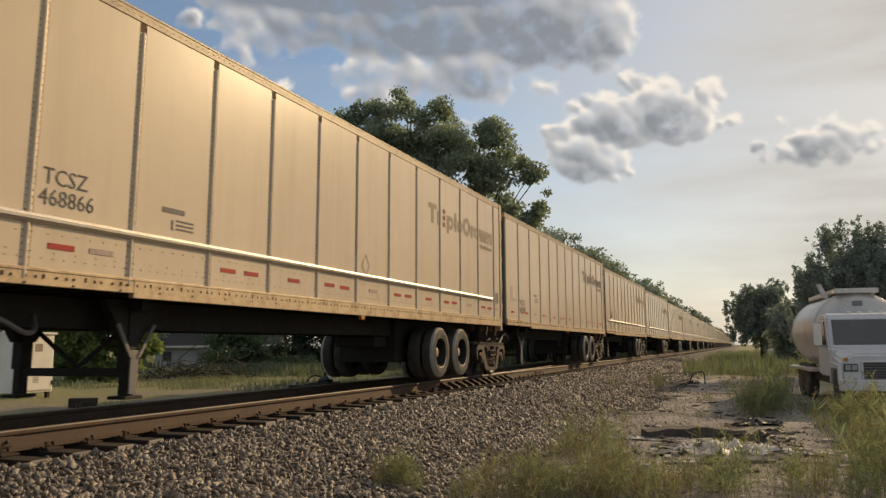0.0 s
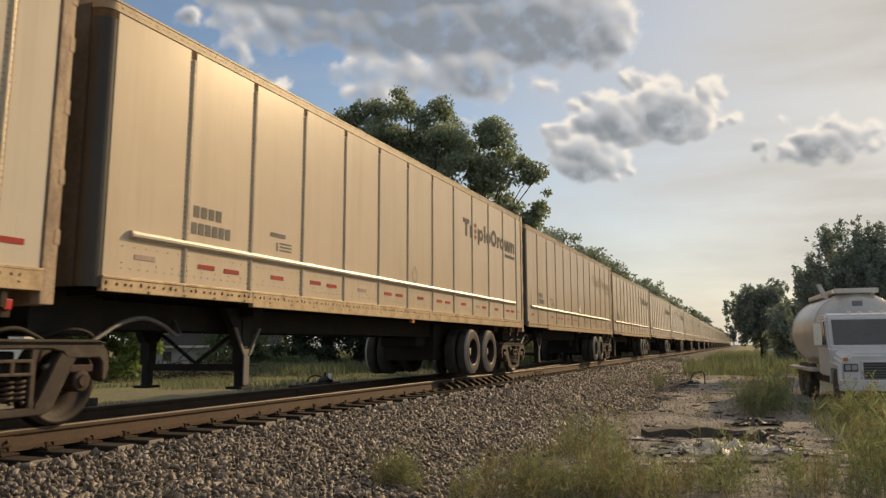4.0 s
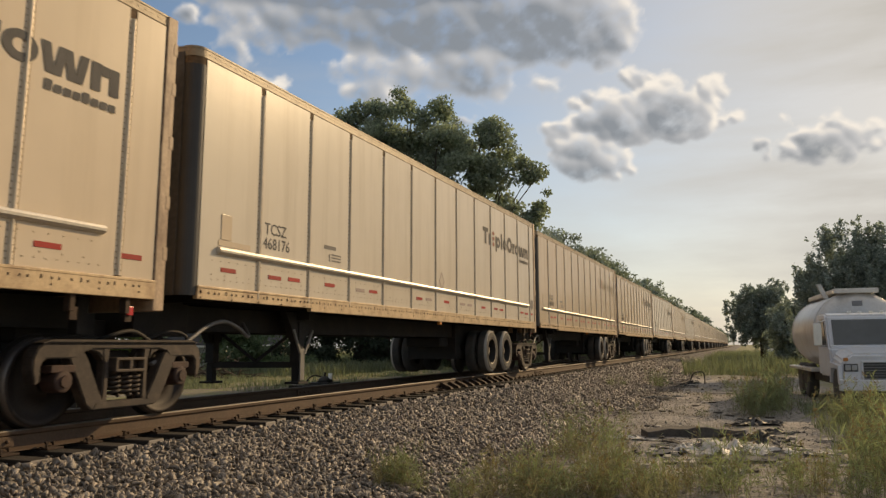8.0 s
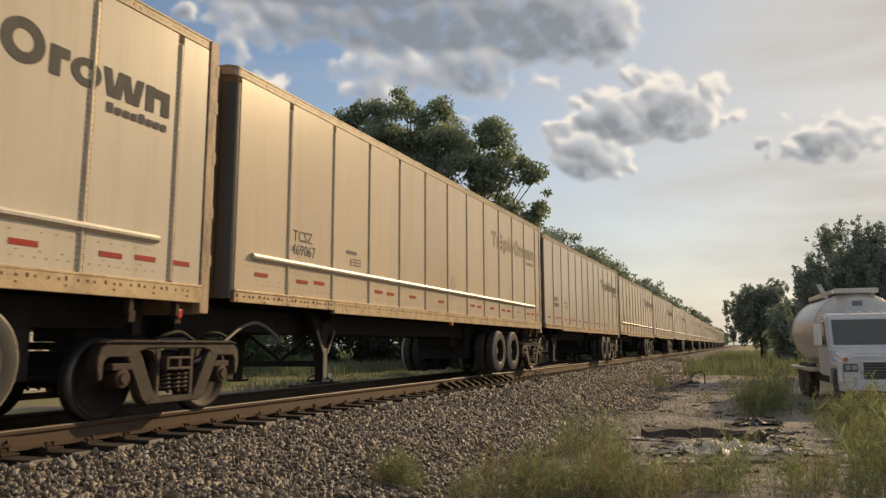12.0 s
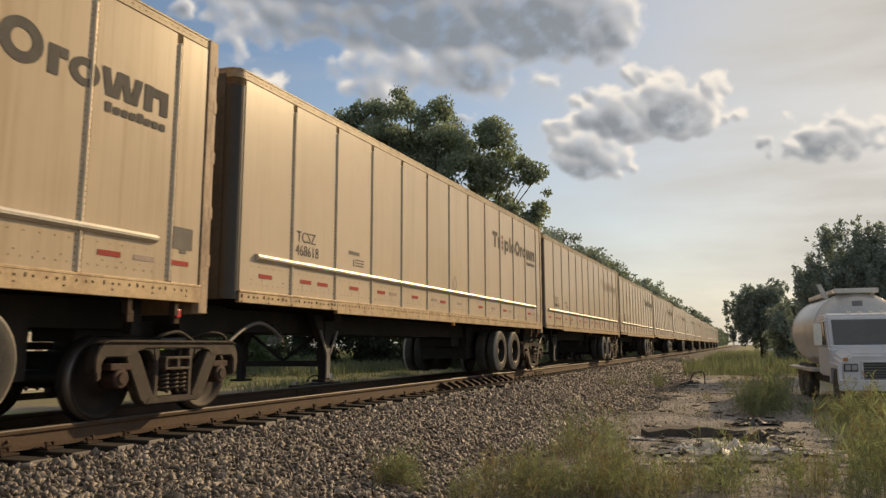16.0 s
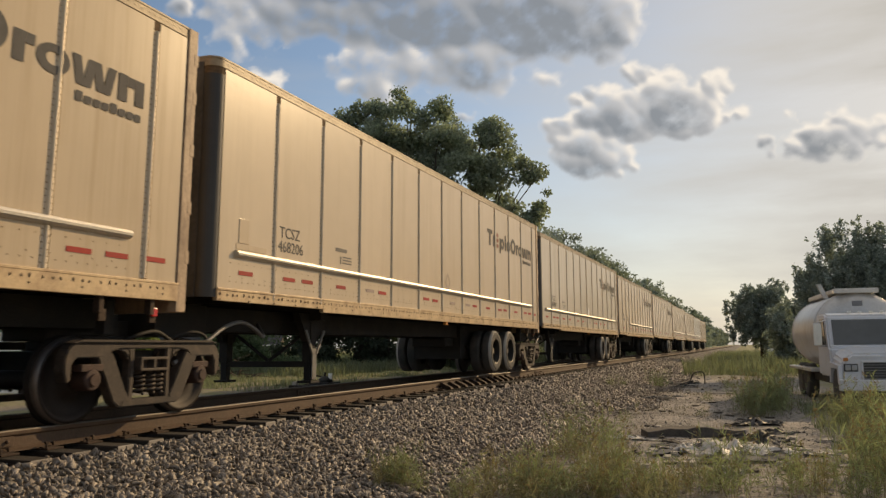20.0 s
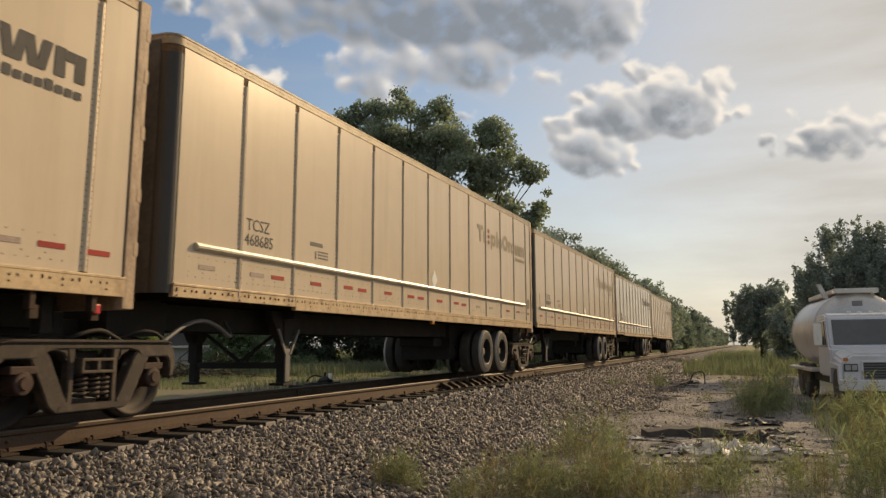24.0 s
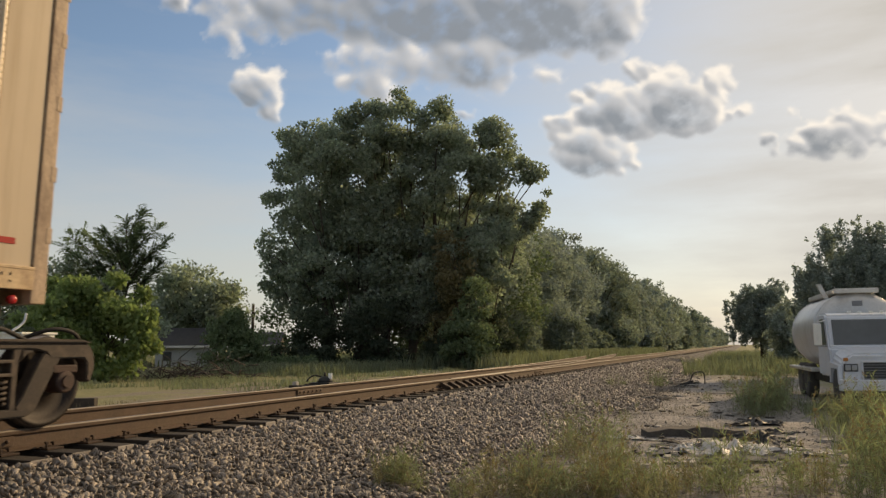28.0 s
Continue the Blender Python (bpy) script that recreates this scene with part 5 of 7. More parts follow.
def build_feathery_tree():
    """A slender open tree: limbs bear long fronds of paired leaflets."""
    r = np.random.RandomState(32)
    ax, dp = np.array((*VIEW, 0.0)), np.array((-VIEW[1], VIEW[0], 0.0))
    t = tagged(new("tree"), "open-crowned tree with feathery drooping branches", "tree")
    t.location = (-21.45, 31.2, -0.5)
    wood = bmesh.new()
    tube(wood, arc([(0, 0, -0.1), (0.1, 0.0, 2.0), (0.0, 0.1, 4.0), (0.25, 0.1, 6.2)], 4), 0.13, 8, 0.03)
    ends = [(0.5, 8.1), (-0.3, 7.7), (-2.4, 7.1), (-1.7, 6.4), (-3.1, 5.6), (-3.0, 6.9), (-3.4, 5.2), (1.7, 6.6), (1.9, 5.6), (1.2, 7.3), (1.5, 6.2), (1.3, 5.2), (-2.3, 5.0), (-0.9, 7.0), (0.8, 6.6), (-0.6, 5.4), (0.5, 5.4), (-1.4, 5.5), (0.2, 7.3), (0.9, 5.8), (-1.2, 6.8), (-0.2, 6.4), (-1.9, 5.7), (-0.7, 6.1), (0.6, 6.0), (-1.2, 4.8), (0.1, 4.9), (-2.7, 6.2), (0.9, 7.1)]
    centres, ways = [], []
    for u, z in ends:
        end = ax * u + dp * r.uniform(-1.3, 1.3) + np.array((0, 0, z))
        start = np.array((0.05, 0.05, max(2.6, z - 0.7 * abs(u) - 1.2)))
        mid = (start + end) / 2 + np.array((0, 0, 0.12 * np.linalg.norm(end - start)))
        line = arc([tuple(start), tuple(mid), tuple(end)], 4)
        tube(wood, line, 0.045, 5, 0.01)
        span = np.linalg.norm(end - start)
        for _ in range(int(12 + 13 * span)):
            k = r.uniform(0.15, 1.0)
            p = (1 - k) ** 2 * start + 2 * k * (1 - k) * mid + k * k * end
            d = (end - start) / span * 0.9 + r.normal(0, 0.55, 3) + np.array((0, 0, 0.15))
            d /= np.linalg.norm(d)
            long = r.uniform(0.45, 0.85)
            side = np.cross(d, np.array((0, 0, 1.0)) + r.normal(0, 0.3, 3))
            side /= np.linalg.norm(side)
            for q in np.linspace(0.15, 1.0, 9):
                c = p + d * long * q - np.array((0, 0, 0.22 * long * q * q))
                for e in (-1, 1):
                    centres.append(c)
                    ways.append(d * 0.55 + side * e * 0.8 - np.array((0, 0, 0.25)))
    c, d = np.array(centres), np.array(ways)
    d /= np.linalg.norm(d, axis=1)[:, None]
    e = np.cross(d, np.array((0, 0, 1.0)) + r.normal(0, 0.25, d.shape))
    e /= np.linalg.norm(e, axis=1)[:, None]
    s = r.uniform(0.14, 0.22, len(c))[:, None]
    v = np.stack([c, c + d * s * 0.45 + e * s * 0.19, c + d * s, c + d * s * 0.45 - e * s * 0.19], 1).reshape(-1, 3)
    f = np.arange(len(c) * 4).reshape(-1, 4)
    part("trunk", wood, M_BARK, t)
    part("crown", raw_mesh("crown", v, f, M_LEAF_MID), None, t)


# the great many-stemmed tree beside the track
build_tree("tree", "large dark-green deciduous tree with several stems", (-10.9, 40.6, -0.45),
           [(-4.2, 0, 10.2, 3.0, 3.2, 3.7), (0.0, 0.5, 11.6, 3.0, 3.4, 3.2), (3.5, 0, 11.0, 3.1, 3.2, 3.1), (-4.6, 0, 5.4, 2.6, 3.0, 3.4), (0.3, 0.5, 6.0, 4.4, 3.6, 4.6),
            (4.6, 0.2, 6.4, 2.8, 3.0, 3.6), (6.4, 0, 7.6, 1.2, 1.2, 1.3), (6.5, 0, 10.9, 1.2, 1.3, 1.3), (-6.7, 0, 4.9, 1.0, 1.5, 1.7), (-6.4, 0, 8.9, 1.0, 1.5, 1.2),
            (-4.4, 0, 12.9, 2.2, 2.4, 1.4), (4.2, 0, 13.0, 1.8, 2.0, 1.3), (-6.2, 0, 11.4, 1.0, 1.4, 1.5), (-6.9, 0, 6.9, 0.8, 1.2, 1.2), (-5.9, 0, 13.1, 0.9, 1.2, 0.9), (-2.5, 0, 14.3, 0.7, 0.9, 0.8),
            (-1.3, 0, 14.6, 0.5, 0.8, 0.7), (0.3, 0, 14.9, 0.6, 0.8, 0.8), (2.6, 0, 14.5, 0.7, 0.9, 0.7), (5.4, 0, 13.5, 0.8, 0.9, 0.7), (7.6, 0, 10.7, 0.6, 0.8, 0.5), (8.1, 0, 9.1, 0.7, 0.9, 1.2), (7.4, 0, 8.2, 0.6, 0.8, 0.8),
            (1.8, 0, 12.9, 1.8, 1.8, 1.3), (-1.8, 0, 12.7, 1.8, 1.8, 1.4), (5.5, 0, 9.4, 1.7, 1.7, 2.2), (5.6, 0, 12.0, 1.2, 1.3, 1.2), (-3.4, 0, 13.2, 1.4, 1.5, 1.0)],
           VIEW, 155000, 0.165, M_LEAF_DARK, 4, 0.30, 700, 0.175, stems=6, hollow=0.35, narrow=0.7)
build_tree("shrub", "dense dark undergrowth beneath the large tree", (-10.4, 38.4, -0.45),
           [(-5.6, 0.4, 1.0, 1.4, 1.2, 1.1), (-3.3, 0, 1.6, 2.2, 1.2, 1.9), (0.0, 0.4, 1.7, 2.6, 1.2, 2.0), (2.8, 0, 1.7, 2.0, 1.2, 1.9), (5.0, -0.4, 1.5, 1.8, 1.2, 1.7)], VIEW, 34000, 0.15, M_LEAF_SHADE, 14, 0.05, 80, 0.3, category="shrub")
build_tree("shrub", "tall shrub with browning and green leaves", (-6.9, 39.6, -0.45),
           [(0, 0, 2.4, 1.5, 1.3, 2.3), (-0.3, 0, 5.0, 1.2, 1.2, 1.6), (-0.6, 0.2, 6.6, 0.8, 0.8, 1.2)], VIEW, 12000, 0.15, M_LEAF_BROWN, 15, 0.09, 60, 0.32, category="shrub")
build_tree("shrub", "bright green bush at the foot of the trees", (-5.9, 38.0, -0.45),
           [(0, 0, 1.7, 1.5, 1.2, 1.6), (0.4, 0.4, 3.6, 1.0, 1.0, 1.2)], VIEW, 9000, 0.14, M_LEAF_MID, 16, 0.06, 50, 0.32, category="shrub")
# the wood along the left of the track
r_wood = random.Random(8)
y_tree, k_tree = 44.0, 0
while y_tree < 900:
    f = min(1.0, (y_tree - 40) / 160)
    h = r_wood.uniform(10.5, 13.0) if y_tree < 70 else r_wood.uniform(11.5, 14.5)
    w = r_wood.uniform(0.32, 0.42) * h
    x = -11.3 + r_wood.uniform(-2.0, 0.8) - (1.5 if y_tree < 52 else 0)
    lobes = [(0, 0, h * 0.62, w, w, h * 0.36), (r_wood.uniform(-0.5, 0.5) * w, 0, h * 0.86, w * 0.5, w * 0.5, h * 0.14), (r_wood.uniform(-0.7, 0.7) * w, -w * 0.3, h * 0.33, w * 0.85, w * 0.8, h * 0.28),
             (r_wood.uniform(-1, 1) * w * 0.8, 0, h * 0.72, w * 0.5, w * 0.6, h * 0.16)]
    n = int(16000 - 12500 * f) if y_tree < 300 else 2200
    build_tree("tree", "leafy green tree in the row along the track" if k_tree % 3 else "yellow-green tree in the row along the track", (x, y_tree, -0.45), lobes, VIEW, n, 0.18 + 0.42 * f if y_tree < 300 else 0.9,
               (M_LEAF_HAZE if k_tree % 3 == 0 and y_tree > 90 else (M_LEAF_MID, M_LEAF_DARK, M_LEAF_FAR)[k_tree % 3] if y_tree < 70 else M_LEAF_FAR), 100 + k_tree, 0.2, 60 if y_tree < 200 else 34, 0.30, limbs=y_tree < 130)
    if y_tree < 260:
        hb = r_wood.uniform(2.2, 4.2)
        build_tree("shrub", "green shrub at the edge of the wood", (x + r_wood.uniform(2.6, 3.8), y_tree - 1.5, -0.45), [(0, 0, hb * 0.5, hb * 0.55, hb * 0.5, hb * 0.5)], VIEW,
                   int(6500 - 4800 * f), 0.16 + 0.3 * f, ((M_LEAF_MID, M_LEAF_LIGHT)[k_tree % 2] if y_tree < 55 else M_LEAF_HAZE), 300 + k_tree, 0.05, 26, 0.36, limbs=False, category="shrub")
    y_tree += (4.6 if y_tree < 80 else 7.0 if y_tree < 200 else 14 if y_tree < 400 else 40) * r_wood.uniform(0.85, 1.2)
    k_tree += 1

# garden trees on the left
build_tree("shrub", "broad light-green bush beside the track", (-13.6, 22.0, -0.45), [(0.3, 0, 1.4, 1.6, 1.4, 1.4), (-1.4, 0, 1.9, 1.6, 1.4, 1.8), (0.6, 0.2, 2.5, 1.1, 1.0, 1.2), (-0.6, 0, 3.2, 1.2, 1.0, 0.8)],
           VIEW, 20000, 0.17, M_LEAF_LIGHT, 31, 0.07, 80, 0.28, category="shrub")
build_feathery_tree()
build_tree("tree", "dark rounded tree behind a low shed", (-26.0, 43.6, -0.5), [(-0.6, 0, 4.0, 2.7, 2.6, 2.6), (0.9, 0, 3.2, 1.6, 2, 2.3), (-2.4, 0, 3.4, 2.2, 2, 2.4)], VIEW, 15000, 0.22, M_LEAF_DARK, 33, 0.2, 90, 0.3)
build_tree("tree", "dark tree at the edge of the gardens", (-24.0, 30.0, -0.5), [(0, 0, 2.6, 2.6, 2.2, 2.6), (-3.0, 0, 2.8, 2.4, 2.2, 2.4), (-6.5, 0, 3.2, 3.4, 2.2, 3.0), (2.4, 0, 2.6, 2.0, 1.8, 2.2), (4.1, 0, 2.4, 1.4, 1.4, 2.1)], VIEW, 24000, 0.2, M_LEAF_DARK, 34, 0.16, 90, 0.3)
build_tree("shrub", "olive-green bush beside the low shed", (-15.6, 32.0, -0.5), [(0, 0, 1.3, 1.4, 1.2, 1.3), (-0.2, 0, 2.1, 0.9, 0.9, 0.9), (0.7, 0, 0.8, 0.9, 0.9, 0.8)], VIEW, 8000, 0.14, M_LEAF_MID, 35, 0.06, 40, 0.34, category="shrub")
build_tree("shrub", "low grey-green bush on the verge", (-13.4, 34.0, -0.5), [(0, 0, 0.4, 1.1, 0.9, 0.4)], VIEW, 4000, 0.13, M_LEAF_MID, 36, 0.05, 30, 0.34, category="shrub")
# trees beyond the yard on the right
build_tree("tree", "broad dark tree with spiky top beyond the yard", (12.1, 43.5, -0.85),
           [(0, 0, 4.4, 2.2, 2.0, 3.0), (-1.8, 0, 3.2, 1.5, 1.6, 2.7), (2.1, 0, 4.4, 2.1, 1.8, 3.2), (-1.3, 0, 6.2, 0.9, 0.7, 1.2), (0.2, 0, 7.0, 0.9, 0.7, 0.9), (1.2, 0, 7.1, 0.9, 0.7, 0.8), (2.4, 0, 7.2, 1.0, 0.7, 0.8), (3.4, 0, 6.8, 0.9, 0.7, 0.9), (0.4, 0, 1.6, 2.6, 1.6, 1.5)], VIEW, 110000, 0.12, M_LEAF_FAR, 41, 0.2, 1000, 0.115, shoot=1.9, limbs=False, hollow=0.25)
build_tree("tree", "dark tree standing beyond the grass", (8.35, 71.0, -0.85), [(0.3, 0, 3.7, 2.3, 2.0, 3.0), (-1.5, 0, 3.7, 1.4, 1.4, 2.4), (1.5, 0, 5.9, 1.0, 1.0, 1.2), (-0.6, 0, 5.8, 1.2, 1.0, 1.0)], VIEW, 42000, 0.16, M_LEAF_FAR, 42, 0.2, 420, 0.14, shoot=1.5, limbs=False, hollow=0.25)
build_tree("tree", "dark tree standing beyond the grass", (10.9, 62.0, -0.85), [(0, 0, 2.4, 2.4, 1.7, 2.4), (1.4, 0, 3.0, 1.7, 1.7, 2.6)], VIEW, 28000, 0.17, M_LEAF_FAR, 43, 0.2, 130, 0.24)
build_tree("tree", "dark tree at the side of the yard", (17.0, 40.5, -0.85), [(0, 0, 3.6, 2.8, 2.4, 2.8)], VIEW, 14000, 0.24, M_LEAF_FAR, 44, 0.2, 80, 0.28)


# ---------------------------------------------------------------- things beside the track
M_CABINET = material("cabinet_white_paint", (0.78, 0.76, 0.70), 0.45, 0, 0.06, 2, 30, 0.05, 40, stain=(0.45, 0.36, 0.25), stain_amt=0.35, stain_scale=2, stain_stretch=(1, 1, 0.4))
M_GREYBOX = material("grey_metal_paint", (0.20, 0.20, 0.21), 0.5, 0.2, 0.1, 2, 30, 0.05)
M_SILVER = material("bare_metal", (0.62, 0.60, 0.57), 0.35, 0.8, 0.1, 4, 40, 0.05)
M_BLACK = material("black_iron", (0.022, 0.021, 0.020), 0.6, 0.3, 0.3, 5, 40, 0.2)
M_CONC = material("old_concrete", (0.38, 0.35, 0.31), 0.9, 0, 0.2, 4, 40, 0.3)
M_SHEDWALL = material("pale_shed_wall", (0.52, 0.53, 0.53), 0.7, 0, 0.1, 2, 20, 0.1)
M_SHINGLE = material("dark_roof", (0.045, 0.045, 0.048), 0.9, 0, 0.2, 3, 20, 0.3)
# glass base paled to stand in for the sky it reflects
M_GLASSDK = material("window_glass", (0.10, 0.105, 0.105), 0.12, 0, 0.1, 1, 5, 0)
M_TRUCK = material("truck_white_paint", (0.62, 0.63, 0.66), 0.35, 0, 0.05, 1.5, 20, 0.03, 20, stain=(0.33, 0.29, 0.24), stain_amt=0.3, stain_scale=1.5)
M_TANK = material("tank_pale_paint", (0.58, 0.56, 0.53), 0.35, 0.25, 0.08, 1.5, 20, 0.04, 20, stain=(0.30, 0.23, 0.15), stain_amt=0.4, stain_scale=1.6)
M_GRILLE = material("dark_grille", (0.05, 0.05, 0.05), 0.5, 0.3, 0.2, 8, 40, 0.1)
M_LENS = material("headlamp_glass", (0.35, 0.36, 0.38), 0.12, 0.2, 0.1, 5, 40, 0)
M_TARP = material("black_plastic_sheet", (0.030, 0.027, 0.024), 0.6, 0, 0.3, 3, 30, 0.2, 15)
M_PLASTIC = material("torn_white_plastic", (0.55, 0.52, 0.48), 0.65, 0, 0.25, 4, 30, 0.2, 15, stain=(0.17, 0.145, 0.12), stain_amt=0.6, stain_scale=4)
M_PLANK = material("weathered_dark_board", (0.085, 0.072, 0.06), 0.9, 0, 0.3, 4, 30, 0.4, 30)
M_TWIG = material("dead_brushwood", (0.075, 0.058, 0.046), 0.95, 0, 0.4, 4, 30, 0.3)


def gz(x, y):
    return float(ground_z(x, y))


def build_cabinet():
    """White signal cabinet whose door looks at the track."""
    x, y = -8.62, 14.42
    c = tagged(new("signal_cabinet"), "white metal signal cabinet with a latched door, on short legs", "cabinet")
    c.matrix_basis = pose(x, y, gz(x, y), 0, 0, 90)
    b = bmesh.new()
    box(b, -0.48, 0.48, 0.0, 1.5, 0.13, 1.48, 0.012)
    part("body", b, M_CABINET, c)
    b = bmesh.new()
    box(b, -0.52, 0.52, -0.05, 1.55, 1.48, 1.53, 0.01)
    part("roof", b, M_CABINET, c)
    b = bmesh.new()
    box(b, -0.44, 0.44, -0.028, -0.002, 0.18, 1.45, 0.008)
    d = part("door", b, M_CABINET, c)
    b = bmesh.new()
    box(b, -0.42, -0.36, -0.055, -0.03, 0.75, 0.87, 0.006)
    tube(b, [(-0.39, -0.06, 0.84), (-0.30, -0.075, 0.86)], 0.012)
    part("handle", b, M_BLACK, d, "black door handle")
    for zz in (0.34, 1.2):
        b = bmesh.new()
        box(b, 0.41, 0.465, -0.045, -0.0, zz - 0.05, zz + 0.05, 0.005)
        part("hinge", b, M_BLACK, d)
    b = bmesh.new()
    box(b, -0.10, 0.12, -0.032, -0.027, 1.08, 1.26)
    part("plate", b, M_FADED, d, "small faded plate")
    for k in range(4):
        b = bmesh.new()
        box(b, -0.12, 0.04, -0.034, -0.027, 0.36 + k * 0.035, 0.375 + k * 0.035)
        part("vent_slot", b, M_GREYBOX, d)
    for sx in (-0.42, 0.02, 0.42):
        b = bmesh.new()
        box(b, sx - 0.04, sx + 0.04, 0.05, 0.13, -0.06, 0.14)
        part("leg", b, M_SILVER if sx == 0.02 else M_BLACK, c)
    b = bmesh.new()
    tube(b, arc([(-0.45, 0.35, 1.50), (-0.42, 0.33, 1.58), (-0.30, 0.3, 1.66), (-0.18, 0.26, 1.80), (-0.15, 0.25, 1.98)]), 0.03, 10)
    part("conduit", b, M_SILVER, c, "bent silver conduit on the roof")


def build_switch_stand():
    x, y = -3.0, 18.1
    s = tagged(new("switch_stand"), "low black iron switch stand with a pale target", "switch stand")
    s.location = (x, y, -0.40)
    b = bmesh.new()
    box(b, -0.75, 0.75, -0.5, -0.3, 0.02, 0.19, 0.015)
    box(b, -0.75, 0.75, 0.25, 0.45, 0.02, 0.19, 0.015)
    part("headblock", b, M_TIE, s, "dark timber headblock")
    b = bmesh.new()
    box(b, -0.28, 0.28, -0.30, 0.30, 0.19, 0.25, 0.01)
    lathe(b, [(0.25, 0.20), (0.33, 0.16), (0.40, 0.08)], 16, "z")
    part("base", b, M_BLACK, s)
    b = bmesh.new()
    lathe(b, [(0.38, 0.03), (0.50, 0.028)], 10, "z")
    tube(b, arc([(0, 0, 0.36), (-0.22, -0.1, 0.42), (-0.36, -0.15, 0.36), (-0.42, -0.18, 0.27)]), 0.02)
    part("lever", b, M_BLACK, s)
    b = bmesh.new()
    box(b, 0.10, 0.20, -0.02, 0.02, 0.33, 0.47, 0.006)
    part("target", b, M_WHITEMARK, s, "pale target plate")
    b = bmesh.new()
    box(b, -0.92, -0.80, -0.05, 0.08, 0.02, 0.26, 0.01)
    part("lock_box", b, M_CONC, s, "pale lock box")


def build_shed(name, label, x, y, z, w, d, eave, ridge, turn, wall, roof):
    s = tagged(new(name), label, "shed")
    s.matrix_basis = pose(x, y, z, 0, 0, turn)
    b = bmesh.new()
    prism(b, [(-d / 2, 0), (d / 2, 0), (d / 2, eave), (0, ridge), (-d / 2, eave)], -w / 2, w / 2, "x")
    part("wall", b, wall, s)
    for e in (-1, 1):
        b = bmesh.new()
        prism(b, [(0, ridge + 0.02), (e * (d / 2 + 0.3), eave - 0.12), (e * (d / 2 + 0.3), eave - 0.04), (0, ridge + 0.11)], -w / 2 - 0.25, w / 2 + 0.25, "x")
        part("roof", b, roof, s)
    b = bmesh.new()
    box(b, -w * 0.36, -w * 0.2, -d / 2 - 0.03, -d / 2 + 0.02, eave * 0.35, eave * 0.72)
    part("window", b, M_GLASSDK, s)
    b = bmesh.new()
    box(b, -w / 2 - 0.25, w / 2 + 0.25, -d / 2 - 0.33, -d / 2 - 0.29, eave - 0.16, eave - 0.03)
    part("gutter", b, M_WHITEMARK, s, "white eaves board")


def build_brush_pile():
    r = random.Random(4)
    b = bmesh.new()
    for _ in range(170):
        a = Vector((r.gauss(0, 1.3), r.gauss(0, 0.6), abs(r.gauss(0, 0.25))))
        d = Vector((r.gauss(0, 1), r.gauss(0, 1), r.gauss(0.12, 0.35))).normalized() * r.uniform(0.4, 1.3)
        if (a + d).z < 0:
            d.z = abs(d.z)
        tube(b, [a, a + d * 0.5 + Vector((0, 0, 0.05)), a + d], r.uniform(0.01, 0.03), 5, 0.006)
    o = tagged(part("brush_pile", b, M_TWIG), "tangled pile of grey dead brushwood on the verge", "brush pile", kind="stuff")
    o.location = (-12.2, 24.6, gz(-12.2, 24.6) - 0.02)
    o.rotation_euler.z = radians(20)


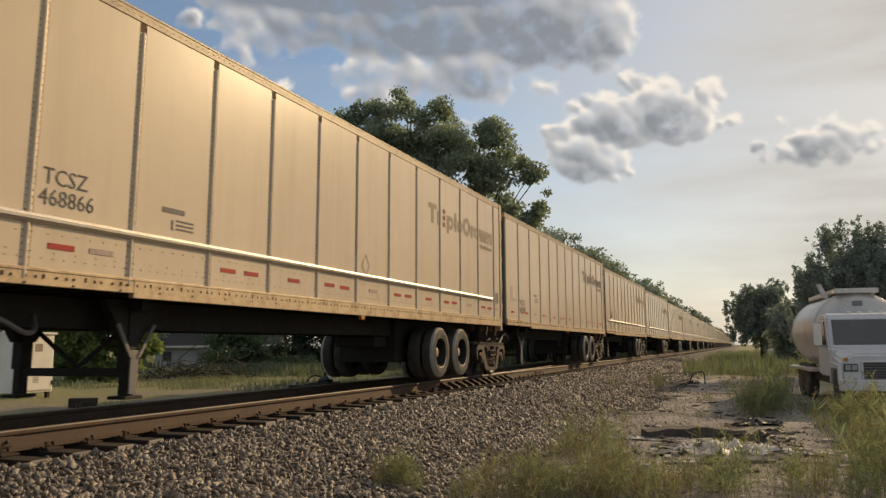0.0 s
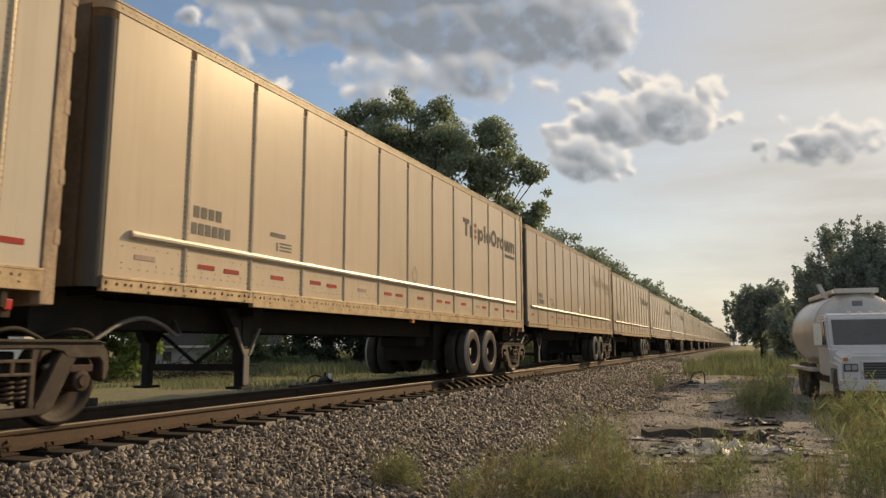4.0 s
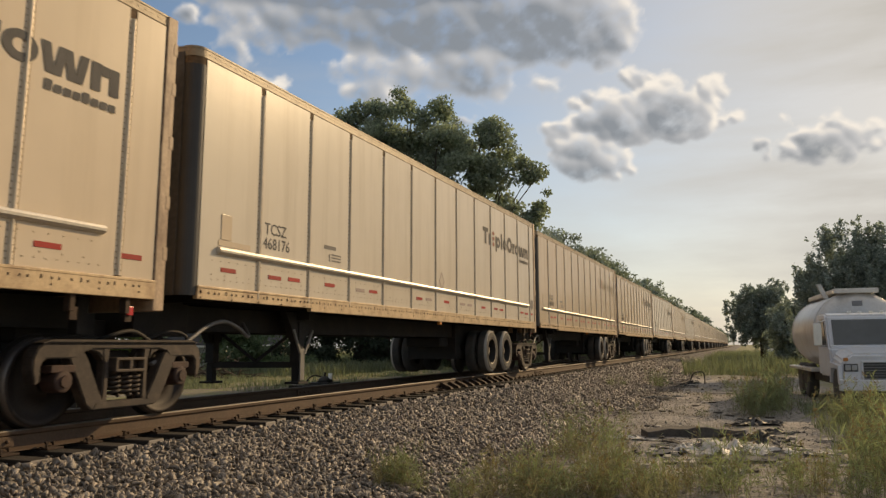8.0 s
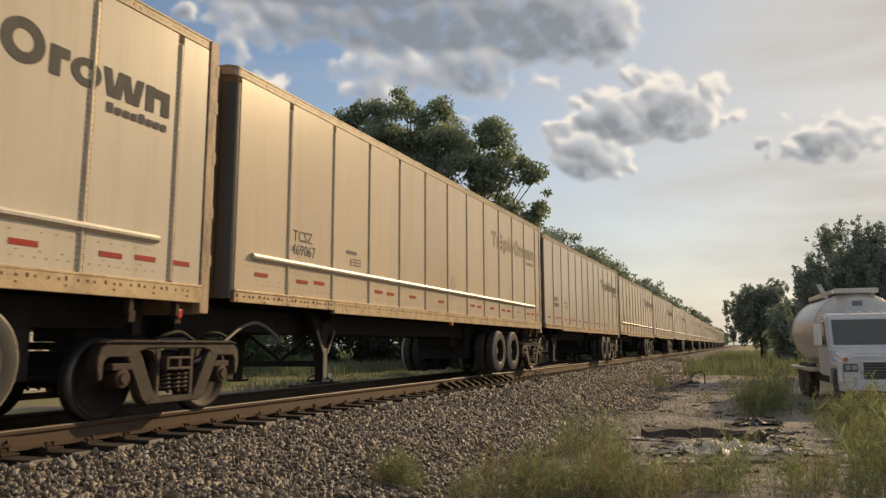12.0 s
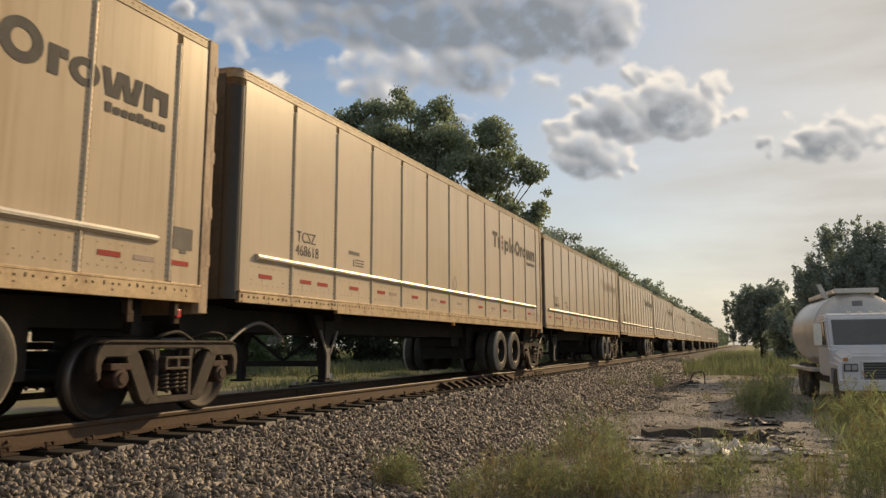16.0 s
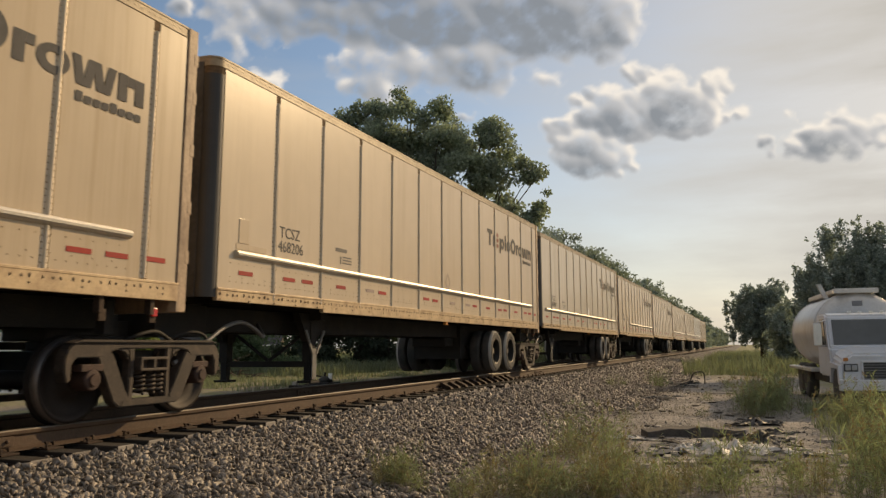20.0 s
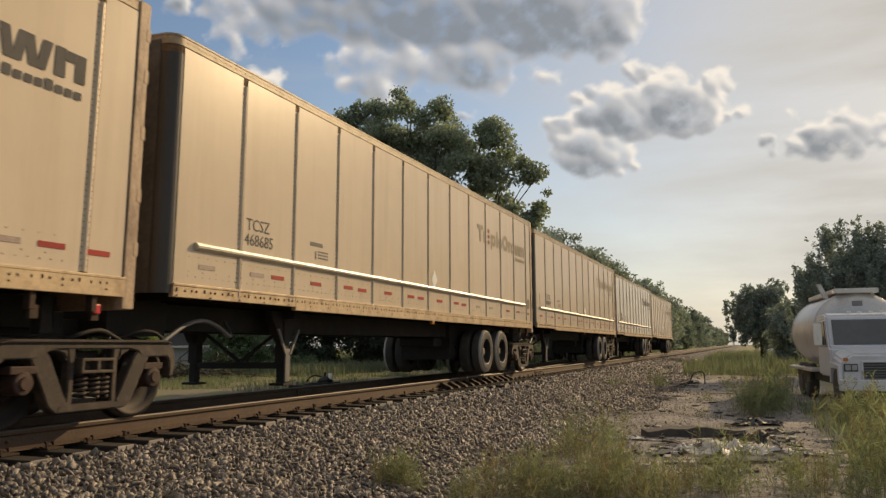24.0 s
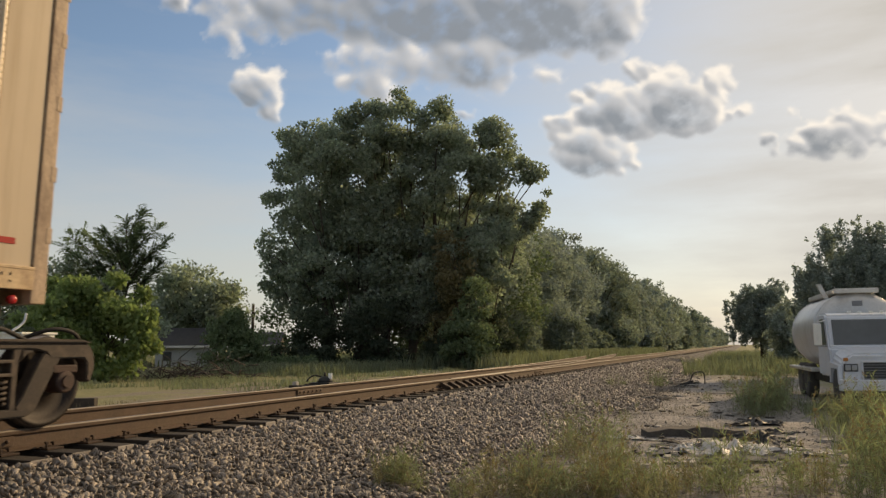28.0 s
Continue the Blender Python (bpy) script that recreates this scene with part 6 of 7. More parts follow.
def build_truck():
    """White conventional-cab tanker lorry, front towards the camera."""
    t = tagged(new("tanker_truck"), "old white tanker truck parked among weeds", "truck")
    t.matrix_basis = pose(10.06, 21.6, -0.86, 0, 0, 4.0)
    b = bmesh.new()
    prism(b, [(0.55, 0.75), (2.3, 0.75), (2.3, 2.27), (2.1, 2.36), (1.15, 2.34), (0.95, 2.27), (0.72, 1.50), (0.55, 1.46)], -1.08, 1.08, "x")
    bmesh.ops.bevel(b, geom=b.edges[:], offset=0.05, segments=3, affect="EDGES")
    cab = part("cab", b, M_TRUCK, t)
    b = bmesh.new()
    prism(b, [(-1.04, 0.66), (1.04, 0.66), (1.03, 1.16), (0.80, 1.34), (-0.80, 1.34), (-1.03, 1.16)], -0.55, 0.56, "y")
    for v in b.verts:
        if v.co.y > 0 and v.co.z > 1.1:
            v.co.z += 0.14
    bmesh.ops.bevel(b, geom=b.edges[:], offset=0.06, segments=3, affect="EDGES")
    part("hood", b, M_TRUCK, t)
    b = bmesh.new()
    prism(b, [(0.72, 1.54), (0.955, 2.20), (0.935, 2.21), (0.69, 1.55)], -0.95, 0.95, "x")
    part("windscreen", b, M_GLASSDK, cab, "dark windscreen")
    b = bmesh.new()
    prism(b, [(0.70, 1.46), (0.725, 1.46), (1.0, 2.29), (0.97, 2.30)], -0.02, 0.02, "x")
    part("windscreen_bar", b, M_TRUCK, cab)
    for s in (-1, 1):
        b = bmesh.new()
        prism(b, [(0.98, 1.54), (1.75, 1.54), (1.75, 2.20), (1.2, 2.20)], s * 1.08, s * 1.095, "x")
        part("side_window", b, M_GLASSDK, cab)
        b = bmesh.new()
        box(b, s * 1.30 - 0.10, s * 1.30 + 0.10, 0.78, 0.86, 1.52, 2.08, 0.02)
        tube(b, [(s * 1.08, 0.9, 2.16), (s * 1.30, 0.82, 2.10)], 0.015)
        tube(b, [(s * 1.08, 0.9, 1.5), (s * 1.30, 0.82, 1.52)], 0.015)
        part("mirror", b, M_SILVER, cab, "tall silver mirror")
        b = bmesh.new()
        box(b, s * 0.83 - 0.15, s * 0.83 + 0.15, -0.585, -0.53, 0.92, 1.10, 0.02)
        h = part("headlight", b, M_GRILLE, t)
        b = bmesh.new()
        for dx in (-0.07, 0.07):
            box(b, s * 0.83 + dx - 0.06, s * 0.83 + dx + 0.06, -0.60, -0.584, 0.945, 1.075, 0.01)
        part("lens", b, M_LENS, h)
        b = bmesh.new()
        box(b, s * 0.93 - 0.05, s * 0.93 + 0.05, -0.575, -0.53, 1.16, 1.24, 0.01)
        part("turn_signal", b, M_AMBER, t)
        for yy in (0.05, 4.9, 6.2):
            w = bmesh.new()
            lathe(w, [(-0.14, 0.3), (-0.14, 0.46), (-0.11, 0.5), (0.11, 0.5), (0.14, 0.46), (0.14, 0.3)], 28, "x", (s * 0.92, yy, 0.5))
            wh = part("wheel", w, M_TYRE, t)
            w = bmesh.new()
            lathe(w, [(-0.12, 0.3), (0.10, 0.29), (0.12, 0.12), (0.16, 0.1), (0.16, 0.02)], 20, "x", (s * 0.93, yy, 0.5))
            part("rim", w, M_SILVER, wh)
        b = bmesh.new()
        prism(b, [(-0.60, 0.66), (-0.55, 1.05), (0.62, 1.12), (0.70, 0.62), (0.55, 0.62), (0.42, 0.98), (-0.32, 0.98), (-0.42, 0.62)], s * 1.03, s * 1.10, "x")
        part("fender", b, M_TRUCK, t)
    b = bmesh.new()
    box(b, -0.62, 0.62, -0.585, -0.545, 0.62, 1.17, 0.02)
    g = part("grille", b, M_TRUCK, t)
    b = bmesh.new()
    box(b, -0.57, 0.57, -0.592, -0.583, 0.66, 1.13)
    part("grille_opening", b, M_GRILLE, g)
    for k in range(7):
        b = bmesh.new()
        box(b, -0.57, 0.57, -0.60, -0.59, 0.69 + k * 0.063, 0.703 + k * 0.063)
        part("grille_bar", b, M_GREYBOX, g)
    b = bmesh.new()
    box(b, -1.12, 1.12, -0.74, -0.58, 0.48, 0.74, 0.03)
    part("bumper", b, M_TRUCK, t)
    b = bmesh.new()
    box(b, -0.9, 0.9, -0.4, 7.4, 0.55, 0.75)
    part("chassis", b, M_BLACK, t)
    for k in range(5):
        b = bmesh.new()
        box(b, -0.5 + k * 0.25 - 0.04, -0.5 + k * 0.25 + 0.04, 1.02, 1.10, 2.33, 2.385, 0.01)
        part("marker_lamp", b, M_WHITEMARK, cab)
    b = bmesh.new()
    prof = [(2.55, 0.2), (2.58, 0.8), (2.70, 1.0), (2.85, 1.06), (7.2, 1.06), (7.38, 1.0), (7.5, 0.8), (7.52, 0.2)]
    lathe(b, prof, 40, "y", (0, 0, 1.92))
    for v in b.verts:
        v.co.x *= 1.02
        v.co.z = 1.92 + (v.co.z - 1.92) * 1.0
    tank = part("tank", b, M_TANK, t, "pale cylindrical tank")
    for yy in (2.86, 7.2):
        b = bmesh.new()
        lathe(b, [(yy - 0.04, 1.07), (yy - 0.02, 1.085), (yy + 0.02, 1.085), (yy + 0.04, 1.07)], 40, "y", (0, 0, 1.92))
        for v in b.verts:
            v.co.x *= 1.02
        part("tank_band", b, M_TANK, tank)
    b = bmesh.new()
    box(b, -0.55, 0.55, 2.6, 7.2, 2.93, 3.06, 0.02)
    part("walkway", b, M_TANK, tank)
    b = bmesh.new()
    box(b, -0.13, 0.13, 2.555, 2.60, 2.58, 2.72, 0.02)
    part("badge_panel", b, M_GREYBOX, tank)
    b = bmesh.new()
    prism(b, [(-0.75, 2.82), (-0.62, 2.82), (-0.80, 3.22), (-0.92, 3.22)], 3.0, 3.12, "y")
    part("hatch_arm", b, M_TANK, tank)
    b = bmesh.new()
    box(b, -1.25, -0.85, 2.6, 7.2, 0.82, 0.90, 0.015)
    box(b, 0.85, 1.25, 2.6, 7.2, 0.82, 0.90, 0.015)
    part("running_board", b, M_SILVER, t)


def crumpled(name, w, d, height, mat, seed, label, x, y, turn, ragged=0.25):
    """A crumpled sheet of plastic lying on the ground."""
    r = random.Random(seed)
    n, m = 26, 20
    verts = []
    for j in range(m + 1):
        for i in range(n + 1):
            u, v = i / n - 0.5, j / m - 0.5
            q = Vector((u * 5 + seed, v * 4, seed * 0.3))
            edge = 1 - ragged * abs(noise.noise(q * 0.9)) * 2
            h = height * max(0.0, noise.noise(q * 0.8) * 0.9 + abs(noise.noise(q * 2.1)) * 0.8 - 0.1) * (1 - 1.3 * max(abs(u), abs(v)))
            verts.append((u * w * edge + 0.05 * noise.noise(q * 2.3), v * d * edge + 0.05 * noise.noise(q * 2.7 + Vector((3, 1, 2))), max(0.012, h + 0.015)))
    f = [(j * (n + 1) + i, j * (n + 1) + i + 1, (j + 1) * (n + 1) + i + 1, (j + 1) * (n + 1) + i) for j in range(m) for i in range(n) if noise.noise(Vector((i * 0.35 + seed, j * 0.4, 1))) > -0.42]
    bm = bmesh.new()
    bv = [bm.verts.new(c) for c in verts]
    for q in f:
        bm.faces.new([bv[k] for k in q])
    bmesh.ops.delete(bm, geom=[v for v in bm.verts if not v.link_faces], context="VERTS")
    o = tagged(part(name, bm, mat, smooth=True), label, "litter", "litter heap in the yard")
    o.matrix_basis = pose(x, y, gz(x, y) - 0.005, 0, 0, turn)
    return o


def build_litter():
    crumpled("plastic_sheet", 2.4, 1.3, 0.14, M_TARP, 3, "crumpled black plastic sheet on the dirt", 6.55, 12.9, 15)
    crumpled("plastic_sheet", 2.3, 1.3, 0.13, M_TARP, 7, "crumpled black plastic sheet on the dirt", 7.35, 12.1, -10)
    crumpled("plastic_sheet", 1.35, 0.95, 0.36, M_PLASTIC, 5, "torn dirty-white plastic on the litter heap", 6.72, 12.55, 30)
    crumpled("plastic_sheet", 1.1, 0.6, 0.26, M_PLASTIC, 9, "torn dirty-white plastic on the litter heap", 7.15, 12.3, -20)
    crumpled("plastic_sheet", 0.7, 0.45, 0.22, M_PLASTIC, 12, "torn dirty-white plastic on the litter heap", 6.1, 12.9, 60)
    crumpled("plastic_sheet", 0.8, 0.35, 0.10, M_PLASTIC, 15, "pale plastic scrap among weeds", 4.95, 13.7, 10)
    crumpled("plastic_sheet", 1.1, 0.7, 0.20, M_TARP, 18, "heap of dark rubbish on the dirt", 7.1, 16.9, 25)
    crumpled("plastic_sheet", 0.8, 0.5, 0.15, M_TARP, 21, "heap of dark rubbish on the dirt", 7.45, 15.6, -30)
    crumpled("plastic_sheet", 1.6, 0.8, 0.16, M_TARP, 24, "dark scrap lying by the ballast", 4.2, 24.5, 20)
    crumpled("plastic_sheet", 1.4, 0.8, 0.30, M_TARP, 27, "dark scrap lying by the ballast", 4.6, 34.0, 0)
    b = bmesh.new()
    box(b, -0.95, 0.95, -0.12, 0.12, 0, 0.17, 0.012)
    bmesh.ops.subdivide_edges(b, edges=[e for e in b.edges if e.calc_length() > 1.0], cuts=9)
    for v in b.verts:
        q = noise.noise_vector(v.co * 3.1 + Vector((4, 1, 7)))
        v.co += Vector((q.x * 0.03, q.y * 0.035, q.z * 0.045 - 0.05 * (v.co.x + 0.4) ** 2 * (v.co.z > 0.1)))
    o = tagged(part("board", b, M_PLANK), "dark weathered timber board lying on the ground", "board")
    o.matrix_basis = pose(6.08, 14.7, gz(6.08, 14.7), 0, 0, 36)
    b = bmesh.new()
    tube(b, arc([(-0.9, 0, 0.02), (-0.5, 0.1, 0.03), (-0.1, 0.0, 0.05), (0.1, 0.05, 0.42), (0.35, 0.0, 0.5), (0.5, 0, 0.42), (0.52, 0, 0.02)]), 0.022, 6)
    o = tagged(part("bent_rod", b, M_BLACK), "bent black rod sticking up from the ground", "scrap")
    o.matrix_basis = pose(4.95, 33.0, gz(4.95, 33.0), 0, 0, 10)
    r = random.Random(9)
    base = [bmesh.new() for _ in range(3)]
    shapes = []
    for q, bm in enumerate(base):
        box(bm, -0.06 - 0.03 * q, 0.06 + 0.03 * q, -0.035, 0.03 + 0.015 * q, 0, 0.025 + 0.012 * q, 0.008)
        for v in bm.verts:
            v.co += Vector((r.uniform(-1, 1), r.uniform(-1, 1), 0)) * 0.015
        shapes.append(as_mesh("scrap", bm, (M_TARP, M_PLANK, M_CONC)[q]))
    crumpled("plastic_sheet", 0.9, 0.5, 0.30, M_TARP, 41, "heap of dark rubbish on the dirt", 6.95, 14.6, 15)
    crumpled("plastic_sheet", 0.7, 0.45, 0.26, M_TARP, 43, "heap of dark rubbish on the dirt", 7.3, 14.0, 70)
    crumpled("plastic_sheet", 1.5, 0.16, 0.05, M_PLASTIC, 45, "long strip of torn white plastic", 5.55, 13.75, 12)
    crumpled("plastic_sheet", 0.9, 0.14, 0.05, M_PLASTIC, 47, "long strip of torn white plastic", 7.5, 12.6, -18)
    crumpled("plastic_sheet", 1.0, 0.5, 0.12, M_TARP, 49, "dark scrap lying by the ballast", 4.75, 26.0, 40)
    crumpled("plastic_sheet", 0.9, 0.5, 0.16, M_TARP, 51, "dark scrap lying on the dirt", 4.9, 31.0, 10)
    crumpled("plastic_sheet", 0.75, 0.4, 0.12, M_PLASTIC, 31, "pale plastic scrap on the dirt", 7.75, 12.2, 5)
    crumpled("plastic_sheet", 0.55, 0.35, 0.16, M_PLASTIC, 33, "pale plastic scrap on the dirt", 6.2, 13.3, 80)
    for _ in range(190):
        x, y = r.uniform(4.4, 8.0), r.uniform(10.0, 40)
        if r.random() < 0.6:
            x, y = r.gauss(6.75, 0.75), r.gauss(12.9, 1.1)
        o = new("scrap", r.choice(shapes))
        tagged(o, "small dark scrap on the bare dirt", "scrap", "scraps on the dirt")
        o.matrix_basis = pose(x, y, gz(x, y) - 0.004, 0, 0, r.uniform(0, 360))
    b = cbox(0.5, 0.2, 0.18, 0.015)
    o = tagged(part("timber_block", b, M_TIE), "short dark timber block lying beyond the rails", "timber")
    o.matrix_basis = pose(-5.2, 12.4, gz(-5.2, 12.4) + 0.1, 0, 0, 25)


build_cabinet()
build_switch_stand()
build_shed("shed", "low pale shed with a dark gabled roof", -25.0, 40.9, -0.45, 3.2, 3.0, 1.4, 2.35, 24, M_SHEDWALL, M_SHINGLE)
build_shed("farm_building", "distant building with dark walls and a dark roof", -37.5, 68.0, -0.4, 4.0, 4.0, 1.5, 2.6, 20, M_PLANK, M_SHINGLE)
build_shed("shed", "distant small white shed beyond the grass", 11.7, 150.0, -0.85, 4.0, 3.0, 2.1, 2.6, 5, M_WHITEMARK, M_WHITEMARK)
pole = bmesh.new()
lathe(pole, [(-0.3, 0.12), (4.2, 0.09)], 10, "z")
tagged(part("utility_pole", pole, M_TWIG), "weathered grey wooden pole behind the gardens", "pole").location = (-24.2, 46.5, -0.45)
build_brush_pile()
build_truck()
build_litter()


# ---------------------------------------------------------------- weeds and grass
M_WEED = leaf_material("weed_green", (0.220, 0.240, 0.140), 0.55, 0.5)
M_WEEDY = leaf_material("weed_yellow", (0.27, 0.245, 0.145), 0.5, 0.4)
M_GRASS = leaf_material("grass_blades", (0.185, 0.198, 0.130), 0.5, 0.42)
M_DRY = leaf_material("dry_grass", (0.21, 0.175, 0.115), 0.4, 0.3)


M_STALK = leaf_material("weed_stalks", (0.19, 0.165, 0.10), 0.4, 0.1)
M_PLUME = leaf_material("weed_seed_heads", (0.24, 0.18, 0.10), 0.4, 0.3)


def weed_mesh(seed, stems, height, spread, mats, tip=False, leaf=0.13):
    """A clump of upright stems with narrow leaves, some with pale seed heads."""
    r = np.random.RandomState(seed)
    bm_v, bm_f, cent, tips = [], [], [], []
    for _ in range(stems):
        b = np.array((*r.normal(0, spread, 2), 0.0))
        lean = np.array((*r.normal(0, 0.22, 2), 1.0))
        h = height * r.uniform(0.45, 1.1)
        w = 0.0032
        pts = [b + lean * h * t + np.array((0.05 * h * t * t * lean[0], 0.05 * h * t * t * lean[1], 0)) for t in (0, 0.5, 1)]
        k = len(bm_v)
        side = np.array((-lean[1], lean[0], 0)) + r.normal(0, 0.3, 3) * (1, 1, 0)
        side /= np.linalg.norm(side) + 1e-6
        for q, s in zip(pts, (1, 0.8, 0.4)):
            bm_v += [q - side * w * s, q + side * w * s]
        bm_f += [(k, k + 1, k + 3, k + 2), (k + 2, k + 3, k + 5, k + 4)]
        tips.append(pts[2])
        m = int(7 + 13 * h)
        t = r.uniform(0.12, 1.0, m)
        cent.append(b + lean * h * t[:, None] + r.normal(0, 0.012, (m, 3)))
    cent = np.concatenate(cent)
    v, f = leaf_quads(cent, leaf, r, droop=-0.95, narrow=0.075)
    v[:, 2] = np.maximum(v[:, 2], -0.03)
    made = [raw_mesh("stems", np.array(bm_v), np.array(bm_f), M_STALK), raw_mesh("leaves", v, f, *mats)]
    if tip:
        tops = np.array(tips)[r.uniform(size=stems) < tip]
        c = np.repeat(tops, 16, 0) + r.normal(0, 1, (len(tops) * 16, 3)) * np.array((0.018, 0.018, 0.05)) - np.array((0, 0, 0.03))
        made.append(raw_mesh("seed_heads", *leaf_quads(c, 0.035, r, droop=-0.8, narrow=0.4), M_PLUME))
    return made


WEEDS = [weed_mesh(1, 21, 0.55, 0.13, [M_WEED]), weed_mesh(2, 27, 0.70, 0.17, [M_WEED], 0.3), weed_mesh(3, 20, 0.60, 0.12, [M_WEEDY], 0.6), weed_mesh(4, 32, 0.95, 0.22, [M_WEED], 0.4, leaf=0.15),
         weed_mesh(5, 20, 0.42, 0.16, [M_WEEDY], 0.4), weed_mesh(6, 30, 1.25, 0.26, [M_WEED], 0.3, leaf=0.16)]
r_weed = random.Random(17)


def weed(kind, x, y, s=1.0):
    o = tagged(new("weed_clump"), ("green leafy weed clump on the dirt", "green leafy weed clump on the dirt", "yellowing weed clump on the dirt", "tall green weed clump on the dirt", "low yellowing weed clump on the dirt", "tall green weed clump on the dirt")[kind],
               "weed", "weeds beside the track")
    o.matrix_basis = pose(x, y, gz(x, y) - 0.01, r_weed.uniform(-5, 5), r_weed.uniform(-5, 5), r_weed.uniform(0, 360)) @ Matrix.Scale(s * r_weed.uniform(0.85, 1.15), 4)
    for name, me in zip(("stalk", "foliage", "seed_head"), WEEDS[kind]):
        tagged(shared(name, me, o, Matrix.Identity(4)), kind="stuff")


# front edge of the ballast
for k in range(42):
    x = 3.35 + 3.45 * r_weed.random() ** 0.8
    y = 7.55 + 0.32 * (x - 2.7) + r_weed.uniform(-0.7, 0.8) * min(1.0, 0.3 + 0.22 * (x - 2.7))
    weed(r_weed.choice((0, 0, 1, 2, 4, 2)), x, y, r_weed.uniform(0.55, 0.92) * min(1.0, 0.45 + 0.3 * (x - 3.0)))
for x, y, q, z in ((4.55, 11.7, 1, 0.85), (4.95, 11.2, 3, 0.75), (5.05, 12.1, 0, 0.8), (5.4, 10.6, 1, 0.7), (4.7, 10.7, 2, 0.8), (7.35, 8.9, 1, 0.8), (7.6, 9.3, 2, 0.8), (7.75, 9.9, 0, 0.8), (7.9, 8.8, 1, 0.9), (8.1, 10.6, 2, 0.8), (7.5, 9.9, 4, 0.9), (8.2, 9.5, 3, 0.7)):
    weed(q, x, y, z)
# round the truck and at the side of the yard
for k in range(16):
    weed(r_weed.choice((3, 1, 3)), 7.35 + r_weed.uniform(-0.45, 0.55), 19.6 + r_weed.uniform(-0.8, 3.2), r_weed.uniform(0.8, 1.05))
for k in range(40):
    y = r_weed.uniform(8.6, 17.5)
    weed(r_weed.choice((1, 3, 2, 0, 2)), 7.85 + 0.03 * y + abs(r_weed.gauss(0, 0.9)), y, r_weed.uniform(0.55, 0.95))
for k in range(16):
    weed(r_weed.choice((2, 1, 4)), r_weed.uniform(8.3, 12.0), r_weed.uniform(17.0, 21.5), r_weed.uniform(0.7, 0.9))
for x, y, s in ((3.9, 30.0, 0.9), (4.1, 30.4, 0.8), (2.9, 26.0, 0.5), (3.1, 27.5, 0.4), (6.3, 32, 0.6), (5.9, 24, 0.4), (4.6, 17.0, 0.35), (6.0, 18.5, 0.3)):
    weed(1, x, y, s)


def grass_field(name, n, region, h0, h1, width, mat, seed, label):
    """Loose blades of grass over a stretch of ground."""
    r = np.random.RandomState(seed)
    x, y = region(r, n)
    n = len(x)
    h = r.uniform(h0, h1, n)
    a = r.uniform(0, 2 * np.pi, n)
    d = np.stack([np.cos(a), np.sin(a), np.zeros(n)], -1)
    e = np.stack([-np.sin(a), np.cos(a), np.zeros(n)], -1)
    b = np.stack([x, y, ground_z(x, y) - 0.02], -1)
    up = np.array((0, 0, 1.0))
    bend = r.uniform(0.1, 0.55, n)[:, None]
    w = width * r.uniform(0.6, 1.3, n)[:, None]
    hh = h[:, None]
    v = np.stack([b - e * w, b + e * w, b + d * hh * bend * 0.4 + up * hh * 0.6 + e * w * 0.7, b + d * hh * bend * 0.4 + up * hh * 0.6 - e * w * 0.7,
                  b + d * hh * bend + up * hh + e * w * 0.1, b + d * hh * bend + up * hh - e * w * 0.1], 1)
    f = np.array([[0, 1, 2, 3], [3, 2, 4, 5]])[None] + (np.arange(n) * 6)[:, None, None]
    return tagged(new(name, raw_mesh(name, v.reshape(-1, 3), f.reshape(-1, 4), mat)), label, "grass", kind="stuff")


def patch(x0, x1, y0, y1, scale=0.5, cut=0.0, seed=0.0):
    """Points in a rectangle, gathered in tufts by noise."""
    def pick(r, n):
        x, y = r.uniform(x0, x1, n), r.uniform(y0, y1, n)
        k = np.array([noise.noise(Vector((a * scale + seed, b * scale, 0.3))) > cut for a, b in zip(x, y)])
        return x[k], y[k]
    return pick


grass_field("grass", 26000, patch(-16, -4.6, 18, 40, 0.7, 0.0), 0.05, 0.26, 0.012, M_GRASS, 1, "rough green verge grass beside the track")
grass_field("grass", 9000, patch(-15.5, -8.6, 28, 38, 0.5, -0.2, 3.0), 0.2, 0.6, 0.016, M_GRASS, 11, "tall green grass at the foot of the trees")
grass_field("grass", 22000, patch(-8.6, -3.6, 36, 120, 0.3, -0.35), 0.35, 0.95, 0.03, M_GRASS, 2, "tall yellow-green grass along the wood")
grass_field("grass", 7000, patch(-5.2, -2.4, 6, 34, 0.7, 0.12), 0.04, 0.16, 0.006, M_DRY, 3, "sparse dry grass by the rails")
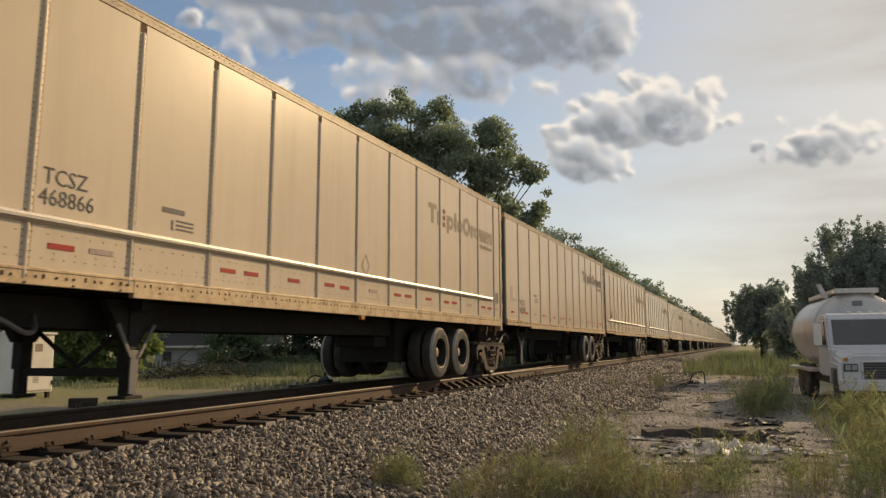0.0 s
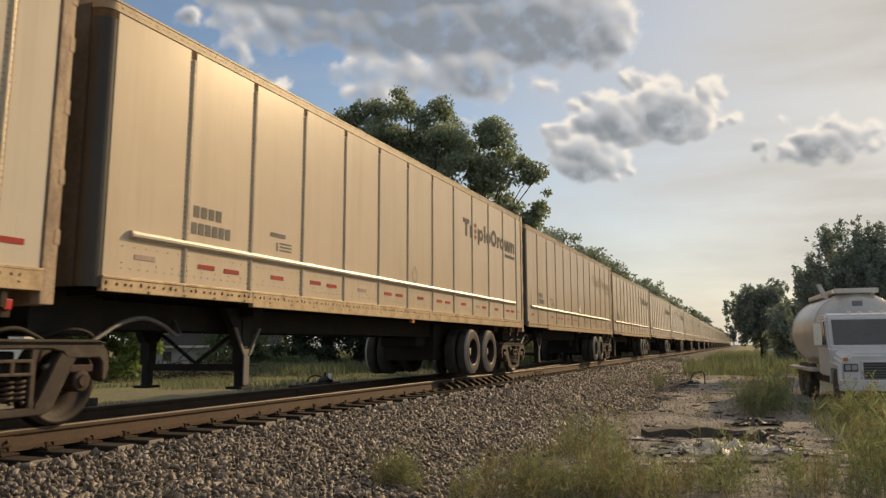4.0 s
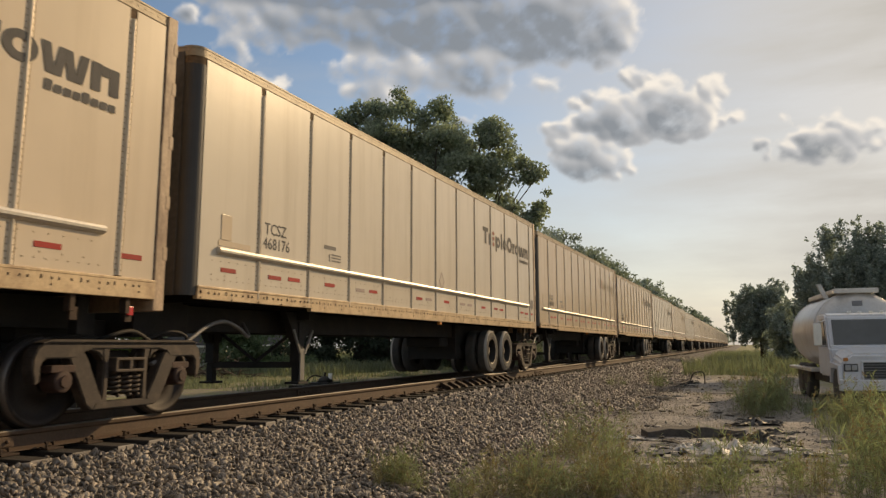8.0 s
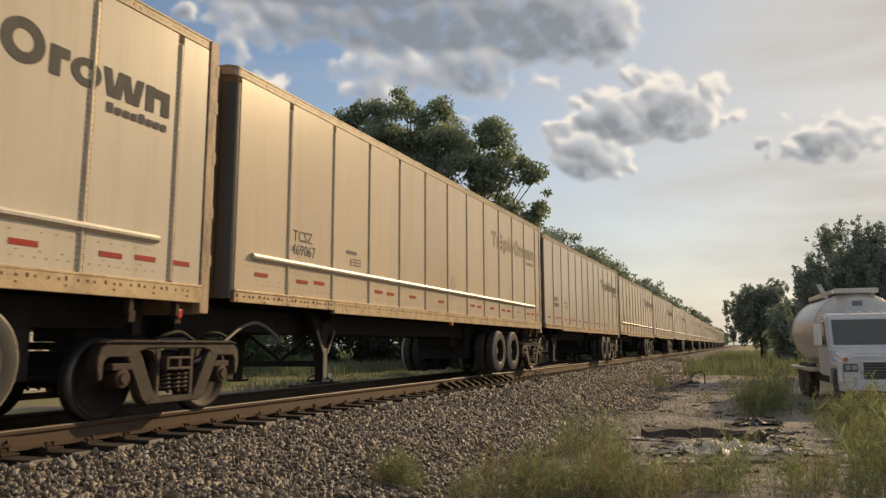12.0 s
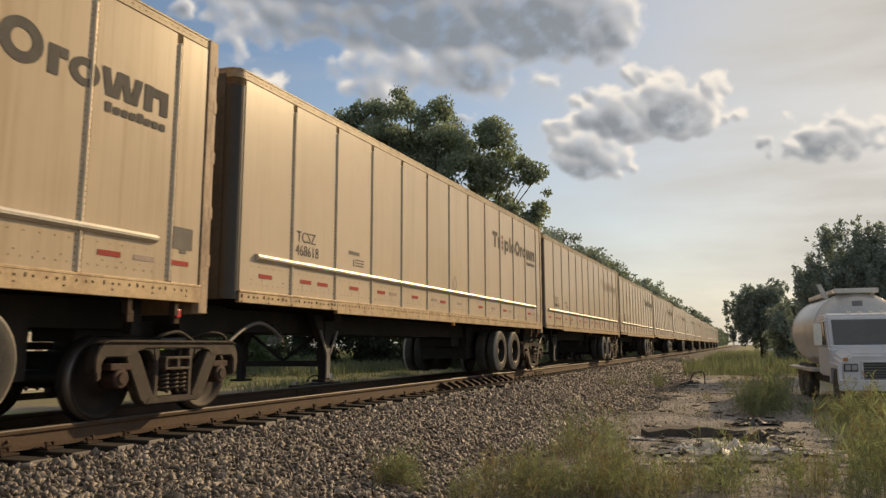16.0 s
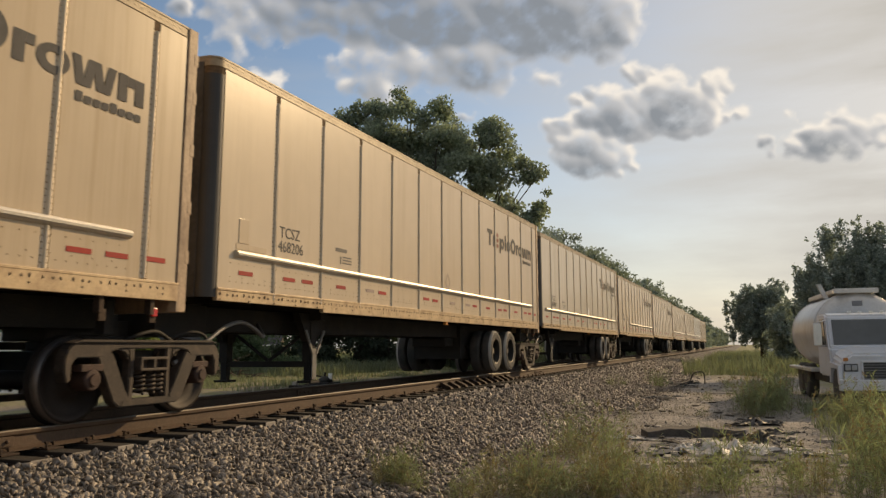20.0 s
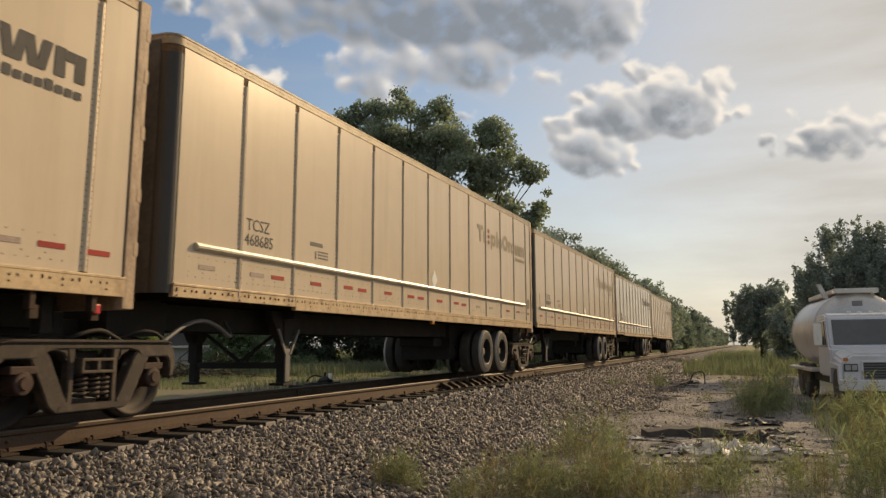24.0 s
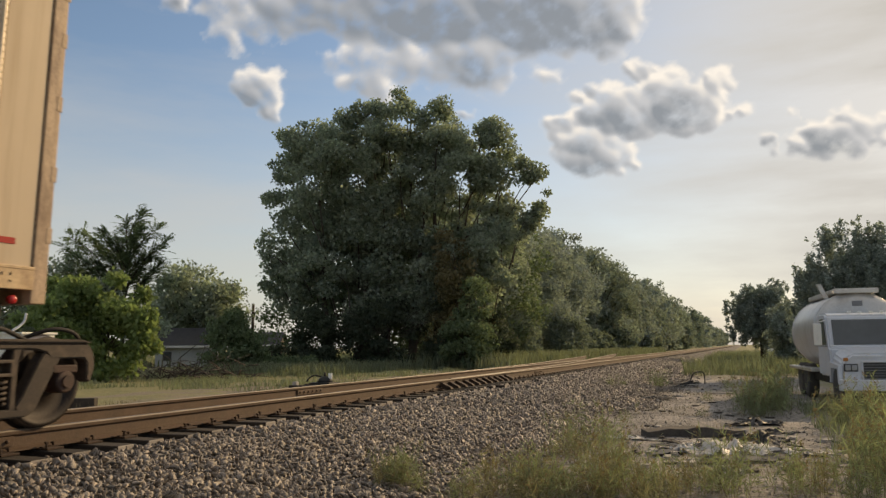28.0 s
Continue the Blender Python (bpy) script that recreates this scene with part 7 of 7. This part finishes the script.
grass_field("grass", 30000, patch(3.9, 13, 43, 120, 0.45, -0.1), 0.25, 0.95, 0.022, M_GRASS, 4, "rough grass beyond the yard")
grass_field("grass", 12000, patch(-45, -15, 38, 110, 0.2, -0.3), 0.2, 0.6, 0.04, M_GRASS, 5, "open field grass behind the trees")
grass_field("grass", 9000, patch(3.6, 7.6, 5.0, 12.0, 0.9, 0.05), 0.03, 0.15, 0.003, M_DRY, 6, "sparse dry grass on the dirt")
grass_field("grass", 9000, patch(8.1, 12.5, 9.0, 22, 0.6, 0.0), 0.1, 0.4, 0.008, M_GRASS, 7, "rough grass at the side of the yard")
grass_field("grass", 2500, patch(4.6, 8.0, 13, 34, 0.8, 0.25), 0.04, 0.15, 0.008, M_DRY, 8, "sparse dry grass on the dirt")


# ---------------------------------------------------------------- movement
def motions():
    """The train rolls towards and past the camera, its wheels turn, and the clouds drift over."""
    times = [0.0, 2.0, 4.0, 6.0, 8.0, 10.0, 12.0, 14.0, 16.0, 18.0, 20.0, 22.0, 24.0, 26.0, 28.0]
    for k, ob in trailers:
        walk(ob, [(t, pose(0, rear_y(k, t), 0)) for t in times])
    for k, ob, sets in bogies:
        walk(ob, [(t, pose(0, rear_y(k, t) - (0.3 if k == 27 else 0.2), 0)) for t in times])
    # all wheelsets turn alike: one turns by the road covered, the others take over its turning
    for i in range(2):
        lead = bogies[0][2][i]
        spot = lead.location.copy()
        rows = []
        for n in range(28 * FPS + 1):
            t = n / FPS
            rows.append((t, Matrix.Translation(spot) @ Matrix.Rotation((rear_y(0, 0) - rear_y(0, t)) / 0.419, 4, "X")))
        walk(lead, rows)
        for k, ob, sets in bogies[1:]:
            o = sets[i]
            o.rotation_mode = "QUATERNION"
            o.animation_data_create().action = lead.animation_data.action
            o.animation_data.action_slot = lead.animation_data.action_slot
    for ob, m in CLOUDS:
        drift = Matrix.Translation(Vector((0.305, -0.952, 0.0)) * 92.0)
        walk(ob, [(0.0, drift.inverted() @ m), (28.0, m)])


motions()
